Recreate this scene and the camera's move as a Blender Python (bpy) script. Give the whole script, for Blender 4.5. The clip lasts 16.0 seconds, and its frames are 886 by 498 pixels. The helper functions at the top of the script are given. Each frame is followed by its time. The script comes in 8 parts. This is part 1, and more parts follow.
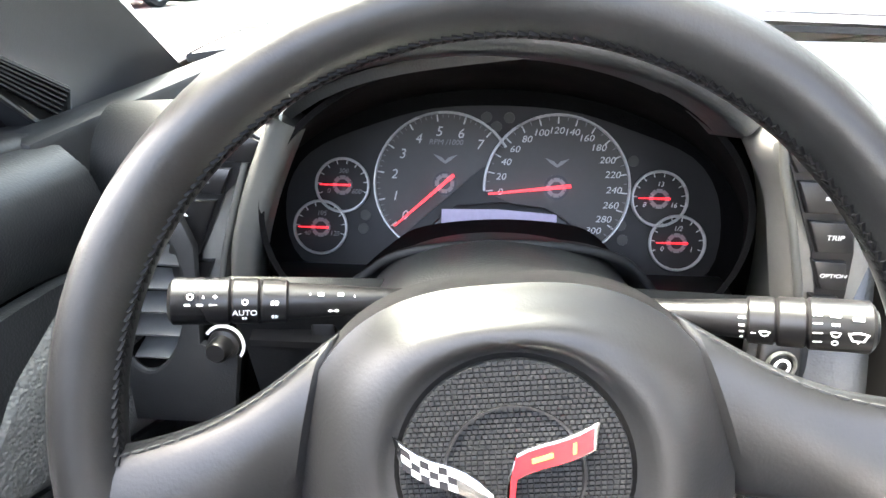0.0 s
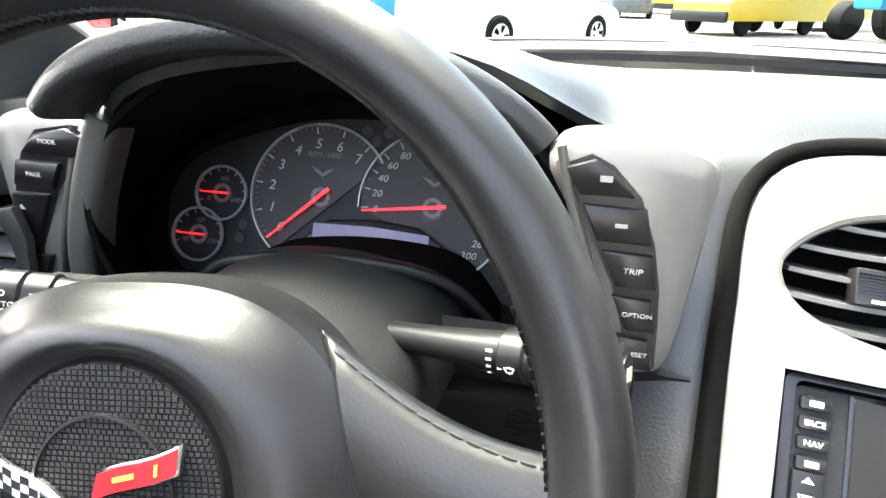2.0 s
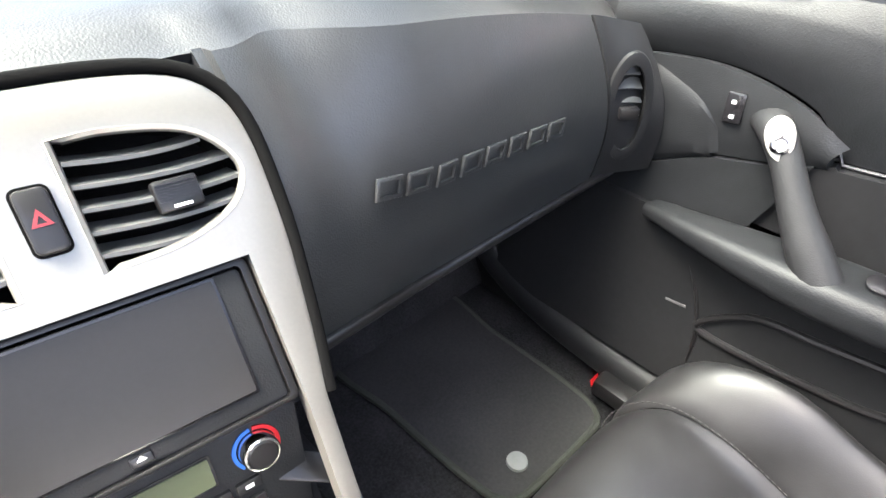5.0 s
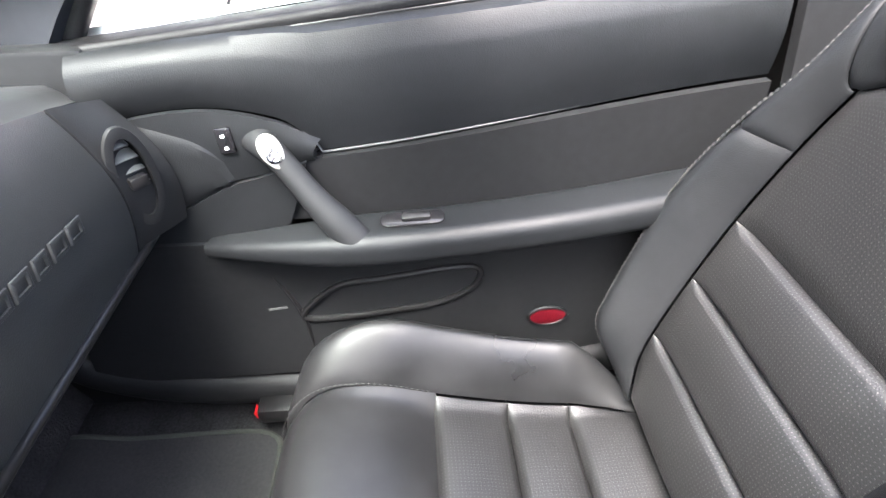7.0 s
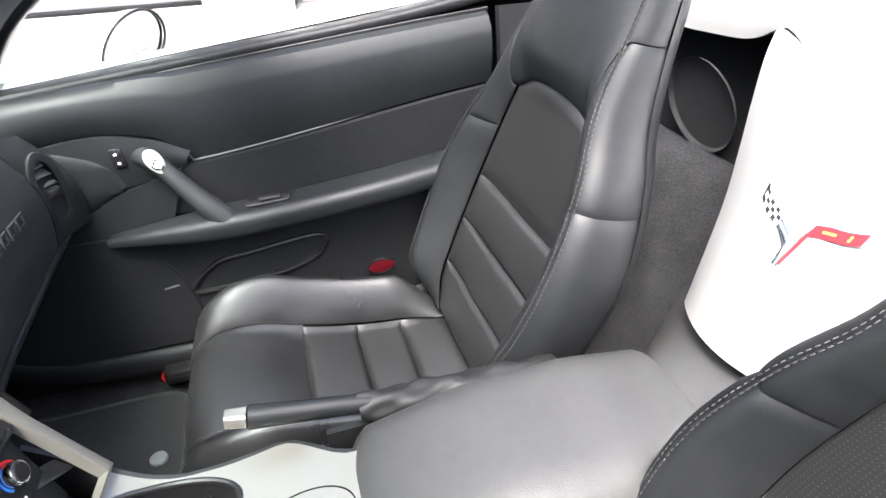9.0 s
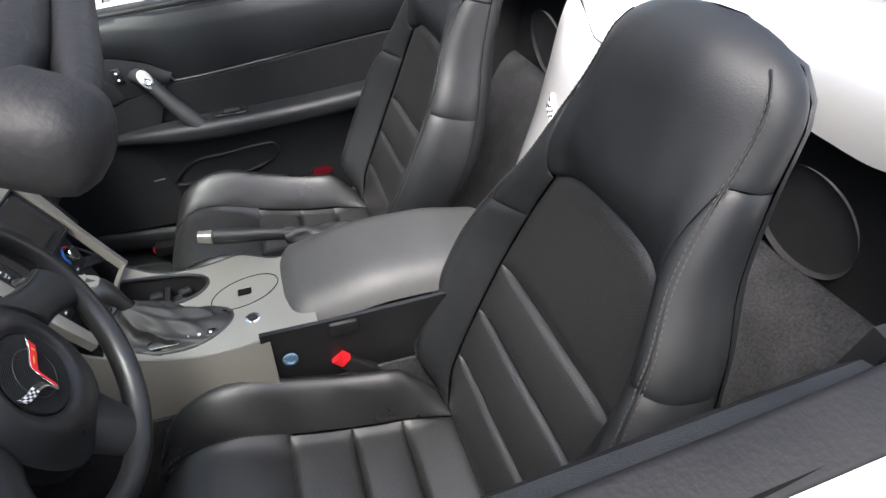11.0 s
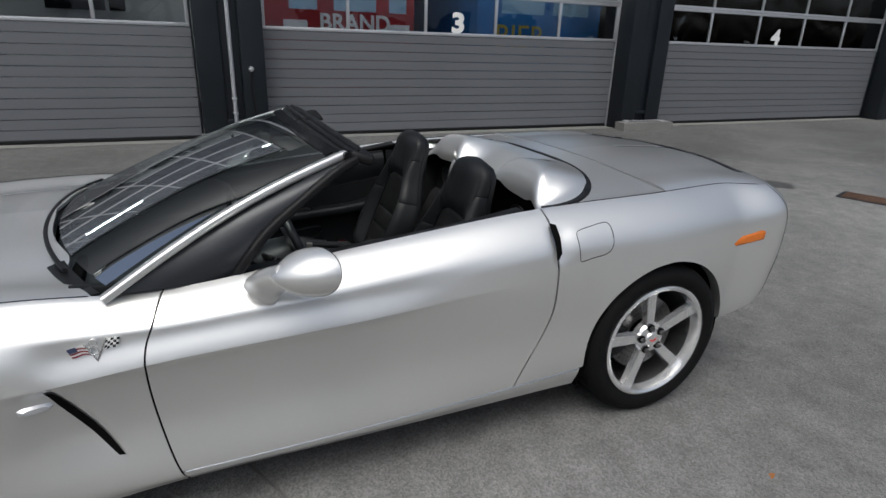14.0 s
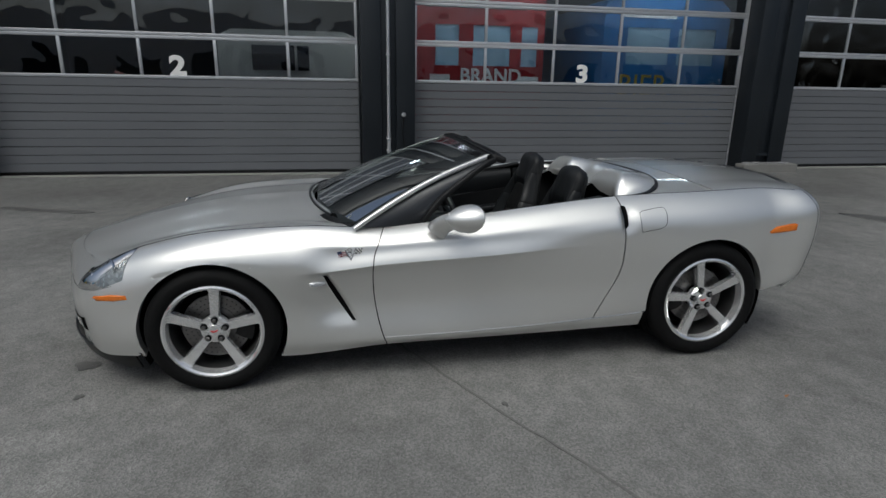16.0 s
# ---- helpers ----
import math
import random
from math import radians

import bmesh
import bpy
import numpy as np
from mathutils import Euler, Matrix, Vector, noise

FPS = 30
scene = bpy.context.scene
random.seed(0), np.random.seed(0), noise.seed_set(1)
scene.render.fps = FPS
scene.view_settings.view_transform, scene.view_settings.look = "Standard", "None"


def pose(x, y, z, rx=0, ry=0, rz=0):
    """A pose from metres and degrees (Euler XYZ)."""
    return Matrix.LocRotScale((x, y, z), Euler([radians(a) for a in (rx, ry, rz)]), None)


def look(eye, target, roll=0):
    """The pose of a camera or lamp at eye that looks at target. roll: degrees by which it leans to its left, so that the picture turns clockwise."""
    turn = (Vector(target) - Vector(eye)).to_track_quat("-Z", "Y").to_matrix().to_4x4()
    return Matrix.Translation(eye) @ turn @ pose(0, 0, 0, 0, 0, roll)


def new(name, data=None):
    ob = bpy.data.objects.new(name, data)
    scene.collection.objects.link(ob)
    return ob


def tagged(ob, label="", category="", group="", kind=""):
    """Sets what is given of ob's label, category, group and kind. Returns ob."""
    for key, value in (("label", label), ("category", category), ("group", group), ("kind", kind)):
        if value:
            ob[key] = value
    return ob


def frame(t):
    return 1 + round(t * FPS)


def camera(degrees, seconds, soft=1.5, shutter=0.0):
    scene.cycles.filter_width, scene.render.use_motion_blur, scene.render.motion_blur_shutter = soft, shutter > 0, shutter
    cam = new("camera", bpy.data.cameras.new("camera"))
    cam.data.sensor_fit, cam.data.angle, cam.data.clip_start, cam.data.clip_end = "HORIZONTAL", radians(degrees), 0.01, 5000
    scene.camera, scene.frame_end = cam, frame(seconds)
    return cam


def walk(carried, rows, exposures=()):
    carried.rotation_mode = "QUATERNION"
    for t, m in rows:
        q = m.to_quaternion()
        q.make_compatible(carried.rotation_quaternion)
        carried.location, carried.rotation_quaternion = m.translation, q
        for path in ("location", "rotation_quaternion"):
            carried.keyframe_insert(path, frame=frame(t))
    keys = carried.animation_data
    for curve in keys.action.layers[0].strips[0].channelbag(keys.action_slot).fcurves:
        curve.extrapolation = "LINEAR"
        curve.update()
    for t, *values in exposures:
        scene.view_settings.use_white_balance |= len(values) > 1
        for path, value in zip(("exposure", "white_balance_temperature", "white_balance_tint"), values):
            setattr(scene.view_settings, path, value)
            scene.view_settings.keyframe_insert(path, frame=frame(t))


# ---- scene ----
cam = camera(75.7, 16.0)
PATH = [
    (0, (-0.393, -1.466, 0.938), (-0.49, 0.308, 0.018), 0.5),
    (0.5, (-0.362, -1.42, 0.922), (-0.566, 0.379, 0.071), 1.1),
    (1, (-0.329, -1.41, 0.92), (-0.576, 0.391, 0.087), 1.7),
    (1.5, (-0.278, -1.42, 0.919), (-0.585, 0.379, 0.1), 1.6),
    (2, (-0.235, -1.431, 0.921), (-0.543, 0.366, 0.099), 1.7),
    (2.5, (-0.184, -1.441, 0.927), (-0.434, 0.363, 0.101), 1.9),
    (3, (-0.132, -1.454, 0.925), (-0.173, 0.364, 0.092), 1.9),
    (3.5, (-0.092, -1.466, 0.922), (0.192, 0.3, 0.028), -0.1),
    (4, (-0.055, -1.474, 0.932), (0.517, 0.156, -0.076), -1.9),
    (4.5, (-0.028, -1.46, 0.957), (0.86, -0.119, -0.232), 0.8),
    (5, (-0.012, -1.468, 0.968), (1.11, -0.347, -0.25), 1.7),
    (5.2, (-0.007, -1.477, 0.976), (1.202, -0.45, -0.242), 1.8),
    (7.3, (-0.068, -1.515, 1.029), (1.55, -1.719, -0.129), -2.1),
    (7.5, (-0.096, -1.519, 1.037), (1.517, -1.789, -0.113), -2.1),
    (8, (-0.184, -1.526, 1.07), (1.419, -1.923, -0.059), -1.5),
    (8.5, (-0.292, -1.534, 1.088), (1.303, -2.0, -0.026), -1.8),
    (9, (-0.421, -1.541, 1.112), (1.184, -2.021, 0.02), -1.9),
    (9.5, (-0.538, -1.568, 1.116), (1.068, -2.041, 0.022), -1.6),
    (10, (-0.642, -1.595, 1.121), (0.887, -2.046, -0.086), -0.8),
    (10.2, (-0.68, -1.608, 1.123), (0.8, -2.039, -0.151), -0.8),
    (12.3, (-1.445, -1.4, 1.446), (0.132, -2.126, 0.454), 2.2),
    (12.5, (-1.57, -1.352, 1.463), (0.028, -2.091, 0.515), 2.1),
    (13, (-1.862, -1.208, 1.494), (-0.218, -1.962, 0.639), 2.1),
    (13.5, (-2.158, -1.045, 1.51), (-0.475, -1.808, 0.744), 2.2),
    (14, (-2.495, -0.985, 1.513), (-0.776, -1.742, 0.824), 1.9),
    (14.5, (-2.836, -0.872, 1.527), (-1.082, -1.597, 0.898), 1.7),
    (15, (-3.136, -0.696, 1.523), (-1.342, -1.364, 0.943), 1.6),
    (15.5, (-3.434, -0.639, 1.508), (-1.585, -1.161, 0.954), 0.9),
    (16, (-3.648, -0.612, 1.501), (-1.759, -0.977, 0.956), 0.9),
]
EXPO = [(0, 4.8, 6600, 5), (1, 4.8, 6600, 4), (2, 4.05, 6550, 4), (3, 3.05, 6450, 6), (3.6, 2.75, 6400, 7), (4.3, 3.25, 6350, 8), (5, 3.65, 6300, 8), (7.5, 3.7, 5950, 9), (8.5, 3.5, 5950, 8), (9, 3.0, 5900, 7),
        (10.2, 2.85, 5900, 7), (12.4, 0.0, 5850, 5), (13.5, -0.5, 5750, 3), (14.5, -0.42, 5700, 3), (15.4, -0.25, 5600, 1), (16, -0.88, 5700, 0)]
SKY, SUN = 0.18, 0.6
walk(cam, [(t, look(eye, target, roll)) for t, eye, target, roll in PATH], EXPO)
WHEEL_C, WHEEL_TILT = (-0.373, -1.290, 0.752), 22.0

# ---- light ----
world = bpy.data.worlds.new("sky")
scene.world = world
world.use_nodes = True
wt = world.node_tree
sky = wt.nodes.new("ShaderNodeTexSky")
sky.sky_type, sky.sun_disc = "NISHITA", False
sky.sun_elevation, sky.sun_rotation = radians(64), radians(-60)
sky.air_density, sky.dust_density, sky.ozone_density = 0.65, 10.0, 0.1
wt.links.new(sky.outputs[0], wt.nodes["Background"].inputs[0])
wt.nodes["Background"].inputs[1].default_value = SKY
sun = new("sun", bpy.data.lights.new("sun", "SUN"))
sun.data.energy, sun.data.angle, sun.data.color = SUN, radians(25), (1.0, 0.98, 0.95)
sun.matrix_world = look((-3.8, 2.2, 9.0), (0, 0, 0))


# ---- materials ----
def nodes_of(name):
    m = bpy.data.materials.new(name)
    m.use_nodes = True
    return m, m.node_tree.nodes, m.node_tree.links, m.node_tree.nodes["Principled BSDF"]


def M(name, rgb, rough=0.5, metal=0.0, var=0.12, scale=6.0, fine=60.0, bump=0.0, bscale=300.0, coat=0.0, kind="noise",
      spec=0.5, rvar=0.08, emit=None, random_piece=0.0, crease=0.0):
    """A surface with colour variation at two scales, roughness variation and fine relief."""
    m, N, L, b = nodes_of(name)
    co = N.new("ShaderNodeTexCoord")
    n1 = N.new("ShaderNodeTexNoise"); n1.inputs["Scale"].default_value = scale; n1.inputs["Detail"].default_value = 4
    n2 = N.new("ShaderNodeTexNoise"); n2.inputs["Scale"].default_value = fine; n2.inputs["Detail"].default_value = 2
    L.new(co.outputs["Object"], n1.inputs["Vector"]); L.new(co.outputs["Object"], n2.inputs["Vector"])
    add = N.new("ShaderNodeMath"); add.operation = "ADD"
    L.new(n1.outputs[0], add.inputs[0]); L.new(n2.outputs[0], add.inputs[1])
    val = N.new("ShaderNodeMapRange")
    val.inputs["From Min"].default_value, val.inputs["From Max"].default_value = 0.6, 1.4
    val.inputs["To Min"].default_value, val.inputs["To Max"].default_value = 1 - var, 1 + var
    L.new(add.outputs[0], val.inputs["Value"])
    last = val.outputs[0]
    if random_piece:
        oi = N.new("ShaderNodeObjectInfo")
        rr = N.new("ShaderNodeMapRange")
        rr.inputs["To Min"].default_value, rr.inputs["To Max"].default_value = 1 - random_piece, 1 + random_piece
        L.new(oi.outputs["Random"], rr.inputs["Value"])
        mm = N.new("ShaderNodeMath"); mm.operation = "MULTIPLY"
        L.new(last, mm.inputs[0]); L.new(rr.outputs[0], mm.inputs[1]); last = mm.outputs[0]
    mix = N.new("ShaderNodeVectorMath"); mix.operation = "SCALE"
    mix.inputs[0].default_value = rgb
    L.new(last, mix.inputs["Scale"])
    L.new(mix.outputs[0], b.inputs["Base Color"])
    rg = N.new("ShaderNodeMapRange")
    rg.inputs["From Min"].default_value, rg.inputs["From Max"].default_value = 0.3, 0.7
    rg.inputs["To Min"].default_value, rg.inputs["To Max"].default_value = max(0, rough - rvar), min(1, rough + rvar)
    L.new(n1.outputs[0], rg.inputs["Value"]); L.new(rg.outputs[0], b.inputs["Roughness"])
    b.inputs["Metallic"].default_value = metal
    b.inputs["Specular IOR Level"].default_value = spec
    b.inputs["Coat Weight"].default_value = coat
    b.inputs["Coat Roughness"].default_value = 0.04
    if emit:
        b.inputs["Emission Color"].default_value = (*rgb, 1)
        b.inputs["Emission Strength"].default_value = emit
    if bump:
        if kind == "grain":
            t = N.new("ShaderNodeTexVoronoi"); t.feature = "SMOOTH_F1"
        else:
            t = N.new("ShaderNodeTexNoise"); t.inputs["Detail"].default_value = 3
        t.inputs["Scale"].default_value = bscale
        L.new(co.outputs["Object"], t.inputs["Vector"])
        bp = N.new("ShaderNodeBump")
        bp.inputs["Strength"].default_value, bp.inputs["Distance"].default_value = bump, 0.6 / bscale
        L.new(t.outputs[0], bp.inputs["Height"]); L.new(bp.outputs[0], b.inputs["Normal"])
        if crease:
            w = N.new("ShaderNodeTexNoise"); w.noise_type = "RIDGED_MULTIFRACTAL"
            w.inputs["Scale"].default_value, w.inputs["Detail"].default_value, w.inputs["Distortion"].default_value = 16.0, 3.0, 0.6
            L.new(co.outputs["Object"], w.inputs["Vector"])
            wb = N.new("ShaderNodeBump")
            wb.inputs["Strength"].default_value, wb.inputs["Distance"].default_value = crease, 0.003
            L.new(w.outputs[0], wb.inputs["Height"]); L.new(wb.outputs[0], bp.inputs["Normal"])
    return m


def asphalt(name):
    """Worn asphalt: pale grit in dark binder, with broad stains."""
    m, N, L, b = nodes_of(name)
    co = N.new("ShaderNodeTexCoord")

    def noise(scale, detail, lo, hi, a, c):
        n = N.new("ShaderNodeTexNoise"); n.inputs["Scale"].default_value = scale; n.inputs["Detail"].default_value = detail
        L.new(co.outputs["Object"], n.inputs["Vector"])
        r = N.new("ShaderNodeMapRange")
        for k, v in zip(("From Min", "From Max", "To Min", "To Max"), (lo, hi, a, c)):
            r.inputs[k].default_value = v
        L.new(n.outputs[0], r.inputs["Value"])
        return r.outputs[0]

    def times(p, q):
        k = N.new("ShaderNodeMath"); k.operation = "MULTIPLY"
        L.new(p, k.inputs[0]); L.new(q, k.inputs[1])
        return k.outputs[0]
    grit = N.new("ShaderNodeTexVoronoi"); grit.inputs["Scale"].default_value = 130.0
    L.new(co.outputs["Object"], grit.inputs["Vector"])
    gr = N.new("ShaderNodeMapRange")
    for k, v in zip(("From Min", "From Max", "To Min", "To Max"), (0.0, 1.0, 0.72, 1.30)):
        gr.inputs[k].default_value = v
    sep = N.new("ShaderNodeSeparateColor")
    L.new(grit.outputs["Color"], sep.inputs[0]); L.new(sep.outputs[0], gr.inputs["Value"])
    f = times(times(noise(0.55, 5, 0.35, 0.65, 0.78, 1.16), noise(7.0, 5, 0.3, 0.7, 0.82, 1.16)), times(gr.outputs[0], noise(420.0, 2, 0.3, 0.7, 0.7, 1.3)))
    # the garage's shade is painted into the asphalt colour, with a ragged edge
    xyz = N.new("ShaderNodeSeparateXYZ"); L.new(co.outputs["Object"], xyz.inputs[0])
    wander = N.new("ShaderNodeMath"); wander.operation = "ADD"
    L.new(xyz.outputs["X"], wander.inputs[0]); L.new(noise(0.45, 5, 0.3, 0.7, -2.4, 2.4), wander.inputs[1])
    wall_shade = N.new("ShaderNodeMapRange"); wall_shade.interpolation_type = "SMOOTHSTEP"
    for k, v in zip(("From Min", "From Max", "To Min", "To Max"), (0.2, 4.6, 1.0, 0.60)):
        wall_shade.inputs[k].default_value = v
    L.new(wander.outputs[0], wall_shade.inputs["Value"])
    f = times(f, wall_shade.outputs[0])
    col = N.new("ShaderNodeVectorMath"); col.operation = "SCALE"; col.inputs[0].default_value = (0.168, 0.166, 0.158)
    L.new(f, col.inputs["Scale"]); L.new(col.outputs[0], b.inputs["Base Color"])
    b.inputs["Roughness"].default_value = 0.85
    bp = N.new("ShaderNodeBump"); bp.inputs["Strength"].default_value = 0.7; bp.inputs["Distance"].default_value = 0.004
    L.new(grit.outputs["Distance"], bp.inputs["Height"]); L.new(bp.outputs[0], b.inputs["Normal"])
    return m


def dotted(name, rgb, rough, pitch, hole, dark):
    """Leather with a grid of punched holes, laid out along the surface's own metres."""
    m, N, L, b = nodes_of(name)
    uv = N.new("ShaderNodeTexCoord")
    sc = N.new("ShaderNodeVectorMath"); sc.operation = "SCALE"; sc.inputs["Scale"].default_value = 1 / pitch
    L.new(uv.outputs["UV"], sc.inputs[0])
    vo = N.new("ShaderNodeTexVoronoi"); vo.voronoi_dimensions = "2D"
    vo.inputs["Randomness"].default_value = 0.0; vo.inputs["Scale"].default_value = 1.0
    L.new(sc.outputs[0], vo.inputs["Vector"])
    th = N.new("ShaderNodeMath"); th.operation = "LESS_THAN"; th.inputs[1].default_value = hole
    L.new(vo.outputs["Distance"], th.inputs[0])
    no = N.new("ShaderNodeTexNoise"); no.inputs["Scale"].default_value = 9; L.new(uv.outputs["Object"], no.inputs["Vector"])
    mr = N.new("ShaderNodeMapRange"); mr.inputs["To Min"].default_value = 0.75; mr.inputs["To Max"].default_value = 1.25
    L.new(no.outputs[0], mr.inputs["Value"])
    va = N.new("ShaderNodeVectorMath"); va.operation = "SCALE"; va.inputs[0].default_value = rgb
    L.new(mr.outputs[0], va.inputs["Scale"])
    mx = N.new("ShaderNodeMix"); mx.data_type = "RGBA"
    L.new(th.outputs[0], mx.inputs["Factor"])
    L.new(va.outputs[0], mx.inputs["A"]); mx.inputs["B"].default_value = (*dark, 1)
    L.new(mx.outputs["Result"], b.inputs["Base Color"])
    b.inputs["Roughness"].default_value = rough
    gr = N.new("ShaderNodeTexVoronoi"); gr.inputs["Scale"].default_value = 520; L.new(uv.outputs["Object"], gr.inputs["Vector"])
    sub = N.new("ShaderNodeMath"); sub.operation = "SUBTRACT"
    L.new(gr.outputs["Distance"], sub.inputs[0]); L.new(th.outputs[0], sub.inputs[1])
    bp = N.new("ShaderNodeBump"); bp.inputs["Strength"].default_value = 0.35; bp.inputs["Distance"].default_value = 0.001
    L.new(sub.outputs[0], bp.inputs["Height"]); L.new(bp.outputs[0], b.inputs["Normal"])
    return m


def glass(name, tint, gloss_rough=0.0, ior=1.5, wavy=0.0, gain=1.0):
    """A thin pane: it lets light through, tinted, and reflects by Fresnel."""
    m, N, L, b = nodes_of(name)
    N.remove(b)
    tr = N.new("ShaderNodeBsdfTransparent"); tr.inputs[0].default_value = (*tint, 1)
    gl = N.new("ShaderNodeBsdfGlossy"); gl.inputs["Roughness"].default_value = gloss_rough
    fr = N.new("ShaderNodeFresnel"); fr.inputs[0].default_value = ior
    mu = N.new("ShaderNodeMath"); mu.operation = "MULTIPLY"; mu.use_clamp = True; mu.inputs[1].default_value = gain
    L.new(fr.outputs[0], mu.inputs[0])
    ms = N.new("ShaderNodeMixShader")
    L.new(mu.outputs[0], ms.inputs[0]); L.new(tr.outputs[0], ms.inputs[1]); L.new(gl.outputs[0], ms.inputs[2])
    L.new(ms.outputs[0], N["Material Output"].inputs[0])
    if wavy:
        co = N.new("ShaderNodeTexCoord"); no = N.new("ShaderNodeTexNoise")
        no.inputs["Scale"].default_value = 1.7; no.inputs["Detail"].default_value = 0.5; no.inputs["Distortion"].default_value = 0.8
        L.new(co.outputs["Object"], no.inputs["Vector"])
        bp = N.new("ShaderNodeBump"); bp.inputs["Strength"].default_value = wavy; bp.inputs["Distance"].default_value = 0.2
        L.new(no.outputs[0], bp.inputs["Height"]); L.new(bp.outputs[0], gl.inputs["Normal"])
    return m


PAINT = M("silver_paint", (0.75, 0.748, 0.728), 0.32, 0.74, 0.03, 3.0, 900.0, 0.05, 2500.0, coat=1.0, rvar=0.03)
BLACK_GAP = M("black_gap", (0.004, 0.004, 0.004), 0.9, spec=0.05)
PLASTIC = M("black_plastic", (0.0105, 0.0112, 0.0120), 0.50, 0, 0.2, 8, 90, 0.22, 760.0, kind="grain", spec=0.22)
SMOOTH_BLACK = M("smooth_black_plastic", (0.0081, 0.0081, 0.00855), 0.34, 0, 0.1, 8, 80, spec=0.4)
GLOSS_BLACK = M("gloss_black", (0.008, 0.008, 0.009), 0.12, 0, 0.1, 8, 80)
VINYL = M("dash_vinyl", (0.0165, 0.0180, 0.0188), 0.37, 0, 0.15, 7, 60, 0.26, 680.0, kind="grain", spec=0.62)
VINYL_FINE = M("soft_vinyl", (0.0082, 0.0092, 0.0102), 0.46, 0, 0.2, 7, 60, 0.28, 680.0, kind="grain", spec=0.26)
LEATHER = M("black_leather", (0.0085, 0.0092, 0.0100), 0.47, 0, 0.25, 7, 50, 0.24, 700.0, kind="grain", rvar=0.10, spec=0.27, crease=0.10)
LEATHER_WORN = M("worn_black_leather", (0.0105, 0.0108, 0.0112), 0.38, 0, 0.3, 10, 45, 0.12, 620.0, rvar=0.12, spec=0.42, crease=0.16)
PERF = dotted("perforated_leather", (0.009375, 0.009375, 0.009375), 0.42, 0.0050, 0.15, (0.040, 0.040, 0.039))
INSET = M("grey_speaker_mesh", (0.085, 0.087, 0.085), 0.7, 0, 0.1, 20, 300, 1.0, 420.0, kind="grain")
LID = M("lid_vinyl", (0.032, 0.032, 0.0315), 0.46, 0, 0.12, 7, 60, 0.25, 620.0, kind="grain", spec=0.4)
BOOT_HIDE = M("soft_boot_leather", (0.010, 0.010, 0.010), 0.5, 0, 0.25, 12, 50, 0.3, 500.0, spec=0.3)
SUEDE = M("door_suede", (0.0052, 0.0056, 0.0063), 0.85, 0, 0.3, 14, 70, 0.3, 900.0, spec=0.2)
CARPET = M("black_carpet", (0.024, 0.024, 0.0255), 0.98, 0, 0.6, 14, 240, 1.0, 210.0, spec=0.1)
MATPILE = M("carpet", (0.034, 0.034, 0.035), 0.98, 0, 0.25, 9, 200, 0.9, 520.0, spec=0.1)
TRIM = M("satin_silver_trim", (0.225, 0.219, 0.197), 0.36, 0.62, 0.04, 5, 400, 0.05, 1500.0, rvar=0.05)
POD = M("pod_grey", (0.17, 0.167, 0.155), 0.42, 0.35, 0.06, 6, 200, 0.1, 900.0)
TRIM_DARK = M("satin_grey_trim", (0.085, 0.086, 0.079), 0.42, 0.35, 0.06, 6, 200, 0.05, 1200.0)
VENT_GREY = M("vent_panel_grey", (0.020, 0.021, 0.022), 0.5, 0, 0.15, 8, 90, 0.2, 760.0, kind="grain", spec=0.3)
BEZEL = M("bright_dial_bezel", (0.42, 0.42, 0.41), 0.3, 0.25, 0.04, 8, 80)
SLAT = M("vent_slat_grey", (0.085, 0.088, 0.088), 0.42, 0, 0.1, 9, 90, 0.1, 600.0)
CHROME = M("chrome", (0.88, 0.88, 0.88), 0.13, 1.0, 0.05, 8, 80, rvar=0.04)
ALLOY = M("polished_alloy", (0.88, 0.88, 0.88), 0.20, 0.80, 0.06, 12, 90, rvar=0.06)
STEEL = M("brake_steel", (0.20, 0.195, 0.19), 0.36, 0.9, 0.2, 20, 90)
# darker copy of the alloy: shade inside the wheel is put into its colour
SHADED_BARREL = M("shaded_wheel_barrel", (0.12, 0.12, 0.12), 0.35, 0.85, 0.1, 12, 90)
CAST = M("cast_metal", (0.02, 0.02, 0.02), 0.6, 0.5, 0.2, 20, 90)
RUBBER = M("tyre_rubber", (0.0045, 0.0045, 0.0046), 0.75, 0, 0.25, 14, 80, 0.2, 300.0, spec=0.18)
SEAL = M("rubber_seal", (0.0045, 0.0045, 0.005), 0.55, 0, 0.2, 20, 90, 0.2, 200.0, spec=0.3)
THREAD = M("grey_thread", (0.034, 0.034, 0.033), 0.8, 0, 0.1)
BINNACLE = M("binnacle_lining", (0.0036, 0.0036, 0.0037), 0.85, 0, 0.2, 20, 200, 0.4, 700.0, spec=0.06)
PILLAR_GREY = M("satin_pillar_grey", (0.022, 0.024, 0.028), 0.36, 0.2, 0.1, 8, 90, 0.1, 600.0)
CLOTH = M("soft_top_cloth", (0.00792, 0.00792, 0.00864), 0.9, 0, 0.2, 20, 200, 0.5, 900.0, spec=0.2)
RED = M("red_plastic", (0.50, 0.010, 0.016), 0.35, 0, 0.1)
RED_LENS = M("red_reflector", (0.075, 0.004, 0.008), 0.18, 0, 0.2, 90, 300, 0.5, 600.0)
# the needle red has a faint glow added to it
RED_NEEDLE = M("glowing_needle_red", (0.80, 0.02, 0.03), 0.4, 0, 0.05, emit=0.12)
AMBER = M("amber_lens", (0.62, 0.16, 0.012), 0.18, 0, 0.15, 60, 200, 0.3, 500.0, coat=0.6)
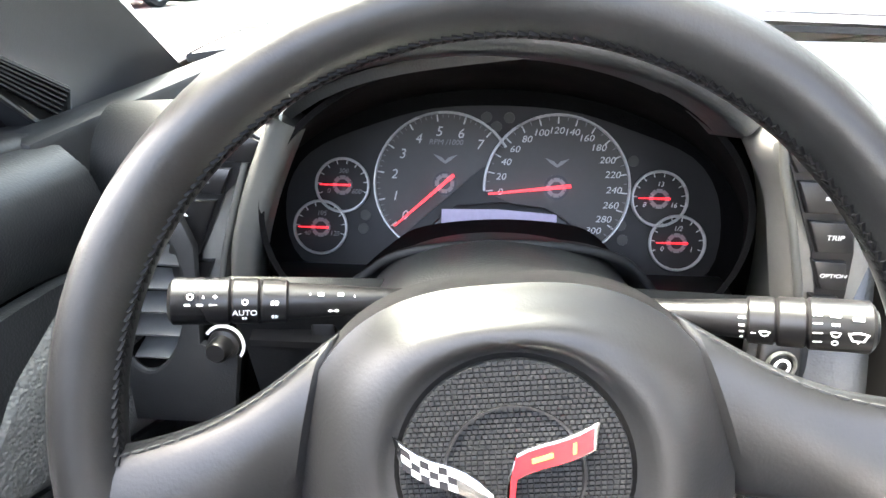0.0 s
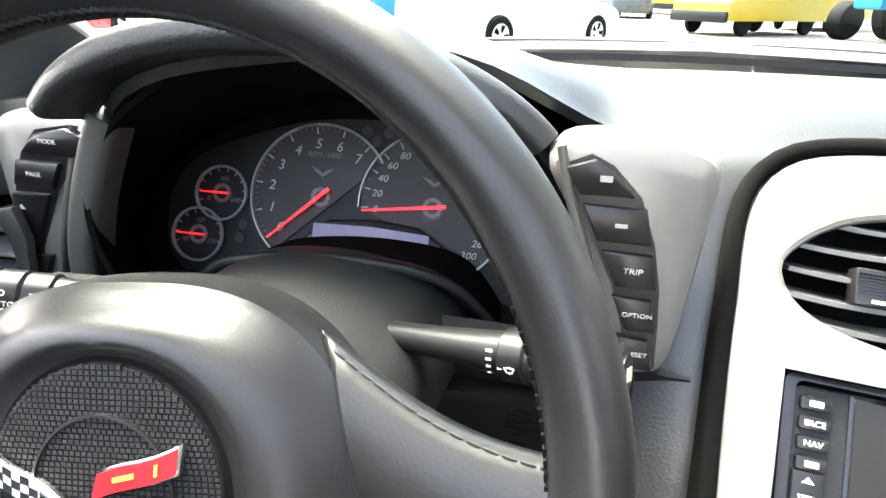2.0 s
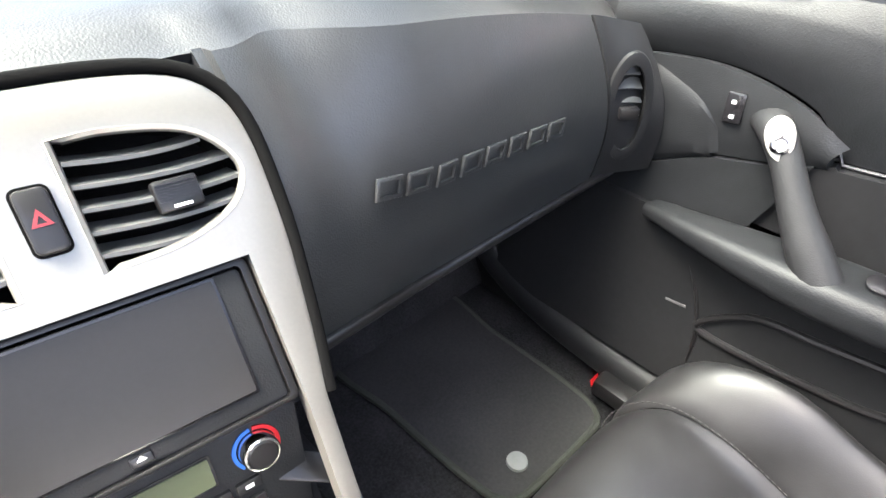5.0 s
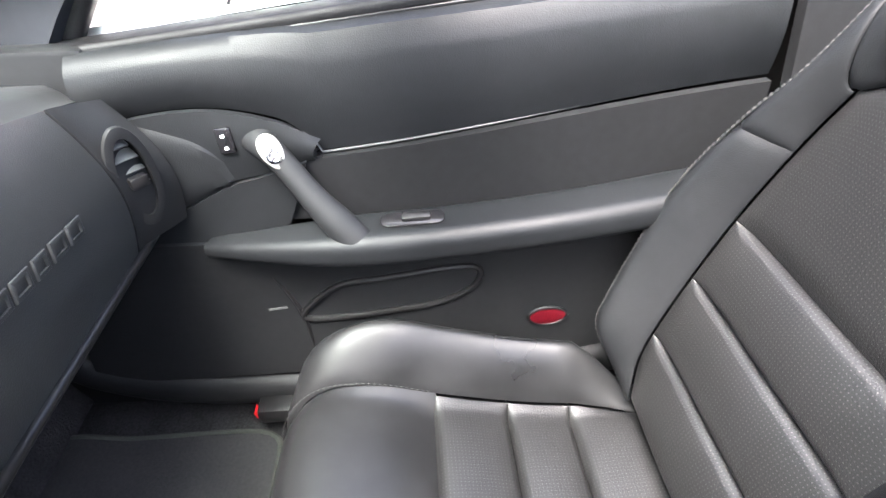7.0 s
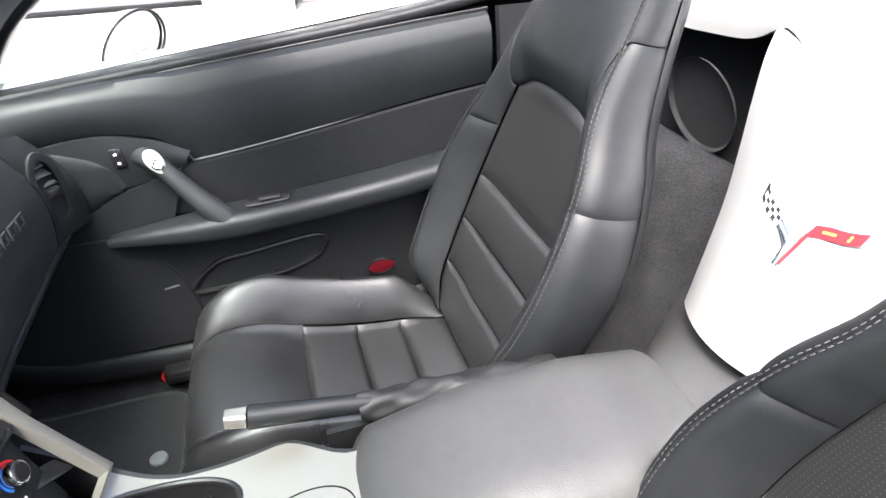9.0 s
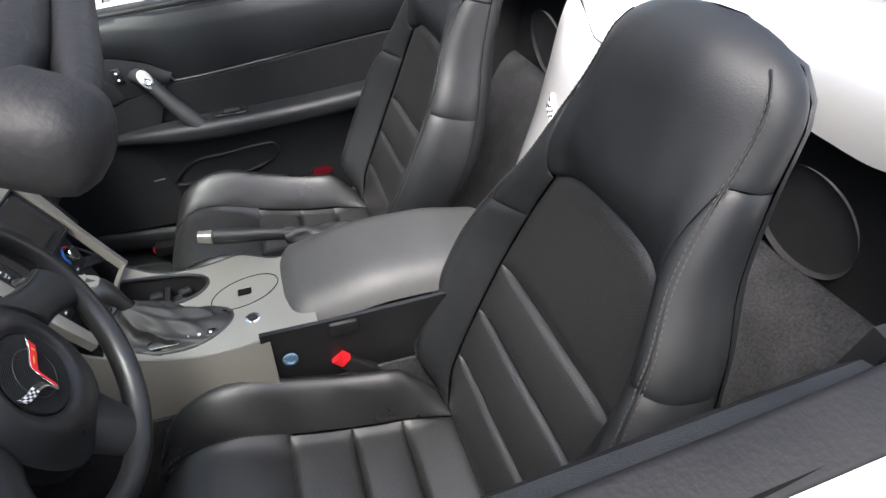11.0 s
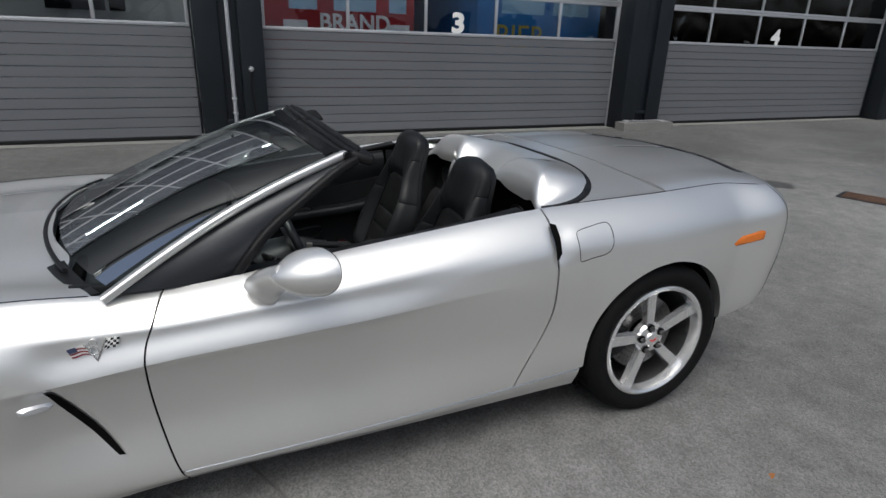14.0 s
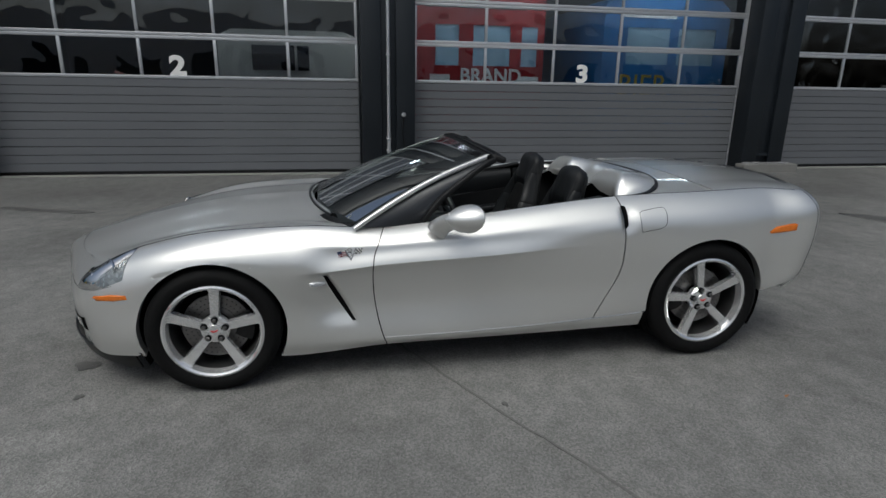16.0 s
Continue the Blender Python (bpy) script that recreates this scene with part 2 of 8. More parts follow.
WHITE_INK = M("white_ink", (0.78, 0.78, 0.76), 0.6, 0, 0.03)
PALE_INK = M("pale_ink", (0.52, 0.52, 0.51), 0.6, 0, 0.03)
DIM_INK = M("dim_ink", (0.20, 0.20, 0.20), 0.6, 0, 0.03)
GREY_INK = M("grey_ink", (0.33, 0.33, 0.33), 0.6, 0, 0.03)
YELLOW_INK = M("gold_ink", (0.62, 0.43, 0.08), 0.4, 0.3, 0.03)
BLUE_INK = M("blue_ink", (0.02, 0.12, 0.45), 0.5, 0, 0.03)
DULL_RED = M("dull_red", (0.16, 0.010, 0.016), 0.5, 0, 0.05)
RED_INK = M("red_ink", (0.55, 0.012, 0.018), 0.4, 0, 0.03)
BLACK_INK = M("black_ink", (0.01, 0.01, 0.012), 0.4, 0, 0.03)
DIAL = M("dial_grey", (0.046, 0.042, 0.039), 0.6, 0, 0.08, 20, 200)
DIAL_DARK = M("dial_dark", (0.0095, 0.0089, 0.0085), 0.6, 0, 0.08, 20, 200)
SCREEN = M("dark_screen", (0.014, 0.0135, 0.013), 0.24, 0, 0.05, 9, 300, rvar=0.0, spec=0.22)
LCD = M("green_lcd", (0.085, 0.10, 0.05), 0.3, 0, 0.06, 12, 200)
LCD_VIOLET = M("violet_lcd", (0.30, 0.25, 0.36), 0.35, 0, 0.1, 12, 200)
GLASS = glass("windscreen_glass", (0.63, 0.71, 0.69), ior=1.5, gain=0.8)
CLEAR = glass("clear_lens", (0.92, 0.93, 0.93), ior=1.5)
MIRROR = M("mirror", (0.75, 0.77, 0.76), 0.02, 1.0, 0.0, rvar=0.0)
PANE = glass("garage_pane", (0.84, 0.87, 0.90), ior=1.5, wavy=0.05, gain=3.2)
ASPHALT = asphalt("asphalt")
TAR = M("old_tar", (0.114, 0.1116, 0.1056), 0.7, 0, 0.3, 4, 90, 0.4, 160.0)
PATCH = M("damp_patch", (0.075, 0.073, 0.070), 0.5, 0, 0.3, 4, 90, 0.4, 160.0)
CONCRETE = M("concrete", (0.19, 0.186, 0.175), 0.85, 0, 0.15, 3, 40, 0.3, 60.0)
GRAVEL = M("gravel", (0.20, 0.20, 0.205), 0.85, 0, 0.5, 30, 90)
DOOR_GREY = M("door_panel_grey", (0.125, 0.130, 0.140), 0.55, 0, 0.06, 0.8, 60, 0.1, 400.0, random_piece=0.02)
ALU = M("aluminium_frame", (0.52, 0.53, 0.55), 0.4, 0.6, 0.06)
ANTHRACITE = M("anthracite_steel", (0.010, 0.0135, 0.018), 0.42, 0.1, 0.15, 1.5, 40, 0.05, 200.0)


# ---- mesh helpers ----
def mesh_of(name, bm, material):
    me = bpy.data.meshes.new(name)
    for f in bm.faces:
        f.smooth = True
    bm.to_mesh(me)
    bm.free()
    me.materials.append(material)
    me.set_sharp_from_angle(angle=radians(38))
    return me


def part(name, bm, material, parent, label=""):
    ob = new(name, mesh_of(name, bm, material))
    ob.parent = parent
    if label:
        ob["label"] = label
    return ob


def thing(name, bm, material, label, category, group="", kind=""):
    return tagged(new(name, mesh_of(name, bm, material)), label, category, group, kind)


def holder(name, label, category, at=(0, 0, 0), group="", kind=""):
    ob = tagged(new(name), label, category, group, kind)
    ob.location = at
    return ob


def hermite(ts, P, t):
    """A smooth curve through P at ts."""
    n = len(ts)
    i = 0
    while i < n - 2 and t >= ts[i + 1]:
        i += 1
    a, b = max(i - 1, 0), min(i + 2, n - 1)
    h = ts[i + 1] - ts[i]
    u = (t - ts[i]) / h
    u2, u3 = u * u, u * u * u
    c0, c1, c2, c3 = 2 * u3 - 3 * u2 + 1, (u3 - 2 * u2 + u) * h, -2 * u3 + 3 * u2, (u3 - u2) * h
    d0, d1 = c1 / (ts[i + 1] - ts[a]), c3 / (ts[b] - ts[i])
    A, B, C, D = P[a], P[i], P[i + 1], P[b]
    return tuple(c0 * B[k] + c2 * C[k] + d0 * (C[k] - A[k]) + d1 * (D[k] - B[k]) for k in range(3))


def curve(P, n, closed=False):
    """n points along a smooth curve through P."""
    P = [tuple(float(c) for c in p) for p in P]
    if closed:
        P = [P[-2], P[-1]] + P + [P[0], P[1], P[2]]
    d = [0.0]
    for a, b in zip(P, P[1:]):
        d.append(d[-1] + max(1e-6, math.dist(a, b) ** 0.7))
    if closed:
        lo, hi = d[2], d[-3]
        return [hermite(d, P, lo + (hi - lo) * k / n) for k in range(n)]
    return [hermite(d, P, d[-1] * k / (n - 1)) for k in range(n)]


def sheet(fn, us, vs, thick=0.0, closed_u=False, closed_v=False, bm=None):
    """A sheet of quads fn(u, v) -> point; thick: a back face that far along minus the normal, with closed rims."""
    bm = bm or bmesh.new()
    uvl = bm.loops.layers.uv.verify()
    g = [[Vector(fn(u, v)) for v in vs] for u in us]
    nu, nv = len(us), len(vs)
    front = [[bm.verts.new(p) for p in row] for row in g]
    du = np.cumsum([0] + [(g[i + 1][nv // 2] - g[i][nv // 2]).length for i in range(nu - 1)])
    dv = np.cumsum([0] + [(g[nu // 2][j + 1] - g[nu // 2][j]).length for j in range(nv - 1)])

    def quads(a, flip, at_uv=True):
        for i in range(nu - (0 if closed_u else 1)):
            for j in range(nv - (0 if closed_v else 1)):
                i2, j2 = (i + 1) % nu, (j + 1) % nv
                q = [(i, j), (i2, j), (i2, j2), (i, j2)]
                if flip:
                    q.reverse()
                vv = [a[x][y] for x, y in q]
                if len({id(v) for v in vv}) < 4:
                    continue
                try:
                    f = bm.faces.new(vv)
                except ValueError:
                    continue
                for lp, (x, y) in zip(f.loops, q):
                    lp[uvl].uv = (du[x], dv[y])
    quads(front, False)
    if thick:
        def nrm(i, j):
            a = g[min(i + 1, nu - 1)][j] - g[max(i - 1, 0)][j]
            b = g[i][min(j + 1, nv - 1)] - g[i][max(j - 1, 0)]
            n = a.cross(b)
            return n.normalized() if n.length > 1e-12 else Vector((0, 0, 1))
        back = [[bm.verts.new(g[i][j] - nrm(i, j) * thick) for j in range(nv)] for i in range(nu)]
        quads(back, True)
        if not closed_v:
            for i in range(nu - (0 if closed_u else 1)):
                k = (i + 1) % nu
                bm.faces.new((front[i][0], back[i][0], back[k][0], front[k][0]))
                bm.faces.new((front[k][-1], back[k][-1], back[i][-1], front[i][-1]))
        if not closed_u:
            for j in range(nv - 1):
                bm.faces.new((front[0][j + 1], back[0][j + 1], back[0][j], front[0][j]))
                bm.faces.new((front[-1][j], back[-1][j], back[-1][j + 1], front[-1][j + 1]))
    return bm


def lin(a, b, n):
    return [a + (b - a) * k / (n - 1) for k in range(n)]


def box(lo, hi, r=0.0, seg=2, m=None, bm=None):
    """A box from lo to hi with rounded edges."""
    b = bmesh.new()
    bmesh.ops.create_cube(b, size=1)
    lo, hi = Vector(lo), Vector(hi)
    s = hi - lo
    for v in b.verts:
        v.co = Vector((lo.x + (v.co.x + 0.5) * s.x, lo.y + (v.co.y + 0.5) * s.y, lo.z + (v.co.z + 0.5) * s.z))
    if r:
        bmesh.ops.bevel(b, geom=list(b.edges), offset=r, segments=seg, profile=0.5, affect="EDGES", clamp_overlap=True)
    if m is not None:
        b.transform(m)
    return join(bm, b)


def join(bm, b):
    """b added to bm (or b alone)."""
    if bm is None:
        return b
    me = bpy.data.meshes.new("tmp")
    b.to_mesh(me)
    b.free()
    bm.from_mesh(me)
    bpy.data.meshes.remove(me)
    return bm


def lathe(profile, n=32, m=None, bm=None):
    """profile: (radius, height) pairs turned about z."""
    b = bmesh.new()
    rings = []
    for r, h in profile:
        if r < 1e-6:
            rings.append([b.verts.new((0, 0, h))])
        else:
            rings.append([b.verts.new((r * math.cos(2 * math.pi * k / n), r * math.sin(2 * math.pi * k / n), h)) for k in range(n)])
    for p, q in zip(rings, rings[1:]):
        for k in range(n):
            k2 = (k + 1) % n
            if len(p) == 1 and len(q) == 1:
                continue
            if len(p) == 1:
                b.faces.new((p[0], q[k], q[k2]))
            elif len(q) == 1:
                b.faces.new((p[k], q[0], p[k2]))
            else:
                b.faces.new((p[k], q[k], q[k2], p[k2]))
    if m is not None:
        b.transform(m)
    return join(bm, b)


def frame_axes(path, up=(0, 0, 1), closed=False):
    out, n = [], len(path)
    path = [Vector(p) for p in path]
    for k in range(n):
        a = path[(k - 1) % n if closed else max(k - 1, 0)]
        c = path[(k + 1) % n if closed else min(k + 1, n - 1)]
        t = (c - a).normalized()
        side = t.cross(Vector(up))
        side = side.normalized() if side.length > 1e-5 else Vector((1, 0, 0))
        out.append((path[k], side, side.cross(t).normalized()))
    return out


def sweep(path, profile, up=(0, 0, 1), closed=False, caps=True, size=None, bm=None):
    """A closed profile of (side, up) pairs carried along a path; size(k) scales it."""
    b = bmesh.new()
    ax = frame_axes(path, up, closed)
    rings = []
    for k, (p, s, u) in enumerate(ax):
        f = size(k / (len(ax) - 1)) if size else 1.0
        rings.append([b.verts.new(p + s * (x * f) + u * (y * f)) for x, y in profile])
    n = len(profile)
    for k in range(len(rings) - (0 if closed else 1)):
        p, q = rings[k], rings[(k + 1) % len(rings)]
        for j in range(n):
            b.faces.new((p[j], p[(j + 1) % n], q[(j + 1) % n], q[j]))
    if caps and not closed:
        b.faces.new(rings[0][::-1])
        b.faces.new(rings[-1])
    return join(bm, b)


def ring_profile(r, n=12, ry=None):
    ry = ry or r
    return [(r * math.cos(2 * math.pi * k / n), ry * math.sin(2 * math.pi * k / n)) for k in range(n)]


def tube(path, r, n=10, **kw):
    return sweep(path, ring_profile(r, n), **kw)


def rounded(w, h, r, seg=5):
    """Outline of a rounded rectangle, centred."""
    out = []
    for cx, cy, a0 in ((w / 2 - r, h / 2 - r, 0), (-w / 2 + r, h / 2 - r, 90), (-w / 2 + r, -h / 2 + r, 180), (w / 2 - r, -h / 2 + r, 270)):
        for k in range(seg + 1):
            a = radians(a0 + 90 * k / seg)
            out.append((cx + r * math.cos(a), cy + r * math.sin(a)))
    return out


def ellipse(a, b, n=40):
    return [(a * math.cos(2 * math.pi * k / n), b * math.sin(2 * math.pi * k / n)) for k in range(n)]


def slab(outline, h, edge=0.0, m=None, bm=None, holes=()):
    """A plate with this outline from z = 0 to h, its upper edge eased; holes: outlines cut through."""
    b = bmesh.new()

    def area(o):
        return sum(p[0] * q[1] - q[0] * p[1] for p, q in zip(o, o[1:] + o[:1])) / 2
    outline = list(outline) if area(list(outline)) > 0 else list(outline)[::-1]

    def inset(o, d):
        n, res = len(o), []
        for k in range(n):
            a, c = Vector(o[k - 1]), Vector(o[(k + 1) % n])
            t = (c - a).normalized()
            res.append((o[k][0] - t.y * d, o[k][1] + t.x * d))
        return res
    levels = [(outline, 0.0), (outline, h - edge), (inset(outline, edge * 0.3), h - edge * 0.3), (inset(outline, edge), h)] if edge else [(outline, 0.0), (outline, h)]
    rows = [[b.verts.new((x, y, z)) for x, y in o] for o, z in levels]
    n = len(outline)
    for p, q in zip(rows, rows[1:]):
        for k in range(n):
            b.faces.new((p[k], p[(k + 1) % n], q[(k + 1) % n], q[k]))
    if not holes:
        b.faces.new(rows[0][::-1])
        b.faces.new(rows[-1])
    else:
        for z, own, flip in ((0.0, rows[0], True), (h, rows[-1], False)):
            loops = [own]
            for o in holes:
                loops.append([b.verts.new((x, y, z)) for x, y in o])
            es = []
            for lp in loops:
                for k in range(len(lp)):
                    e = b.edges.get((lp[k], lp[(k + 1) % len(lp)])) or b.edges.new((lp[k], lp[(k + 1) % len(lp)]))
                    es.append(e)
            bmesh.ops.triangle_fill(b, use_beauty=True, edges=es)
            if z == 0.0:
                low = loops[1:]
            else:
                for lo_, hi_ in zip(low, loops[1:]):
                    for k in range(len(lo_)):
                        b.faces.new((lo_[k], hi_[k], hi_[(k + 1) % len(lo_)], lo_[(k + 1) % len(lo_)]))
        bmesh.ops.recalc_face_normals(b, faces=list(b.faces))
    if m is not None:
        b.transform(m)
    return join(bm, b)


def axes(o, x, y, z=None):
    """The matrix that carries x, y, z onto these directions at o."""
    x, y = Vector(x).normalized(), Vector(y).normalized()
    z = Vector(z).normalized() if z is not None else x.cross(y).normalized()
    return Matrix(((x.x, y.x, z.x, o[0]), (x.y, y.y, z.y, o[1]), (x.z, y.z, z.z, o[2]), (0, 0, 0, 1)))


def text(words, size, m, material, parent, name="lettering", thick=0.0003, align="CENTER", shear=0.0, wide=1.0, bold=0.0):
    cu = bpy.data.curves.new(name, "FONT")
    cu.body, cu.size, cu.align_x, cu.align_y, cu.extrude, cu.shear = words, size, align, "CENTER", thick, shear
    cu.resolution_u = 3
    cu.offset = bold
    tmp = bpy.data.objects.new("tmp", cu)
    me = bpy.data.meshes.new_from_object(tmp)
    bpy.data.objects.remove(tmp)
    bpy.data.curves.remove(cu)
    me.transform(m @ Matrix.Diagonal((wide, 1, 1, 1)))
    me.materials.clear()
    me.materials.append(material)
    ob = new(name, me)
    ob.parent = parent
    return ob


def flat(P, m, h=0.0004, bm=None):
    """Thin printed shape from an outline."""
    return slab(P, h, m=m, bm=bm)


def bar(w, h, m, bm=None, t=0.0004):
    return slab([(-w / 2, -h / 2), (w / 2, -h / 2), (w / 2, h / 2), (-w / 2, h / 2)], t, m=m, bm=bm)


def mirror_x(bm):
    bm.transform(Matrix.Diagonal((-1, 1, 1, 1)))
    bmesh.ops.reverse_faces(bm, faces=list(bm.faces))
    return bm


def step(a, b, x):
    u = min(1.0, max(0.0, (x - a) / (b - a)))
    return u * u * (3 - 2 * u)


def stitches(P, lift=(0, 0, 0), size=0.0008, every=0.0078):
    """A row of thread stitches along a path."""
    b = bmesh.new()
    P = [Vector(p) for p in P]
    d, nxt = 0.0, 0.0
    for p, q in zip(P, P[1:]):
        l = (q - p).length
        if l < 1e-6:
            continue
        t = (q - p) / l
        sd = t.orthogonal().normalized()
        up = t.cross(sd)
        while nxt < d + l:
            c = p + t * (nxt - d)
            vs_ = [b.verts.new(c + t * (e * 0.0026) + (sd * math.cos(k * 1.571) + up * math.sin(k * 1.571)) * (size if abs(e) < 0.6 else size * 0.4)) for e in (-1, -0.5, 0.5, 1) for k in range(4)]
            for r in range(3):
                for k in range(4):
                    b.faces.new((vs_[r * 4 + k], vs_[r * 4 + (k + 1) % 4], vs_[r * 4 + 4 + (k + 1) % 4], vs_[r * 4 + 4 + k]))
            nxt += every
        d += l
    return b


# ---- ground ----
WALL_X = 6.77
bm = bmesh.new()
gx = [-220, -60, -20, -8, -4, -2, 0, 2, 4, 6, 10, 25, 80, 220]
gy = [-220, -60, -20, -8, -4, -2, 0, 2, 4, 8, 15, 40, 90, 220]
vs = [[bm.verts.new((x, y, 0)) for y in gy] for x in gx]
for i in range(len(gx) - 1):
    for j in range(len(gy) - 1):
        bm.faces.new((vs[i][j], vs[i + 1][j], vs[i + 1][j + 1], vs[i][j + 1]))
ground = thing("ground", bm, ASPHALT, "grey asphalt yard, dry with darker patches and painted shade near the garage", "ground", kind="structure")


def blot(cx, cy, a, b, turn, seed):
    rnd = random.Random(seed)
    pts, ph = [], [rnd.uniform(0, 6.28) for _ in range(4)]
    for k in range(28):
        an = 2 * math.pi * k / 28
        f = 1 + 0.22 * math.sin(2 * an + ph[0]) + 0.14 * math.sin(3 * an + ph[1]) + 0.1 * math.sin(5 * an + ph[2])
        x, y = a * f * math.cos(an), b * f * math.sin(an)
        pts.append((cx + x * math.cos(turn) - y * math.sin(turn), cy + x * math.sin(turn) + y * math.cos(turn)))
    return slab(pts, 0.004, m=pose(0, 0, 0.0))


for k, (cx, cy, a, b, tn) in enumerate(((3.3, -2.2, 0.5, 0.1, 0.4), (3.9, 2.9, 0.6, 0.12, 1.2), (2.2, -7.3, 0.35, 0.2, 0.2), (-0.85, 0.67, 0.03, 0.018, 0),
                                         (-0.50, 0.76, 0.07, 0.05, 0.6), (2.6, -5.6, 0.5, 0.08, 1.1), (-1.25, -1.4, 0.02, 0.014, 0), (4.4, -4.2, 0.7, 0.1, 1.5),
                                         (1.2, 2.4, 0.4, 0.09, 0.3))):
    thing("stain", blot(cx, cy, a, b, tn, 50 + k), PATCH, "dark oily stain on the grey asphalt", "stain", group="stains on the asphalt")


def crack(P, w, seed):
    rnd = random.Random(seed)
    line = [(float(p[0]) + rnd.uniform(-0.006, 0.006), float(p[1]) + rnd.uniform(-0.006, 0.006), 0.0) for p in curve(P, 40)]
    return sweep(line, [(-w, 0.0), (w, 0.0), (w, 0.004), (-w, 0.004)])


thing("asphalt_joint", crack([(-0.4, -0.92, 0), (-0.76, -1.09, 0), (-1.2, -1.3, 0), (-1.94, -1.69, 0), (-3.4, -2.4, 0)], 0.006, 3), TAR, "dark tarred joint running across the asphalt", "joint")
lf = bmesh.new()
for k in range(3):
    slab([(0, 0), (0.022, 0.010), (0.045, 0.0), (0.022, -0.012)], 0.001, m=pose(-1.41, -2.87, 0.003 + 0.003 * k, 12 * k, 20, 50 * k), bm=lf)
thing("dead_leaf", lf, M("dry_leaf", (0.28, 0.11, 0.03), 0.7), "small dry brown leaf lying on asphalt", "leaf")

# ---- garage building ----
DOORS = [("door_1", 5.75, 8.35, 2), ("door_2", -1.08, 4.72, 5), ("door_3", -8.48, -2.06, 5), ("door_4", -16.30, -9.46, 5)]
SILL_Z, ROW, ROWS_N = 1.575, 0.665, 4
TOP_Z = SILL_Z + ROW * ROWS_N


def slat_mesh(w, h):
    b = bmesh.new()
    prof = [(0, 0.003), (0.006, 0.003), (0.006, 0.004), (0.0, 0.010), (0.0, h - 0.004), (0.005, h - 0.001), (0.03, h - 0.001), (0.03, 0.003)]
    rows = [[b.verts.new((x, y, z)) for x, z in prof] for y in (-w / 2, w / 2)]
    n = len(prof)
    for k in range(n):
        b.faces.new((rows[0][k], rows[0][(k + 1) % n], rows[1][(k + 1) % n], rows[1][k]))
    b.faces.new(rows[0]); b.faces.new(rows[1][::-1])
    return b


for nm, y0, y1, panes in DOORS:
    w, yc = y1 - y0, (y0 + y1) / 2
    door = holder(nm, "grey sectional garage door with a glazed upper half, closed", "garage door", (WALL_X, yc, 0), kind="structure")
    n = 11
    h = (SILL_Z - 0.06) / n
    me = None
    for k in range(n):
        if me is None:
            ob = part("slat", slat_mesh(w, h), DOOR_GREY, door)
            me = ob.data
        else:
            ob = new("slat", me)
            ob.parent = door
        ob.location = (0, 0, 0.06 + h * k)
    part("bottom_seal", box((-0.004, -w / 2, 0.012), (0.03, w / 2, 0.058), 0.005), SEAL, door)
    # glazed panels: rails and mullions about each pane
    pw = w / panes
    rail = None
    for r in range(ROWS_N):
        z0 = SILL_Z + ROW * r
        part("rail", box((-0.008, -w / 2, z0), (0.035, w / 2, z0 + 0.05), 0.004), ALU, door)
        part("rail", box((-0.008, -w / 2, z0 + ROW - 0.052), (0.035, w / 2, z0 + ROW - 0.004), 0.004), ALU, door)
        for c in range(panes + 1):
            y = -w / 2 + pw * c
            lo, hi = max(-w / 2, y - 0.024), min(w / 2, y + 0.024)
            if c in (0, panes):
                lo, hi = (-w / 2, -w / 2 + 0.045) if c == 0 else (w / 2 - 0.045, w / 2)
            part("mullion", box((-0.006, lo, z0 + 0.05), (0.033, hi, z0 + ROW - 0.052), 0.003), ALU, door)
        for c in range(panes):
            y = -w / 2 + pw * c
            b = box((0.012, y + 0.02, z0 + 0.045), (0.016, y + pw - 0.02, z0 + ROW - 0.047))
            part("pane", b, PANE, door)
    for sgn in (-1, 1):
        part("guide_rail", box((-0.012, sgn * (w / 2 + 0.002) - (0.03 if sgn < 0 else 0), 0), (0.06, sgn * (w / 2 + 0.002) + (0.03 if sgn > 0 else 0), TOP_Z), 0.004), ALU if nm == "door_3" else ANTHRACITE, door)


def pier(y0, y1):
    b = holder("pier", "dark anthracite steel pier between garage doors", "pier", (WALL_X, (y0 + y1) / 2, 0), kind="structure")
    w = y1 - y0 - 0.08
    fl = min(0.34, w * 0.36)
    part("column", box((-0.40, -w / 2, 0), (0.10, -w / 2 + fl, TOP_Z + 0.02), 0.008), ANTHRACITE, b)
    part("column", box((-0.40, w / 2 - fl, 0), (0.10, w / 2, TOP_Z + 0.02), 0.008), ANTHRACITE, b)
    part("web_plate", box((-0.34, -w / 2 + fl - 0.01, 0), (0.05, w / 2 - fl + 0.01, TOP_Z), 0.004), ANTHRACITE, b)
    part("base_rail", box((-0.385, -w / 2 + fl, 0.28), (-0.335, w / 2 - fl, 0.34), 0.006), ANTHRACITE, b)
    return b


pier_a = pier(-2.06, -1.08)
pier_b = pier(-9.46, -8.48)
pier_c = pier(4.72, 5.75)
pier_d = pier(8.35, 9.0)
pier_e = pier(-17.3, -16.30)

pipe = holder("downpipe", "thin grey metal downpipe fixed to a dark steel pier", "pipe")
part("pipe", tube([(WALL_X - 0.44, -1.56, z) for z in (0.12, 1.5, 3.0, TOP_Z + 0.4)], 0.028, 12), ALU, pipe)
for z in (0.42, 0.62, 2.0, 3.3):
    part("clip", box((WALL_X - 0.475, -1.595, z), (WALL_X - 0.335, -1.525, z + 0.03), 0.004), ALU, pipe)
sock = holder("power_socket", "small grey socket with a hanging black cable on a dark pier", "socket")
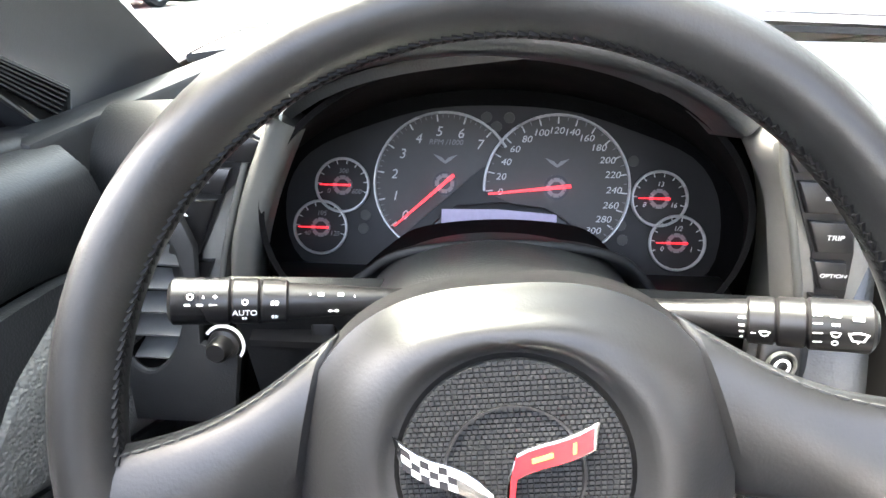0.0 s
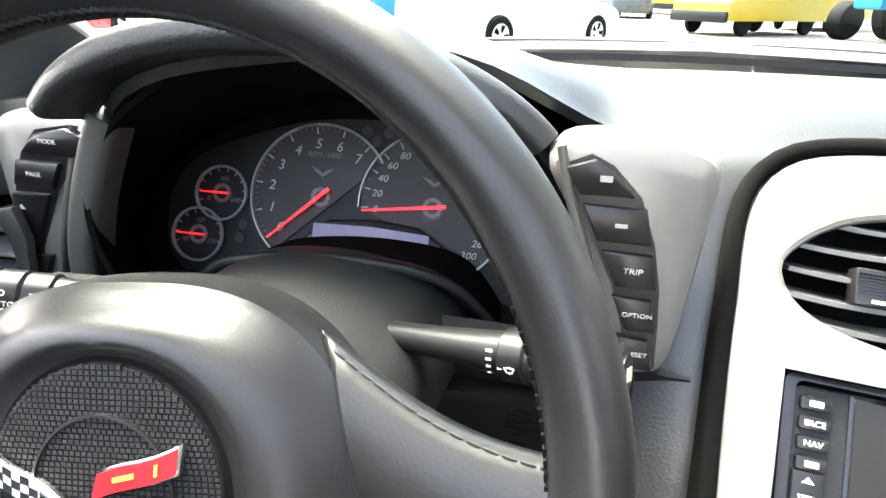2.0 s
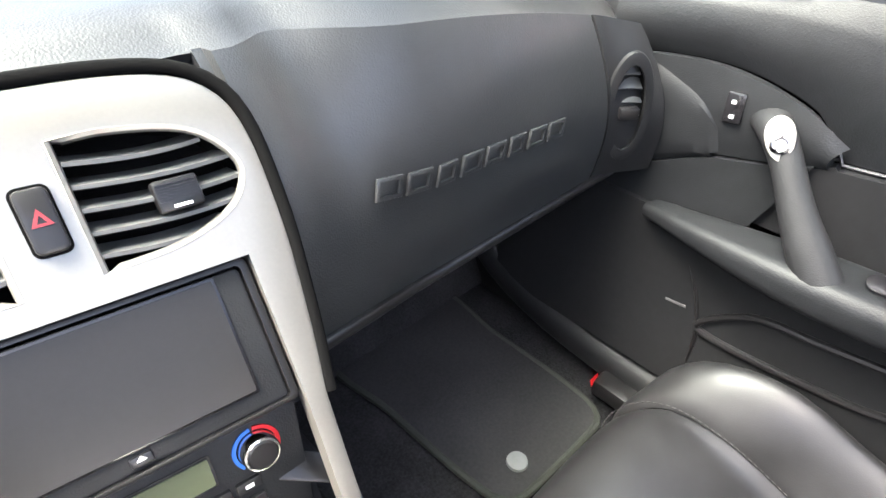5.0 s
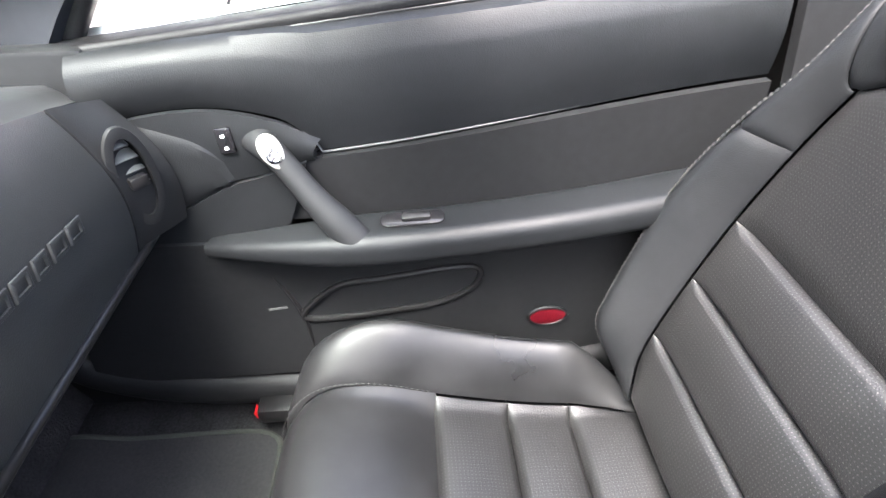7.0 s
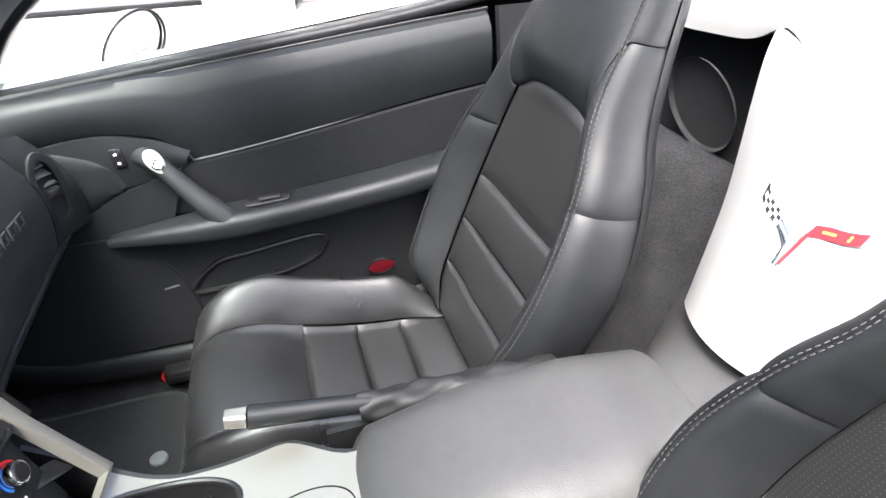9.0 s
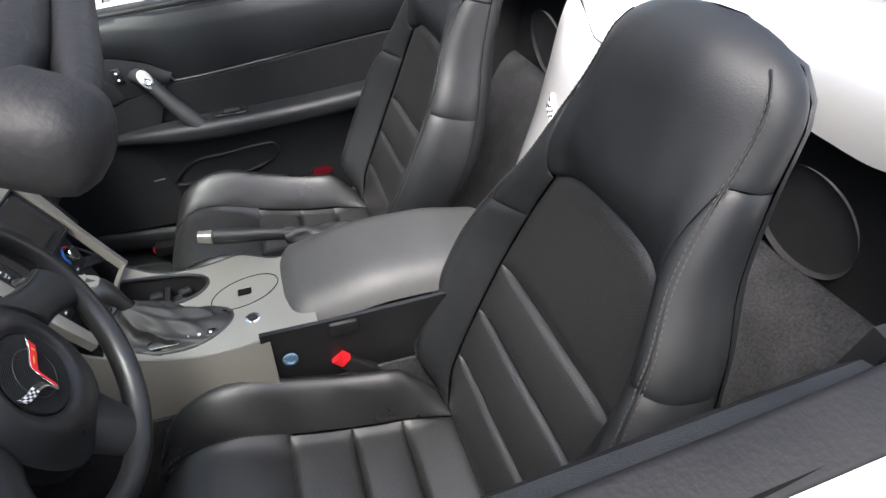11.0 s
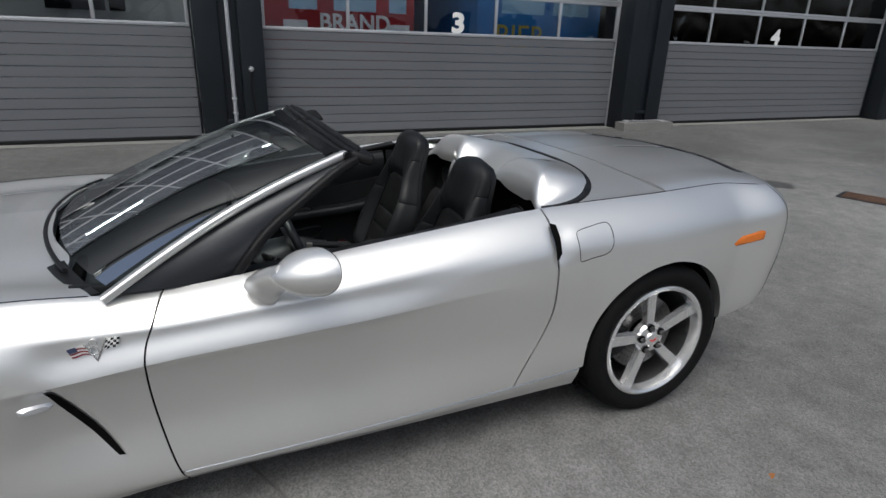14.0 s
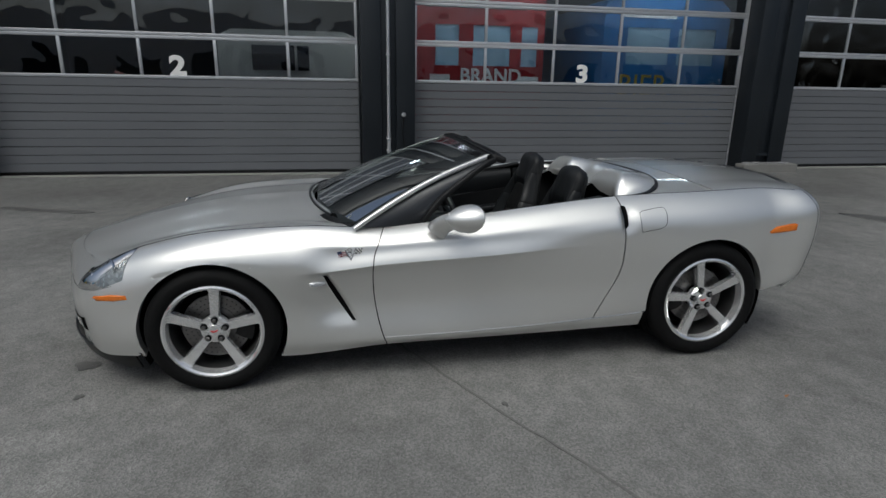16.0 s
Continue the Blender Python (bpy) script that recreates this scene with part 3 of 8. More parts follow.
part("socket_box", lathe([(0, 0), (0.035, 0), (0.04, 0.02), (0.03, 0.05), (0, 0.055)], 16, m=pose(WALL_X - 0.40, -1.82, 1.04, 0, -90, 0)), ALU, sock)
part("cable", tube(curve([(WALL_X - 0.42, -1.82, 1.01), (WALL_X - 0.44, -1.80, 0.75), (WALL_X - 0.42, -1.83, 0.5), (WALL_X - 0.41, -1.86, 0.2)], 16), 0.009, 8), SEAL, sock)


def planter(y0, y1, seed):
    p = holder("kerb_planter", "pale concrete kerb block filled with grey gravel", "planter", (0, 0, 0), group="kerb blocks at the piers")
    x0, x1 = WALL_X - 0.66, WALL_X - 0.402
    o = [(x0, y0), (x1, y0), (x1, y1), (x0, y1)]
    hole = [(x0 + 0.09, y0 + 0.09), (x1 - 0.01, y0 + 0.09), (x1 - 0.01, y1 - 0.09), (x0 + 0.09, y1 - 0.09)]
    part("kerb_wall", slab(o, 0.15, holes=[hole]), CONCRETE, p)
    rnd = random.Random(seed)
    b = bmesh.new()
    for _ in range(260):
        t = bmesh.new()
        bmesh.ops.create_icosphere(t, subdivisions=1, radius=rnd.uniform(0.012, 0.028))
        t.transform(pose(rnd.uniform(x0 + 0.1, x1 - 0.03), rnd.uniform(y0 + 0.1, y1 - 0.1), 0.135 + rnd.uniform(0, 0.035), rnd.uniform(0, 180), rnd.uniform(0, 180), 0) @ Matrix.Diagonal((1, 0.8, 0.6, 1)))
        join(b, t)
    g = part("gravel", b, GRAVEL, p)
    g["kind"] = "stuff"
    return p


planter(-1.98, -1.08, 1)
planter(-9.58, -8.40, 2)
planter(4.75, 5.7, 3)
for nm, y0, y1, panes in DOORS:
    thing("threshold", box((WALL_X - 0.24, y0 + 0.04, 0), (WALL_X + 0.10, y1 - 0.04, 0.012), 0.004), CONCRETE, "pale concrete threshold under a garage door", "threshold", kind="structure")
thing("wall_upper", box((WALL_X - 0.2, -17.4, TOP_Z + 0.02), (WALL_X + 0.15, 9.0, TOP_Z + 1.9), 0.01), ANTHRACITE, "dark anthracite metal wall above the garage doors", "wall", kind="structure")
thing("wall_side", box((WALL_X + 0.12, 8.9, 0), (WALL_X + 14, 9.0, TOP_Z + 1.9)), ANTHRACITE, "dark metal end wall of the garage", "wall", kind="structure")
thing("wall_back", box((WALL_X + 14, -17.4, 0), (WALL_X + 14.2, 9.0, TOP_Z + 1.9)), DOOR_GREY, "grey back wall inside the garage", "wall", kind="structure")
thing("wall_far", box((WALL_X + 0.16, -17.5, 0), (WALL_X + 14, -17.4, TOP_Z + 1.9)), ANTHRACITE, "dark metal far wall of the garage", "wall", kind="structure")
thing("roof", box((WALL_X - 0.25, -17.6, TOP_Z + 1.9), (WALL_X + 14.2, 9.1, TOP_Z + 2.1), 0.02), ANTHRACITE, "flat dark roof of the garage building", "roof", kind="structure")

# writing on the doors
for words, y, par in (("2", 1.84, "door_2"), ("3", -5.21, "door_3"), ("4", -12.76, "door_4")):
    d = bpy.data.objects[par]
    text(words, 0.42, axes((0.006, y - d.location.y, 1.765), (0, -1, 0), (0, 0, 1)), WHITE_INK, d, name="number", thick=0.002, wide=1.2, bold=0.018)

# vehicles parked inside the hall
BUS_RED = M("bus_red", (0.30, 0.018, 0.02), 0.4, 0, 0.1, 2)
BUS_BLUE = M("bus_blue", (0.04, 0.17, 0.42), 0.4, 0, 0.2, 2)
CAMPER = M("camper_cream", (0.70, 0.68, 0.61), 0.5, 0, 0.1, 2)
PALE_BLUE = M("pale_blue", (0.35, 0.50, 0.62), 0.3, 0, 0.1, 2)


def parked_bus(name, x, y0, y1, z0, z1, depth, body, label, wins):
    b = holder(name, label, "bus", (0, 0, 0))
    hs = [[(p[0], p[1]) for p in ((a, c), (a2, c), (a2, c2), (a, c2))] for a, a2, c, c2 in wins]
    part("body", slab([(y0, z0), (y1, z0), (y1, z1 - 0.2), (y1 - 0.25, z1), (y0 + 0.25, z1), (y0, z1 - 0.2)], 0.05, m=axes((x, 0, 0), (0, 1, 0), (0, 0, 1)), holes=hs), body, b)
    part("hull", box((x + 0.06, y0 + 0.02, z0), (x + depth, y1 - 0.02, z1 - 0.02), 0.15), body, b)
    for a, a2, c, c2 in wins:
        part("window", box((x + 0.02, a, c), (x + 0.05, a2, c2)), PALE_BLUE, b)
    for y in (y0 + 0.3, y1 - 0.3):
        part("wheel", lathe([(0, -0.12), (0.4, -0.12), (0.45, -0.06), (0.45, 0.06), (0.4, 0.12), (0, 0.12)], 24, m=pose(x + 1.2, y, 0.45, 90, 0, 0)), RUBBER, b)
    return b


rb = parked_bus("red_bus", 8.6, -5.1, -2.3, 0.35, 3.6, 5.0, BUS_RED, "red party bus parked behind the glazed garage door",
                [(-3.25, -2.75, 1.95, 2.75), (-4.35, -3.55, 1.95, 2.75), (-4.95, -4.6, 1.95, 2.75)])
text("BRAND", 0.40, axes((8.594, -3.95, 1.74), (0, -1, 0), (0, 0, 1)), WHITE_INK, rb, name="sign_lettering", thick=0.003, bold=0.01)
for y, w_, h_, z in ((-2.85, 0.42, 0.3, 1.62), (-4.78, 0.45, 0.26, 1.62), (-3.6, 2.0, 0.14, 3.15)):
    part("sign_bar", box((8.585, y - w_ / 2, z - h_ / 2), (8.598, y + w_ / 2, z + h_ / 2)), WHITE_INK, rb)
bb = parked_bus("blue_bus", 8.4, -9.3, -6.35, 0.35, 3.4, 5.0, BUS_BLUE, "blue bus with yellow lettering parked behind the glazed garage door",
                [(-7.9, -6.9, 2.05, 2.8), (-9.0, -8.1, 2.05, 2.8)])
text("BIER", 0.62, axes((8.39, -7.35, 1.6), (0, -1, 0), (0, 0, 1)), YELLOW_INK, bb, name="sign_lettering", thick=0.004)
part("sign_bar", box((8.385, -8.0, 3.0), (8.396, -6.7, 3.14)), WHITE_INK, bb)
cv = parked_bus("camper_van", 8.2, -1.15, 1.45, 0.4, 2.5, 4.5, CAMPER, "cream camper van parked behind the glazed garage door", [])
part("window", box((8.12, 0.05, 1.77), (8.147, 0.83, 2.22), 0.012), GLOSS_BLACK, cv, "dark camper window")
part("window", box((8.12, -0.22, 1.77), (8.147, 0.0, 2.22), 0.012), GLOSS_BLACK, cv, "dark camper window")


# strip lamps under the garage roof, added only to brighten the hall
FILL_TUBE = M("fill_lamp_tube", (1.0, 0.98, 0.95), 0.5, 0, 0.0, emit=45.0)
for y in (3.0, -1.6, -4.6, -7.6, -11.5):
    la = holder("strip_lamp", "white strip lamp added under the garage roof to brighten the hall", "lamp", group="strip lamps in the garage")
    part("tube", box((7.6, y - 0.75, 3.96), (7.75, y + 0.75, 4.0), 0.01), FILL_TUBE, la)
    part("tray", box((7.55, y - 0.78, 4.0), (7.80, y + 0.78, 4.05), 0.01), ALU, la)
    for q in (-0.6, 0.6):
        part("hanger", tube([(7.67, y + q, 4.04), (7.67, y + q, 5.0), (7.67, y + q, TOP_Z + 1.9)], 0.006, 6), ALU, la)


# ---- the car: body skin ----
car = holder("car", "silver two-seat convertible sports car with black leather cabin, top down", "car")
ST = [0, 1, 2, 3, 4, 5, 6, 7, 8, 9, 10, 11]
# long rails from nose to tail, x outward on either side; one rail per height
SILL = [(0, .93, .20), (.70, .62, .20), (.85, .36, .20), (.87, 0, .19), (.865, -.39, .155), (.865, -.86, .185), (.865, -1.45, .19), (.865, -2.1, .20), (.87, -2.685, .22), (.84, -3.03, .275), (.77, -3.29, .40), (0, -3.40, .42)]
ROCKER = [(0, .96, .30), (.72, .645, .30), (.885, .37, .31), (.91, 0, .30), (.895, -.40, .235), (.905, -.86, .24), (.905, -1.45, .25), (.90, -2.1, .28), (.91, -2.685, .33), (.88, -3.04, .37), (.795, -3.36, .465), (0, -3.46, .48)]
LOWER = [(0, .975, .42), (.735, .655, .42), (.885, .37, .45), (.915, 0, .47), (.89, -.42, .42), (.890, -.87, .42), (.893, -1.45, .44), (.90, -2.1, .47), (.925, -2.685, .52), (.89, -3.05, .52), (.805, -3.40, .58), (0, -3.50, .59)]
CREASE = [(0, .96, .52), (.735, .64, .52), (.88, .36, .57), (.918, 0, .645), (.915, -.44, .61), (.922, -.87, .645), (.922, -1.45, .672), (.912, -2.1, .71), (.93, -2.685, .70), (.89, -3.06, .69), (.81, -3.425, .72), (0, -3.53, .73)]
UPPER = [(0, .93, .58), (.72, .61, .58), (.83, .34, .68), (.87, 0, .745), (.875, -.45, .735), (.885, -.87, .735), (.885, -1.45, .775), (.885, -2.1, .835), (.892, -2.685, .86), (.86, -3.06, .86), (.80, -3.42, .87), (0, -3.52, .88)]
BELT = [(0, .88, .615), (.66, .56, .64), (.73, .31, .735), (.76, 0, .80), (.785, -.46, .822), (.79, -.88, .808), (.775, -1.45, .868), (.772, -2.1, .935), (.765, -2.685, .955), (.735, -3.06, .962), (.72, -3.37, .950), (0, -3.50, .945)]
TOP_A = [(0, .86, .618), (.48, .66, .645), (.55, .30, .730), (.57, 0, .785), (.58, -.35, .815), (.60, -.66, .823), (.5, -1.45, .9), (.55, -2.1, .965), (.52, -2.685, .975), (.5, -3.06, .983), (.47, -3.42, .963), (0, -3.50, .945)]
TOP_B = [(0, .855, .619), (.28, .73, .655), (.32, .32, .765), (.33, 0, .825), (.34, -.32, .848), (.35, -.52, .853), (.3, -1.4, .9), (.3, -2.1, .985), (.28, -2.685, .990), (.27, -3.06, .995), (.26, -3.455, .973), (0, -3.50, .945)]
MID = [(0, .85, .62), (0, .78, .66), (0, .34, .775), (0, 0, .835), (0, -.3, .857), (0, -.47, .862), (0, -1.4, .9), (0, -2.1, .99), (0, -2.685, .995), (0, -3.06, 1.0), (0, -3.46, .975), (0, -3.50, .945)]
RAILS = [SILL, ROCKER, LOWER, CREASE, UPPER, BELT, TOP_A, TOP_B, MID]
RS = [0, .12, .35, .60, .82, 1.0, 1.3, 1.65, 2.0]


def skin(t, s):
    """A point of the body's right half."""
    P = [hermite(ST, r, t) for r in RAILS]
    p = hermite(RS, P, s)
    x, y, z = p
    # hollow ahead of the front fender's slanted vent
    ys = -0.545 - 0.14 * (0.60 - z) / 0.26
    if -0.75 < y < -0.36 and s < 0.8:
        m = step(0.29, 0.44, z + (y + 0.68) * 0.12) * (1 - step(0.575, 0.610, z))
        x -= 0.018 * m * step(-0.38, -0.60, y) * (1.0 if y > ys else 1 - step(ys, ys - 0.030, y))
    # intake behind the door
    if -2.32 < y < -2.05 and s < 1:
        m = step(0.735, 0.80, z) * (1 - step(0.860, 0.90, z))
        x -= 0.013 * m * step(-2.24, -2.15, y) * (1 - step(-2.14, -2.13, y))
    # the flank is drawn in below the crease
    if -2.0 < y < -0.40 and s < 0.600:
        x -= 0.025 * step(0.0, 0.45, s) * (1 - math.exp(-(0.600 - s) / 0.035)) * step(-0.40, -0.62, y) * (1 - step(-1.30, -1.98, y))
    if -2.1 < y < -0.40 and 0.600 < s < 0.82:
        x -= 0.015 * math.sin((s - 0.600) / 0.22 * math.pi) * step(-0.40, -0.62, y) * (1 - step(-1.45, -2.1, y))
    return Vector((x, y, z))


def t_at(y, s):
    """The station at which the rail of height s passes y."""
    lo, hi = 0.0, 11.0
    for _ in range(18):
        mid = (lo + hi) / 2
        if skin(mid, s).y > y:
            lo = mid
        else:
            hi = mid
    return lo


def panel(fa, fb, s0, s1, nt, ns, side, arch=None, roll=0.012):
    """A body panel between two edge curves fa(s), fb(s) of stations, its rim turned inward; arch: (y, z, radius) of a wheel opening."""
    bm = bmesh.new()
    ss = lin(s0, s1, ns)
    if s0 < 0.5 < 0.62 < s1:
        ss = sorted([q for q in ss if not 0.50 < q < 0.625] + [0.505, 0.53, 0.55, 0.57, 0.584, 0.594, 0.600, 0.606, 0.624])
        ns = len(ss)
    ea, eb = [fa(s) for s in ss], [fb(s) for s in ss]
    grid = [[skin(a + (b - a) * k / (nt - 1), s) for s, a, b in zip(ss, ea, eb)] for k in range(nt)]
    V = [[bm.verts.new(p) for p in row] for row in grid]
    for i in range(nt - 1):
        for j in range(ns - 1):
            q = (V[i][j], V[i + 1][j], V[i + 1][j + 1], V[i][j + 1])
            if arch:
                c = sum((v.co for v in q), Vector()) / 4
                if math.hypot(c.y - arch[0], c.z - arch[1]) < arch[2] and c.x > 0.5 and c.z < 0.8:
                    continue
            try:
                bm.faces.new(q)
            except ValueError:
                pass
    bmesh.ops.remove_doubles(bm, verts=list(bm.verts), dist=0.0004)
    bmesh.ops.delete(bm, geom=[v for v in bm.verts if not v.link_faces], context="VERTS")
    if arch:
        for v in bm.verts:
            if v.is_boundary and abs(math.hypot(v.co.y - arch[0], v.co.z - arch[1]) - arch[2]) < 0.035 and v.co.z > 0.2:
                d = Vector((v.co.y - arch[0], v.co.z - arch[1])).normalized() * arch[2]
                v.co.y, v.co.z = arch[0] + d.x, arch[1] + d.y
    edges = [e for e in bm.edges if e.is_boundary]
    r = bmesh.ops.extrude_edge_only(bm, edges=edges)
    for v in [g for g in r["geom"] if isinstance(g, bmesh.types.BMVert)]:
        on_arch = arch and abs(math.hypot(v.co.y - arch[0], v.co.z - arch[1]) - arch[2]) < 0.002
        n = Vector((-1, 0, 0)) if (on_arch or v.co.z < 0.75) else Vector((-0.3, 0, -1)).normalized()
        if v.co.y > 0.5:
            n = Vector((-0.4, -0.9, 0))
        if v.co.y < -3.1:
            n = Vector((-0.4, 0.9, -0.2))
        v.co += n * (0.05 if on_arch else roll)
    if side < 0:
        mirror_x(bm)
    bmesh.ops.recalc_face_normals(bm, faces=list(bm.faces))
    return bm


FRONT_ARCH = (0.0, 0.325, 0.352)
REAR_ARCH = (-2.685, 0.34, 0.372)
DF = lambda s: t_at(-0.852 + 0.066 * math.sin(min(1, max(0, (s - 0.05) / 0.95)) * math.pi), s)
DR = lambda s: t_at(-1.99 - 0.155 * step(0.05, 0.5, s) + 0.012 * step(0.8, 1.0, s), s)
G = 0.006
for side in (-1, 1):
    part("front_bumper", panel(lambda s: 0.0, lambda s: 2.6, 0.0, 0.6445, 56, 30, side, FRONT_ARCH), PAINT, car)
    part("nose_panel", panel(lambda s: 0.0, lambda s: 0.548, 0.645, 1.0, 16, 14, side), PAINT, car)
    part("front_fender", panel(lambda s: 0.55, lambda s: DF(s) - G, 0.645, 1.0, 84, 26, side, FRONT_ARCH, roll=0.004), PAINT, car)
    part("fender_side", panel(lambda s: 3.0, lambda s: DF(s) - G, 0.0, 0.645, 84, 40, side, FRONT_ARCH, roll=0.004), PAINT, car)
    part("door", panel(lambda s: DF(s) + G, lambda s: DR(s) - G, 0.125, 1.0, 60, 40, side), PAINT, car, "silver door with a sharp crease along it, closed")
    part("rocker_panel", panel(lambda s: DF(s) + G, lambda s: t_at(-2.30, s), 0.0, 0.118, 30, 6, side), PAINT, car)
    part("rear_quarter_panel", panel(lambda s: DR(s) + G, lambda s: 9.75, 0.125, 1.0, 84, 56, side, REAR_ARCH), PAINT, car)
    part("rear_bumper", panel(lambda s: 9.76, lambda s: 11.0, 0.0, 1.0, 22, 30, side, REAR_ARCH), PAINT, car)
    part("hood", panel(lambda s: 0.55 * (2 - s), lambda s: 4.52 + 0.48 * step(1.0, 1.5, s), 1.004, 2.0, 50, 30, side), PAINT, car)
    part("rear_deck", panel(lambda s: t_at(-2.745, s), lambda s: 11.0, 1.004, 2.0, 26, 24, side), PAINT, car, "silver boot lid with a rounded tail edge")
    # dark inner skin that shows in the shut lines
    b = sheet(lambda t, s: skin(t, s) + Vector((-0.022, 0, -0.004)), lin(3.95, 7.5, 60), lin(0.02, 0.985, 24))
    part("inner_skin", b if side > 0 else mirror_x(b), BLACK_GAP, car)
    for a in (FRONT_ARCH, REAR_ARCH):
        b = bmesh.new()
        sheet(lambda u, v: (0.86 - 0.36 * v, a[0] + (a[2] + 0.012) * math.cos(u), a[1] + (a[2] + 0.012) * math.sin(u)), lin(-0.5, math.pi + 0.5, 40), lin(0, 1, 4), bm=b)
        sheet(lambda u, v: (0.5, a[0] + (a[2] + 0.012) * v * math.cos(u), a[1] + (a[2] + 0.012) * v * math.sin(u)), lin(0, 2 * math.pi, 40), lin(0, 1, 3), bm=b)
        part("wheel_arch_liner", b if side > 0 else mirror_x(b), BLACK_GAP, car)
part("underbody", box((-0.66, -3.05, 0.145), (0.66, 0.50, 0.16), 0.005), BLACK_GAP, car)


# ---- wheels ----
def wheel(y, x, tyre_r, tyre_w, rim_r, side):
    w = holder("wheel", "", "")
    w.parent = car
    w["label"] = "polished five-spoke alloy wheel with a low black tyre"
    # built about the axle along local z, outward is plus z
    hw = tyre_w / 2
    prof = [(rim_r + 0.002, -hw + 0.02), (rim_r + 0.02, -hw + 0.004), (rim_r + 0.05, -hw), (tyre_r - 0.03, -hw + 0.004), (tyre_r - 0.008, -hw + 0.018), (tyre_r, -hw + 0.04)]
    for gy in (-0.06, -0.02, 0.02, 0.06):
        gy *= hw / 0.12
        prof += [(tyre_r, gy - 0.005), (tyre_r - 0.006, gy - 0.004), (tyre_r - 0.006, gy + 0.004), (tyre_r, gy + 0.005)]
    prof += [(tyre_r, hw - 0.04), (tyre_r - 0.008, hw - 0.018), (tyre_r - 0.03, hw - 0.004), (rim_r + 0.05, hw), (rim_r + 0.02, hw - 0.004), (rim_r + 0.002, hw - 0.02)]
    tb = lathe(prof, 72)
    for k in range(64):
        a = 2 * math.pi * k / 64
        for sg in (-1, 1):
            bl = box((tyre_r - 0.012, -0.0022, sg * (hw - 0.046) - 0.008), (tyre_r + 0.0006, 0.0022, sg * (hw - 0.046) + 0.008))
            bl.transform(pose(0, 0, 0, 0, 0, math.degrees(a)))
            join(tb, bl)
    part("tyre", tb, RUBBER, w, "low-profile black rubber tyre")
    rb_ = lathe([(rim_r + 0.004, hw - 0.018), (rim_r + 0.006, hw - 0.008), (rim_r - 0.004, hw - 0.004), (rim_r - 0.014, hw - 0.010), (rim_r - 0.018, hw - 0.03), (rim_r - 0.022, hw - 0.05)], 72)
    rim = part("rim", rb_, ALLOY, w, "polished alloy rim")
    part("barrel", lathe([(rim_r - 0.022, hw - 0.05), (rim_r - 0.03, hw - 0.09), (rim_r - 0.035, -hw + 0.05), (rim_r - 0.01, -hw + 0.01), (rim_r + 0.004, -hw + 0.012)], 72), SHADED_BARREL, rim)
    face = hw - 0.030
    for k in range(5):
        a = math.degrees(2 * math.pi * k / 5) + 90 + SPOKE_TURN

        def spoke(u, v):
            r = 0.045 + (rim_r - 0.062) * u
            half = 0.0225 + 0.007 * u + 0.007 * step(0.90, 1, u) + 0.004 * (1 - step(0, 0.22, u))
            c = v * 2 - 1
            z = face - 0.014 + 0.016 * u - 0.026 * max(0, abs(c) - 0.80) / 0.20
            return (r, half * c, z)
        b = sheet(spoke, lin(0, 1, 14), [0, 0.05, 0.1, 0.3, 0.5, 0.7, 0.9, 0.95, 1], thick=0.03)
        b.transform(pose(0, 0, 0, 0, 0, a))
        bmesh.ops.recalc_face_normals(b, faces=list(b.faces))
        part("spoke", b, ALLOY, w)
    part("hub", lathe([(0.072, face - 0.05), (0.072, face - 0.022), (0.064, face - 0.012), (0.036, face - 0.008), (0.034, face - 0.002), (0.030, face + 0.002), (0, face + 0.004)], 40), ALLOY, w)
    fl = slab([(-0.018, 0.004), (-0.003, 0.001), (0, -0.006), (0.003, 0.001), (0.018, 0.006), (0.014, -0.001), (0.0, -0.009), (-0.014, -0.004)], 0.001, m=pose(0, 0, face + 0.0035, 0, 0, 0 if side > 0 else 0))
    part("centre_emblem", fl, RED_INK, w)
    for k in range(5):
        a = radians(90 + SPOKE_TURN + 72 * k)
        part("lug_pocket", lathe([(0.0165, face - 0.018), (0.0160, face - 0.004), (0, face - 0.004)], 20, m=pose(0.053 * math.cos(a), 0.053 * math.sin(a), 0)), BLACK_GAP, w)
        part("lug_nut", lathe([(0.0105, face - 0.03), (0.0105, face + 0.003), (0.0085, face + 0.009), (0, face + 0.010)], 6, m=pose(0.053 * math.cos(a), 0.053 * math.sin(a), 0)), STEEL, w)
    disc = lathe([(0.07, hw - 0.125), (0.165, hw - 0.125), (0.165, hw - 0.10), (0.07, hw - 0.10), (0.07, hw - 0.125)], 48)
    dd = part("brake_disc", disc, STEEL, w)
    hl = bmesh.new()
    for k in range(36):
        for q in range(3):
            a, r = 2 * math.pi * (k + q * 0.3) / 36, 0.10 + 0.024 * q
            join(hl, lathe([(0.0034, hw - 0.0995), (0, hw - 0.0993)], 8, m=pose(r * math.cos(a), r * math.sin(a), 0)))
    part("disc_holes", hl, BLACK_GAP, w)
    cal = sheet(lambda u, v: ((0.10 + 0.085 * v) * math.cos(u), (0.10 + 0.085 * v) * math.sin(u), hw - 0.085 + 0.012 * math.sin(v * 3.1)), lin(-0.45, 0.45, 14), lin(0, 1, 8), thick=-0.05)
    cal.transform(pose(0, 0, 0, 0, 0, CALIPER))
    part("brake_caliper", cal, CAST, w)
    part("backing", lathe([(0, -hw + 0.07), (rim_r - 0.04, -hw + 0.07)], 40), BLACK_GAP, w)
    w.matrix_basis = axes((x, y, tyre_r), (0, side, 0), (0, 0, 1), (side, 0, 0))
    return w


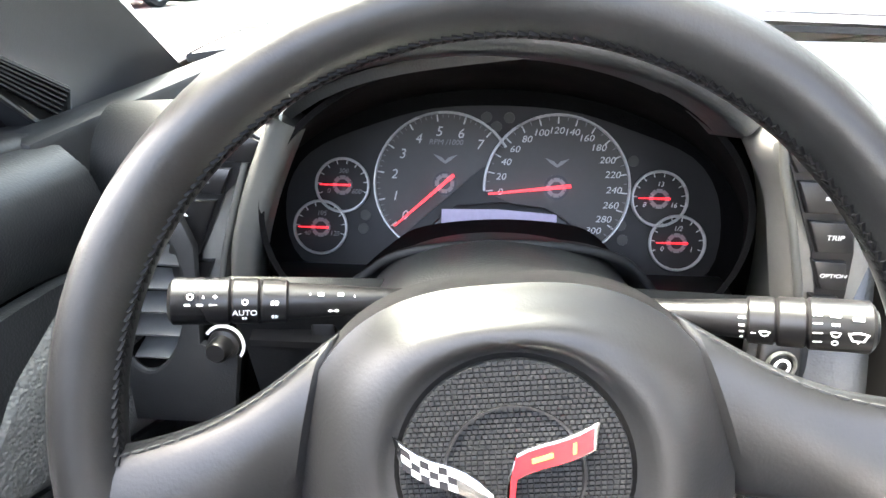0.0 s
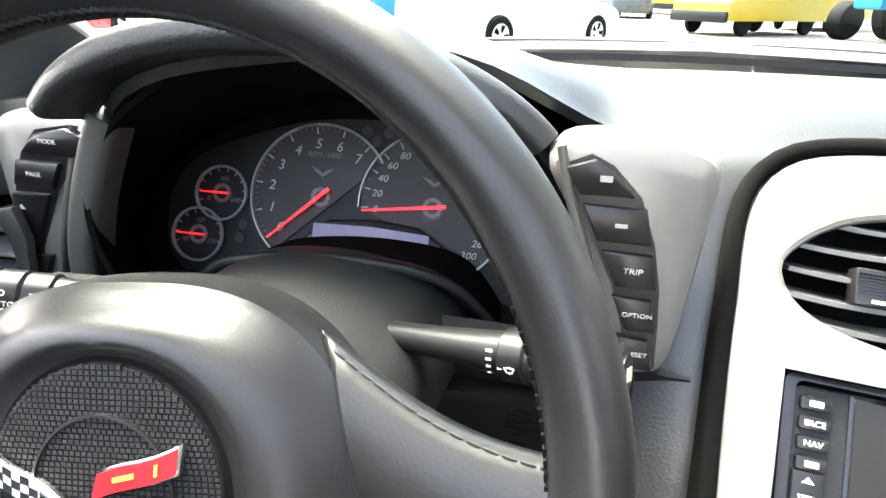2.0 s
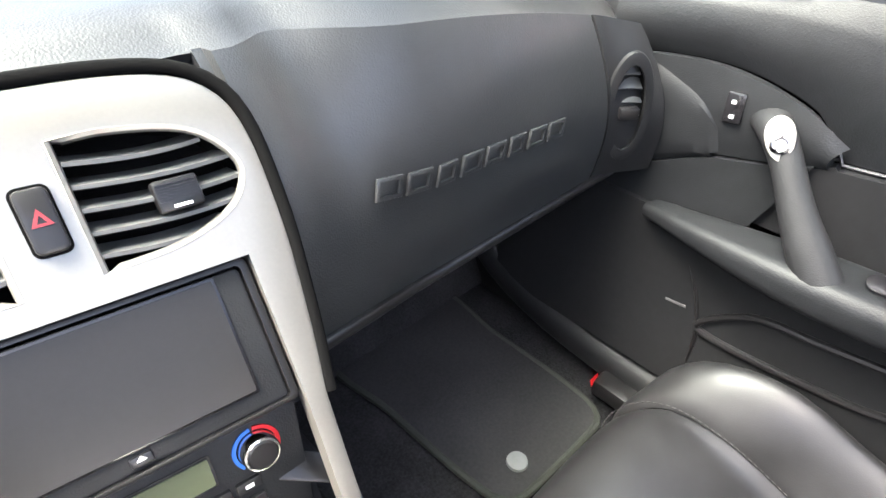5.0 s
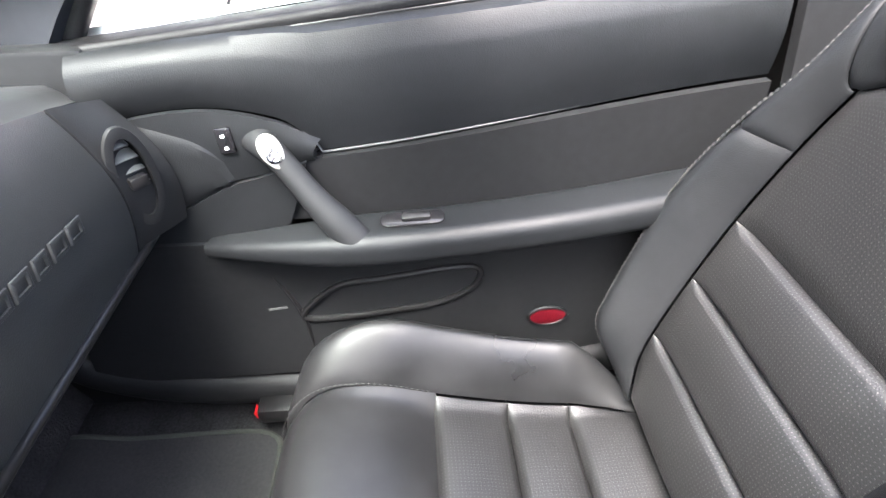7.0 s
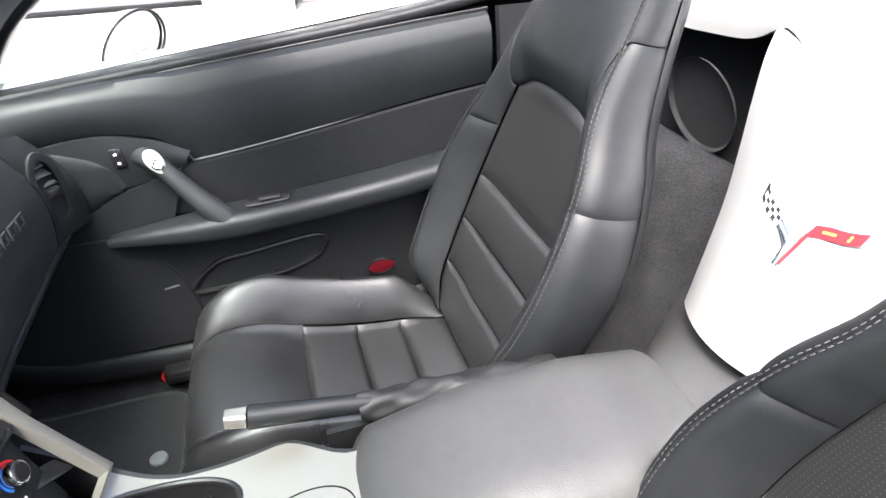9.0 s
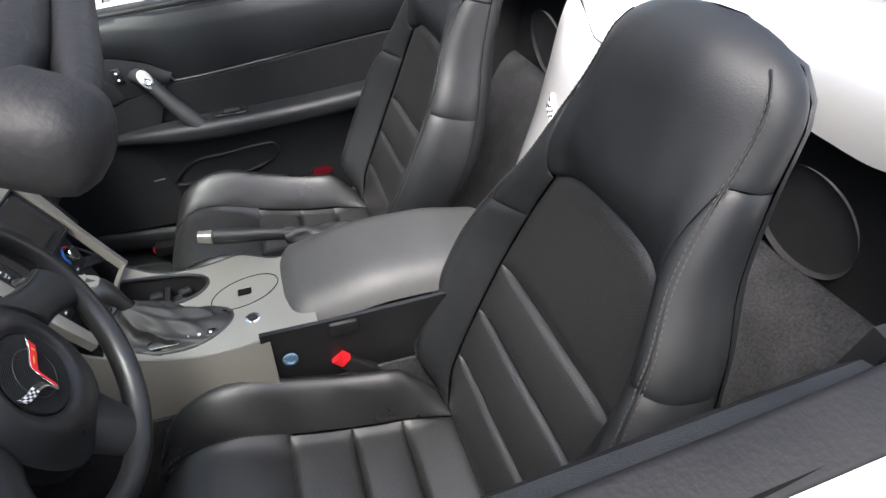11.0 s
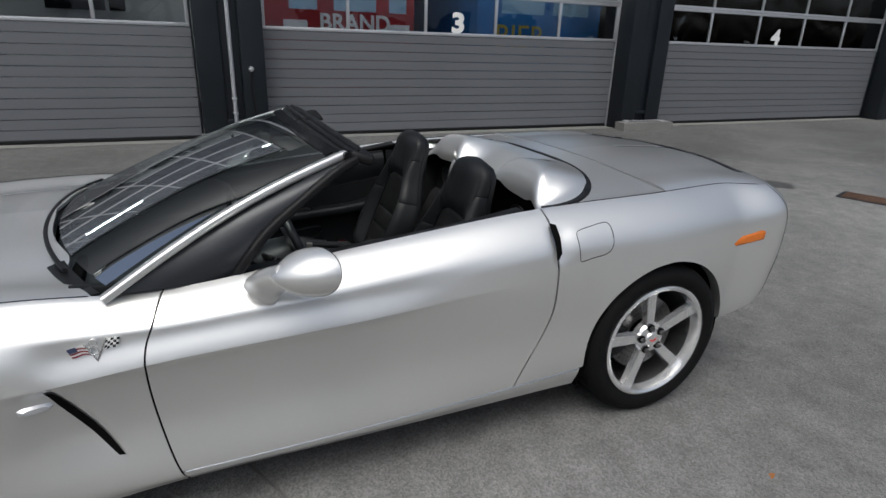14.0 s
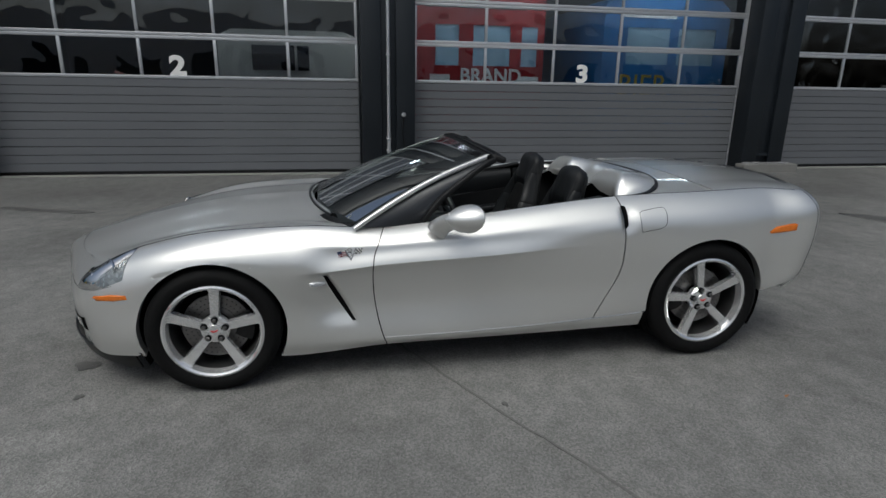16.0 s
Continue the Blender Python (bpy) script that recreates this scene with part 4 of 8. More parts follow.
SPOKE_TURN, CALIPER = -4.0, 0.0
for side in (-1, 1):
    SPOKE_TURN, CALIPER = (-4.0, 0.0 if side < 0 else 180.0)
    wheel(0.0, side * 0.790, 0.325, 0.245, 0.236, side)
    SPOKE_TURN, CALIPER = (11.0, 180.0 if side < 0 else 0.0)
    wheel(-2.685, side * 0.770, 0.341, 0.285, 0.248, side)


# ---- cabin shell ----
def both(name, make, material, label=""):
    """The same part on either side; make() builds the right-hand one."""
    part(name, make(), material, car, label)
    return part(name, mirror_x(make()), material, car, label)


part("floor_carpet", box((-0.74, -2.02, 0.15), (0.74, -0.62, 0.168), 0.004), CARPET, car)
part("toe_board", sheet(lambda u, v: (u, -0.86 + 0.22 * v, 0.168 + 0.46 * v), lin(-0.74, 0.74, 12), lin(0, 1, 8), thick=-0.02), CARPET, car)
both("kick_panel", lambda: box((0.70, -1.10, 0.16), (0.74, -0.60, 0.82), 0.008), PLASTIC)
part("firewall", box((-0.72, -0.62, 0.16), (0.72, -0.58, 0.80), 0.01), BLACK_GAP, car)
part("tunnel", sheet(lambda u, v: (0.165 * math.sin(u) * (1 + 0.1 * v), -0.62 - 1.4 * v, 0.17 + (0.30 + 0.03 * v) * max(0, math.cos(u)) ** 0.4), lin(-math.pi / 2, math.pi / 2, 19), lin(0, 1, 14)), CARPET, car)
part("rear_carpet", sheet(lambda u, v: (u, -2.02 - 0.30 * v, 0.168 + 0.10 * (1 - v) + 0.50 * step(0, 1, v) ), lin(-0.66, 0.66, 30), lin(0, 1, 16), thick=-0.02), CARPET, car)
part("rear_shelf", box((-0.68, -2.75, 0.60), (0.68, -2.30, 0.668), 0.01), CARPET, car)
part("rear_bulkhead", box((-0.70, -2.50, 0.60), (0.70, -2.46, 0.93), 0.01), BLACK_GAP, car)
both("door_sill", lambda: sweep(curve([(0.70, -0.80, 0.42), (0.695, -0.95, 0.28), (0.685, -1.2, 0.235), (0.68, -1.7, 0.25), (0.68, -2.0, 0.30)], 24), rounded(0.10, 0.07, 0.028)), PLASTIC)


def speaker_grille():
    b = lathe([(0, 0.004), (0.07, 0.004), (0.085, 0.002), (0.09, -0.006)], 40)
    b.transform(axes((0.40, -2.285, 0.755), (1, 0, 0), (0, 0.25, 0.97)))
    return b


both("speaker_grille", speaker_grille, M("grille_cloth", (0.02, 0.02, 0.021), 0.8, 0, 0.2, 30, 200, 1.0, 500.0))
both("rear_side_trim", lambda: sheet(lambda u, v: (0.60 + 0.08 * v, -2.0 - 0.42 * u, 0.45 + 0.45 * v), lin(0, 1, 10), lin(0, 1, 8), thick=0.02), SUEDE)
part("speaker_wall", sheet(lambda u, v: (u, -2.30 - 0.06 * v, 0.64 + 0.24 * v), lin(-0.68, 0.68, 12), lin(0, 1, 4), thick=-0.02), SUEDE, car)


# ---- door trims ----
def trim_x(y, z):
    """How far out the inside of the door lies."""
    base = 0.672 + 0.030 * step(0.55, 0.85, z) - 0.02 * step(0.45, 0.25, z)
    return base


ARCH_TOP = [(1.08, 0.722), (1.15, 0.741), (1.245, 0.746), (1.335, 0.724), (1.365, 0.700), (1.380, 0.679)]
ARCH_LOW = [(1.08, 0.560), (1.172, 0.602), (1.252, 0.641), (1.302, 0.653), (1.380, 0.679)]


def seam_z(y):
    """The lower edge of the upper door pad: arched over the handle, then rising to the rear."""
    if y > -1.38:
        return hermite([p[0] for p in ARCH_TOP], [(p[1], 0, 0) for p in ARCH_TOP], -y)[0]
    return 0.679 + 0.092 * step(-1.25, -2.15, y) - 0.0092


def low_z(y):
    if y > -1.38:
        return hermite([p[0] for p in ARCH_LOW], [(p[1], 0, 0) for p in ARCH_LOW], -y)[0]
    return seam_z(y)


def door_trim(side):
    d = holder("door_trim", "", "")
    d.parent = car
    d["label"] = "black leather-grained door trim with a suede inset and pull handle"
    fx = (lambda b: b) if side > 0 else mirror_x
    belt = lambda y: 0.793 + 0.075 * (y + 1.10) / -0.90
    part("upper_pad", fx(sheet(lambda y, v: (trim_x(y, 0.8) + 0.002 - 0.009 * math.sin(v * math.pi) + 0.040 * step(0.90, 1, v) ** 2, y, seam_z(y) + 0.006 + (belt(y) - seam_z(y)) * v), lin(-1.08, -1.378, 26) + lin(-1.382, -1.985, 30), lin(0, 1, 14), thick=-0.02)), VINYL_FINE, d, "grained black upper door pad")
    part("suede_inset", fx(sheet(lambda y, v: (trim_x(y, 0.6) + 0.010, y, 0.575 + (low_z(y) - 0.575 - 0.004) * v), lin(-1.30, -1.378, 8) + lin(-1.382, -1.985, 30), lin(0, 1, 10), thick=-0.015)), SUEDE, d)
    part("seam_piping", fx(tube([(trim_x(y, seam_z(y)) - 0.004, y, seam_z(y)) for y in lin(-1.10, -1.378, 40) + lin(-1.382, -1.985, 40)], 0.0020, 6)), VINYL, d)
    part("seam_piping", fx(tube([(trim_x(y, low_z(y)) + 0.001, y, low_z(y)) for y in lin(-1.10, -1.376, 40)], 0.0018, 6)), VINYL, d)
    part("front_panel", fx(sheet(lambda y, v: (trim_x(y, 0.6) + 0.001, y + (-0.05 * v * step(-1.20, -1.30, y)), 0.545 + (low_z(y - 0.05 * v * step(-1.20, -1.30, y)) - 0.547) * v), lin(-1.08, -1.31, 18), lin(0, 1, 8), thick=-0.015)), VINYL_FINE, d)
    part("lower_panel", fx(sheet(lambda y, v: (trim_x(y, 0.3 + 0.25 * v) - 0.004 + 0.012 * (1 - v), y, 0.275 + 0.275 * v), lin(-0.95, -1.985, 36), lin(0, 1, 10), thick=-0.015)), PLASTIC, d)
    part("release_panel", fx(sheet(lambda y, v: (trim_x(y, 0.66) - 0.001 - 0.004 * math.sin(v * math.pi), y, low_z(y) + 0.003 + (seam_z(y) - low_z(y) - 0.006) * v), lin(-1.08, -1.372, 30), lin(0, 1, 10), thick=-0.015)), VINYL_FINE, d)
    INS = [(1.08, 0.733), (1.15, 0.727), (1.195, 0.715), (1.223, 0.702), (1.244, 0.675), (1.253, 0.643)]
    ins = lambda y: hermite([p[0] for p in INS], [(p[1], 0, 0) for p in INS], -y)[0]
    part("front_inset", fx(sheet(lambda y, v: (trim_x(0, 0.65) - 0.012 + 0.006 * (1 - step(0, 0.1, min(v, 1 - v))), y, low_z(y) + 0.004 + max(0.001, ins(y) - low_z(y) - 0.004) * v), lin(-1.08, -1.252, 22), [0, .04, .1, .3, .5, .7, .9, .96, 1], thick=-0.01)), INSET if side < 0 else VINYL_FINE, d)
    arm = curve([(0.655, -1.205, 0.545), (0.634, -1.27, 0.556), (0.618, -1.40, 0.566), (0.615, -1.55, 0.575), (0.622, -1.75, 0.590), (0.65, -1.985, 0.610)], 30)
    part("armrest", fx(sweep(arm, rounded(0.085, 0.050, 0.020), size=lambda k: 0.45 + 0.55 * step(0, 0.35, k))), VINYL_FINE, d, "padded black armrest")
    hd = curve([(0.674, -1.296, 0.706), (0.656, -1.310, 0.702), (0.640, -1.335, 0.680), (0.615, -1.38, 0.626), (0.592, -1.43, 0.576)], 24)
    part("pull_handle", fx(sweep(hd, ring_profile(0.020, 16, 0.013), up=(-1, -0.4, 0.3), size=lambda k: 1.12 - 0.28 * math.sin(min(1, k * 1.25) * math.pi))), PLASTIC, d, "dark grey diagonal pull handle")
    plate = slab([(x * 0.015 * (1 + 0.18 * y), y * 0.025) for x, y in ellipse(1, 1, 24)], 0.004, edge=0.0015, m=axes((0.640, -1.323, 0.697), (0.35, -0.85, 0.30), (0.35, 0.42, 0.75)))
    part("handle_plate", fx(plate), TRIM, d, "satin silver release plate")
    part("release_button", fx(lathe([(0.0105, 0), (0.0105, 0.006), (0.0075, 0.008), (0.006, 0.005), (0, 0.005)], 20, m=axes((0.637, -1.326, 0.692), (0.35, -0.85, 0.30), (0.35, 0.42, 0.75)))), CHROME, d)
    part("lock_switch", fx(box((-0.011, -0.018, 0), (0.011, 0.018, 0.006), 0.003, m=axes((0.664, -1.261, 0.706), (0, -1, 0.1), (0.1, 0.1, 1)))), GLOSS_BLACK, d)
    for k in (-1, 1):
        part("switch_mark", fx(bar(0.005, 0.004, axes((0.6560, -1.261 + 0.001 * k, 0.706 + 0.0085 * k), (0, -1, 0.1), (0.1, 0.1, 1)))), WHITE_INK, d)
    part("switch_surround", fx(slab(rounded(0.088, 0.026, 0.012), 0.003, edge=0.001, m=axes((0.611, -1.50, 0.601), (0, -1, 0.04), (0.95, 0, 0.2)))), GLOSS_BLACK, d)
    part("window_switch", fx(box((-0.02, -0.007, 0), (0.02, 0.007, 0.006), 0.003, m=axes((0.611, -1.505, 0.604), (0, -1, 0.04), (0.95, 0, 0.2)))), SMOOTH_BLACK, d)
    po = [(-1.315, 0.395), (-1.37, 0.455), (-1.45, 0.468), (-1.585, 0.482), (-1.60, 0.462), (-1.575, 0.43), (-1.50, 0.405)]
    pts = curve([(0, a, b) for a, b in po], 40, closed=True)
    part("pocket", fx(sweep([(0.655, p[1], p[2]) for p in pts], ring_profile(0.0055, 8), up=(1, 0, 0), closed=True)), SMOOTH_BLACK, d)
    part("pocket_face", fx(slab([(p[1], p[2]) for p in pts], 0.004, m=axes((0.658, 0, 0), (0, 1, 0), (0, 0, 1)))), PLASTIC, d)
    part("speaker_badge", fx(bar(0.030, 0.004, axes((0.657, -1.275, 0.416), (0, -1, 0.12), (0, 0.1, 1)), t=0.001)), SLAT, d)
    part("speaker_edge", fx(tube(curve([(0.660, -1.24, 0.54), (0.658, -1.29, 0.46), (0.655, -1.315, 0.39), (0.655, -1.32, 0.30)], 16), 0.003, 6)), SMOOTH_BLACK, d)
    part("reflector", fx(slab(ellipse(0.030, 0.016, 24), 0.004, edge=0.0015, m=axes((0.652, -1.713, 0.371), (0, -1, 0.1), (0.05, 0.1, 1)))), RED_LENS, d, "oval red door reflector")
    part("reflector_rim", fx(sweep([(0.650, -1.713 - 0.032 * math.cos(a), 0.371 + 0.018 * math.sin(a)) for a in lin(0, 2 * math.pi * 23 / 24, 24)], ring_profile(0.003, 6), up=(1, 0, 0), closed=True)), SMOOTH_BLACK, d)
    part("lock_pin", fx(lathe([(0.006, 0), (0.006, 0.008), (0.003, 0.010), (0, 0.010)], 12, m=pose(0.705, -1.95, 0.868))), SMOOTH_BLACK, d)
    part("belt_seal", fx(sweep(curve([(0.735, -1.02, 0.803), (0.742, -1.4, 0.842), (0.745, -1.8, 0.885), (0.745, -2.06, 0.925)], 30), rounded(0.058, 0.022, 0.009))), SEAL, d, "black rubber window seal along the door top")
    part("belt_bright", fx(sweep(curve([(0.708, -1.06, 0.801), (0.714, -1.4, 0.833), (0.717, -1.8, 0.872), (0.715, -1.99, 0.888)], 30), rounded(0.006, 0.012, 0.002))), SMOOTH_BLACK, d)
    return d


door_trim(1)
door_trim(-1)


# ---- dashboard ----
dash = holder("dashboard", "", "")
dash.parent = car
dash["label"] = "black grained dashboard with satin silver centre stack"
CX = -0.37


def dash_top(x, y):
    z = 0.862 - 0.10 * (abs(x) / 0.75) ** 2.5 - 0.050 * (1 - step(-0.50, -0.86, y))
    h = math.exp(-((x + 0.384) / 0.163) ** 4) * step(-0.72, -1.10, y) * 0.052
    return z + h


def rear_y(x):
    """Where the top of the pad turns down."""
    if x > -0.205:
        over = 0.036 * step(0.200, 0.150, abs(x))
        if x > 0.14:
            return -1.06 - 0.05 * step(0.14, 0.30, x) + 0.03 * step(0.55, 0.72, x) - over
        return -1.05 - over - 0.074 * math.exp(-((x + 0.382) / 0.162) ** 6)
    return -1.05 - 0.074 * math.exp(-((x + 0.382) / 0.162) ** 6)


part("dash_pad", sheet(lambda x, v: (x, -0.50 + (rear_y(x) + 0.50) * v - 0.10 * (abs(x) / 0.75) ** 3 * (1 - v), dash_top(x, -0.50 + (rear_y(x) + 0.50) * v) - 0.022 * step(0.93, 1.0, v) * (1 - 0.75 * math.exp(-((x + 0.386) / 0.165) ** 6))), lin(-0.74, 0.685, 76), [0, .15, .3, .45, .6, .7, .8, .88, .93, .96, .98, 1.0], thick=-0.007), VINYL, dash, "black grained dash top pad")


def pass_face(x, v):
    y0, z0 = rear_y(x), dash_top(x, rear_y(x)) - 0.020
    y1, z1 = -1.178 + 0.031 * step(0.13, 0.30, x), 0.630 - 0.033 * step(0.13, 0.30, x)
    y = y0 + (y1 - y0) * (0.25 * v + 0.75 * v ** 0.8) - 0.024 * math.sin(v * math.pi)
    return (x, y, z0 + (z1 - z0) * v)


part("passenger_panel", sheet(pass_face, [0.1315, 0.1385] + lin(0.1405, 0.568, 30), lin(0, 1, 22), thick=-0.02), VINYL, dash, "black grained passenger airbag panel")
part("panel_end", sheet(lambda x, v: Vector(pass_face(x, v)) + Vector((0.003, -0.040 * step(0.570, 0.672, x), 0)), lin(0.570, 0.652, 12), lin(0, 1, 14), thick=-0.02), PLASTIC, dash)
part("panel_lip", sweep([Vector(pass_face(x, 1.0)) + Vector((0, 0.004, -0.004)) for x in lin(0.14, 0.62, 24)], rounded(0.022, 0.012, 0.005)), SMOOTH_BLACK, dash)
# raised lettering of the panel, as plain bars
for k in range(8):
    u = 0.224 + 0.0320 * k
    a, b_ = Vector(pass_face(u, 0.52)), Vector(pass_face(u + 0.026, 0.52))
    up = (Vector(pass_face(u, 0.47)) - Vector(pass_face(u, 0.57))).normalized()
    w_ = 0.027 if k not in (2, 5) else 0.022
    ring = [(-w_ / 2 - 0.003, -0.0095), (w_ / 2 - 0.003, -0.0095), (w_ / 2 + 0.003, 0.0095), (-w_ / 2 + 0.003, 0.0095)]
    m_ = axes(a + Vector((0.013, -0.0015, 0.004)), b_ - a, up)
    part("embossed_bar", slab(ring, 0.0028, edge=0.001, m=m_, holes=[[(p[0] * 0.72, p[1] * 0.6) for p in ring]]), VINYL, dash)


# side vents
def side_vent(side):
    v = holder("side_vent", "", "")
    v.parent = dash
    if side > 0:
        m_ = axes((0.602, -1.160, 0.690), (0.80, -0.60, 0), (-0.08, 0.02, 0.99))
        rx, ry = 0.030, 0.070
        o = ellipse(rx, ry, 40)
        part("vent_ring", slab(o, 0.006, edge=0.002, m=m_, holes=[[(p[0] * 0.66, p[1] * 0.78) for p in o]]), PLASTIC, v)
        n_, rx, ry = 6, rx * 0.66, ry * 0.78
    else:
        m_ = axes((-0.630, -1.116, 0.706), (1, 0, 0), (0.16, 0.1, 0.97))
        rx, ry, n_ = 0.029, 0.063, 6
        o = ellipse(rx, ry, 40)
        plate = [(-0.012, -0.108), (0.070, -0.108), (0.070, -0.042), (0.040, -0.034), (0.0335, 0.046), (0.022, 0.070), (-0.034, 0.056), (-0.0335, -0.04)]
        part("vent_panel", slab(plate, 0.007, edge=0.002, m=m_, holes=[o]), VENT_GREY, v, "plain dark grey panel round the vent")
        part("vent_ring", sweep([m_ @ Vector((p[0], p[1], 0.004)) for p in o], ring_profile(0.003, 8), up=m_.to_3x3() @ Vector((0, 0, 1)), closed=True), VENT_GREY, v)
    part("vent_tube", sheet(lambda a, d: m_ @ Vector((rx * 1.02 * math.cos(a), ry * 1.02 * math.sin(a), 0.004 - 0.034 * d)), lin(0, 2 * math.pi * 35 / 36, 36), [0, 1.0], closed_u=True), BLACK_GAP, v)
    part("vent_back", slab([(p[0] * rx * 1.02, p[1] * ry * 1.02) for p in ellipse(1.0, 1.0, 32)], 0.003, m=m_ @ pose(0, 0, -0.032)), BLACK_GAP, v)
    for k in range(n_):
        yy = ry * (-0.80 + 1.60 * k / (n_ - 1))
        hw = 0.97 * rx * math.sqrt(max(0.05, 1 - (yy / ry) ** 2))
        part("vent_slat", sheet(lambda a, b_: m_ @ Vector((a * hw, yy + 0.009 * b_ - 0.003 * a * a, 0.002 - 0.004 * a * a - 0.018 * b_)), lin(-1, 1, 10), lin(0, 1, 4), thick=0.002), SLAT, v)
    if side > 0:
        part("vent_tab", box((-0.012, -0.012, 0.0), (0.012, 0.004, 0.012), 0.003, m=m_), SMOOTH_BLACK, v)


side_vent(1)

# ---- centre stack ----
SX, SY = Vector((1, -0.075, -0.06)).normalized(), Vector((0.05, 0.53, 0.848)).normalized()
stack_m = axes((0, -1.190, 0.693), SX, SY)
SM = lambda u, v, w=0.0: stack_m @ pose(u, v, w)
stack = holder("centre_stack", "", "")
stack.parent = car
stack["label"] = "satin silver centre stack with twin vents and radio"
prof = curve([(-0.128, -0.06, 0), (-0.130, 0.0, 0), (-0.130, 0.08, 0), (-0.125, 0.145, 0), (-0.095, 0.172, 0), (0, 0.180, 0), (0.095, 0.176, 0), (0.128, 0.150, 0), (0.134, 0.08, 0), (0.127, 0.0, 0), (0.118, -0.06, 0)], 60)
outl = [(p[0], p[1]) for p in prof] + [(0.112, -0.165), (-0.122, -0.165)]


def vent_outline(sgn, grow=0.0):
    if sgn < 0:
        P = [(-0.017 + grow, 0.147 + grow), (-0.045, 0.147 + grow), (-0.085, 0.136 + grow), (-0.111 - grow, 0.110), (-0.099 - grow, 0.085 - grow), (-0.06, 0.071 - grow), (-0.017 + grow, 0.069 - grow)]
    else:
        P = [(0.022 - grow, 0.149 + grow), (0.055, 0.150 + grow), (0.10, 0.140 + grow), (0.121 + grow, 0.113), (0.108 + grow, 0.088 - grow), (0.07, 0.073 - grow), (0.022 - grow, 0.070 - grow)]
    mid = curve([(p[0], p[1], 0) for p in P], 26)
    return [(p[0], p[1]) for p in mid]


RADIO = [(-0.104, -0.160), (0.098, -0.160), (0.1025, -0.0515), (0.1025, 0.0545), (-0.1025, 0.0545), (-0.104, -0.0515)]
part("stack_frame", slab(outl, 0.016, edge=0.005, m=SM(0, 0, -0.012), holes=[vent_outline(-1), vent_outline(1), RADIO]), TRIM, stack, "satin silver stack surround")
for sgn in (-1, 1):
    o = vent_outline(sgn)
    part("vent_bezel", sweep([SM(0, 0, 0) @ Vector((p[0], p[1], 0.0006)) for p in o], ring_profile(0.0036, 8), up=(stack_m.to_3x3() @ Vector((0, 0, 1))), closed=True), TRIM, stack)
    part("vent_back", slab(vent_outline(sgn, 0.003), 0.004, m=SM(0, 0, -0.040)), BLACK_GAP, stack)
    part("vent_duct", sweep([SM(0, 0, 0) @ Vector((p[0], p[1], -0.022)) for p in vent_outline(sgn, 0.002)], [(-0.001, -0.018), (0.001, -0.018), (0.001, 0.018), (-0.001, 0.018)], up=(stack_m.to_3x3() @ Vector((0, 0, 1))), closed=True), BLACK_GAP, stack)
    for k in range(5):
        vv = 0.0815 + 0.0138 * k
        inner, outer = (-0.015, -0.103) if sgn < 0 else (0.026, 0.119)
        ctr = 0.110
        q = 1 - ((vv - ctr) / 0.047) ** 2
        outer = inner + (outer - inner) * (0.70 + 0.30 * math.sqrt(max(0, q)) - (0.12 if k in (0, 4) else 0))
        part("vent_slat", sheet(lambda a, b_: SM(0, 0, 0) @ Vector((inner + (outer - inner) * a, vv - 0.004 * math.sin(a * 2.6) + 0.007 * b_, 0.001 - 0.022 * b_ - 0.004 * a * a)), lin(0, 1, 12), lin(0, 1, 5), thick=0.0026), SLAT, stack)
    tabx = -0.060 if sgn < 0 else 0.077
    tb = box((tabx - 0.0135, 0.094, -0.006), (tabx + 0.0135, 0.114, 0.005), 0.002, m=SM(0, 0, 0))
    for q in range(7):
        join(tb, box((tabx - 0.0125, 0.1005 + 0.0017 * q, 0.005), (tabx + 0.0125, 0.1012 + 0.0017 * q, 0.0058), m=SM(0, 0, 0)))
    part("vent_tab", tb, SMOOTH_BLACK, stack)
    part("tab_mark", bar(0.011, 0.0018, SM(tabx, 0.0968, 0.0052)), WHITE_INK, stack)
part("hazard_recess", slab(rounded(0.0200, 0.0400, 0.005), 0.002, m=SM(0.0055, 0.108, 0.0032)), BLACK_GAP, stack)
part("hazard_button", slab(rounded(0.0172, 0.0368, 0.004), 0.006, edge=0.002, m=SM(0.0055, 0.108, 0.0035)), SMOOTH_BLACK, stack, "black hazard button with a red triangle")
part("hazard_mark", slab([(-0.0055, -0.004), (0.0055, -0.004), (0, 0.006)], 0.0005, m=SM(0.0055, 0.109, 0.0095), holes=[[(-0.0025, -0.0025), (0.0025, -0.0025), (0, 0.0022)]]), DULL_RED, stack)
# black bead that draws the shadow gap round the stack
part("stack_seal", sweep([SM(0, 0, 0) @ Vector((p[0] * 1.026, p[1] + 0.004, -0.010)) for p in prof], rounded(0.009, 0.03, 0.004), up=(stack_m.to_3x3() @ Vector((0, 0, 1)))), BLACK_GAP, stack)
CHEEK = curve([(0, -1.066, 0.848), (0, -1.086, 0.840), (0, -1.098, 0.826), (0, -1.108, 0.808), (0, -1.122, 0.780), (0, -1.148, 0.730), (0, -1.172, 0.680), (0, -1.186, 0.630), (0, -1.190, 0.560)], 40)
part("stack_cheek", sheet(lambda u, k: (-0.108 - 0.012 * k / 39 - 0.075 * u, CHEEK[k][1] + 0.012 * step(0.3, 1.0, u), CHEEK[k][2] - 0.004 * step(0.5, 1.0, u)), lin(0, 1, 10), list(range(40)), thick=0.01), VINYL, stack, "grained black cheek beside the silver stack")

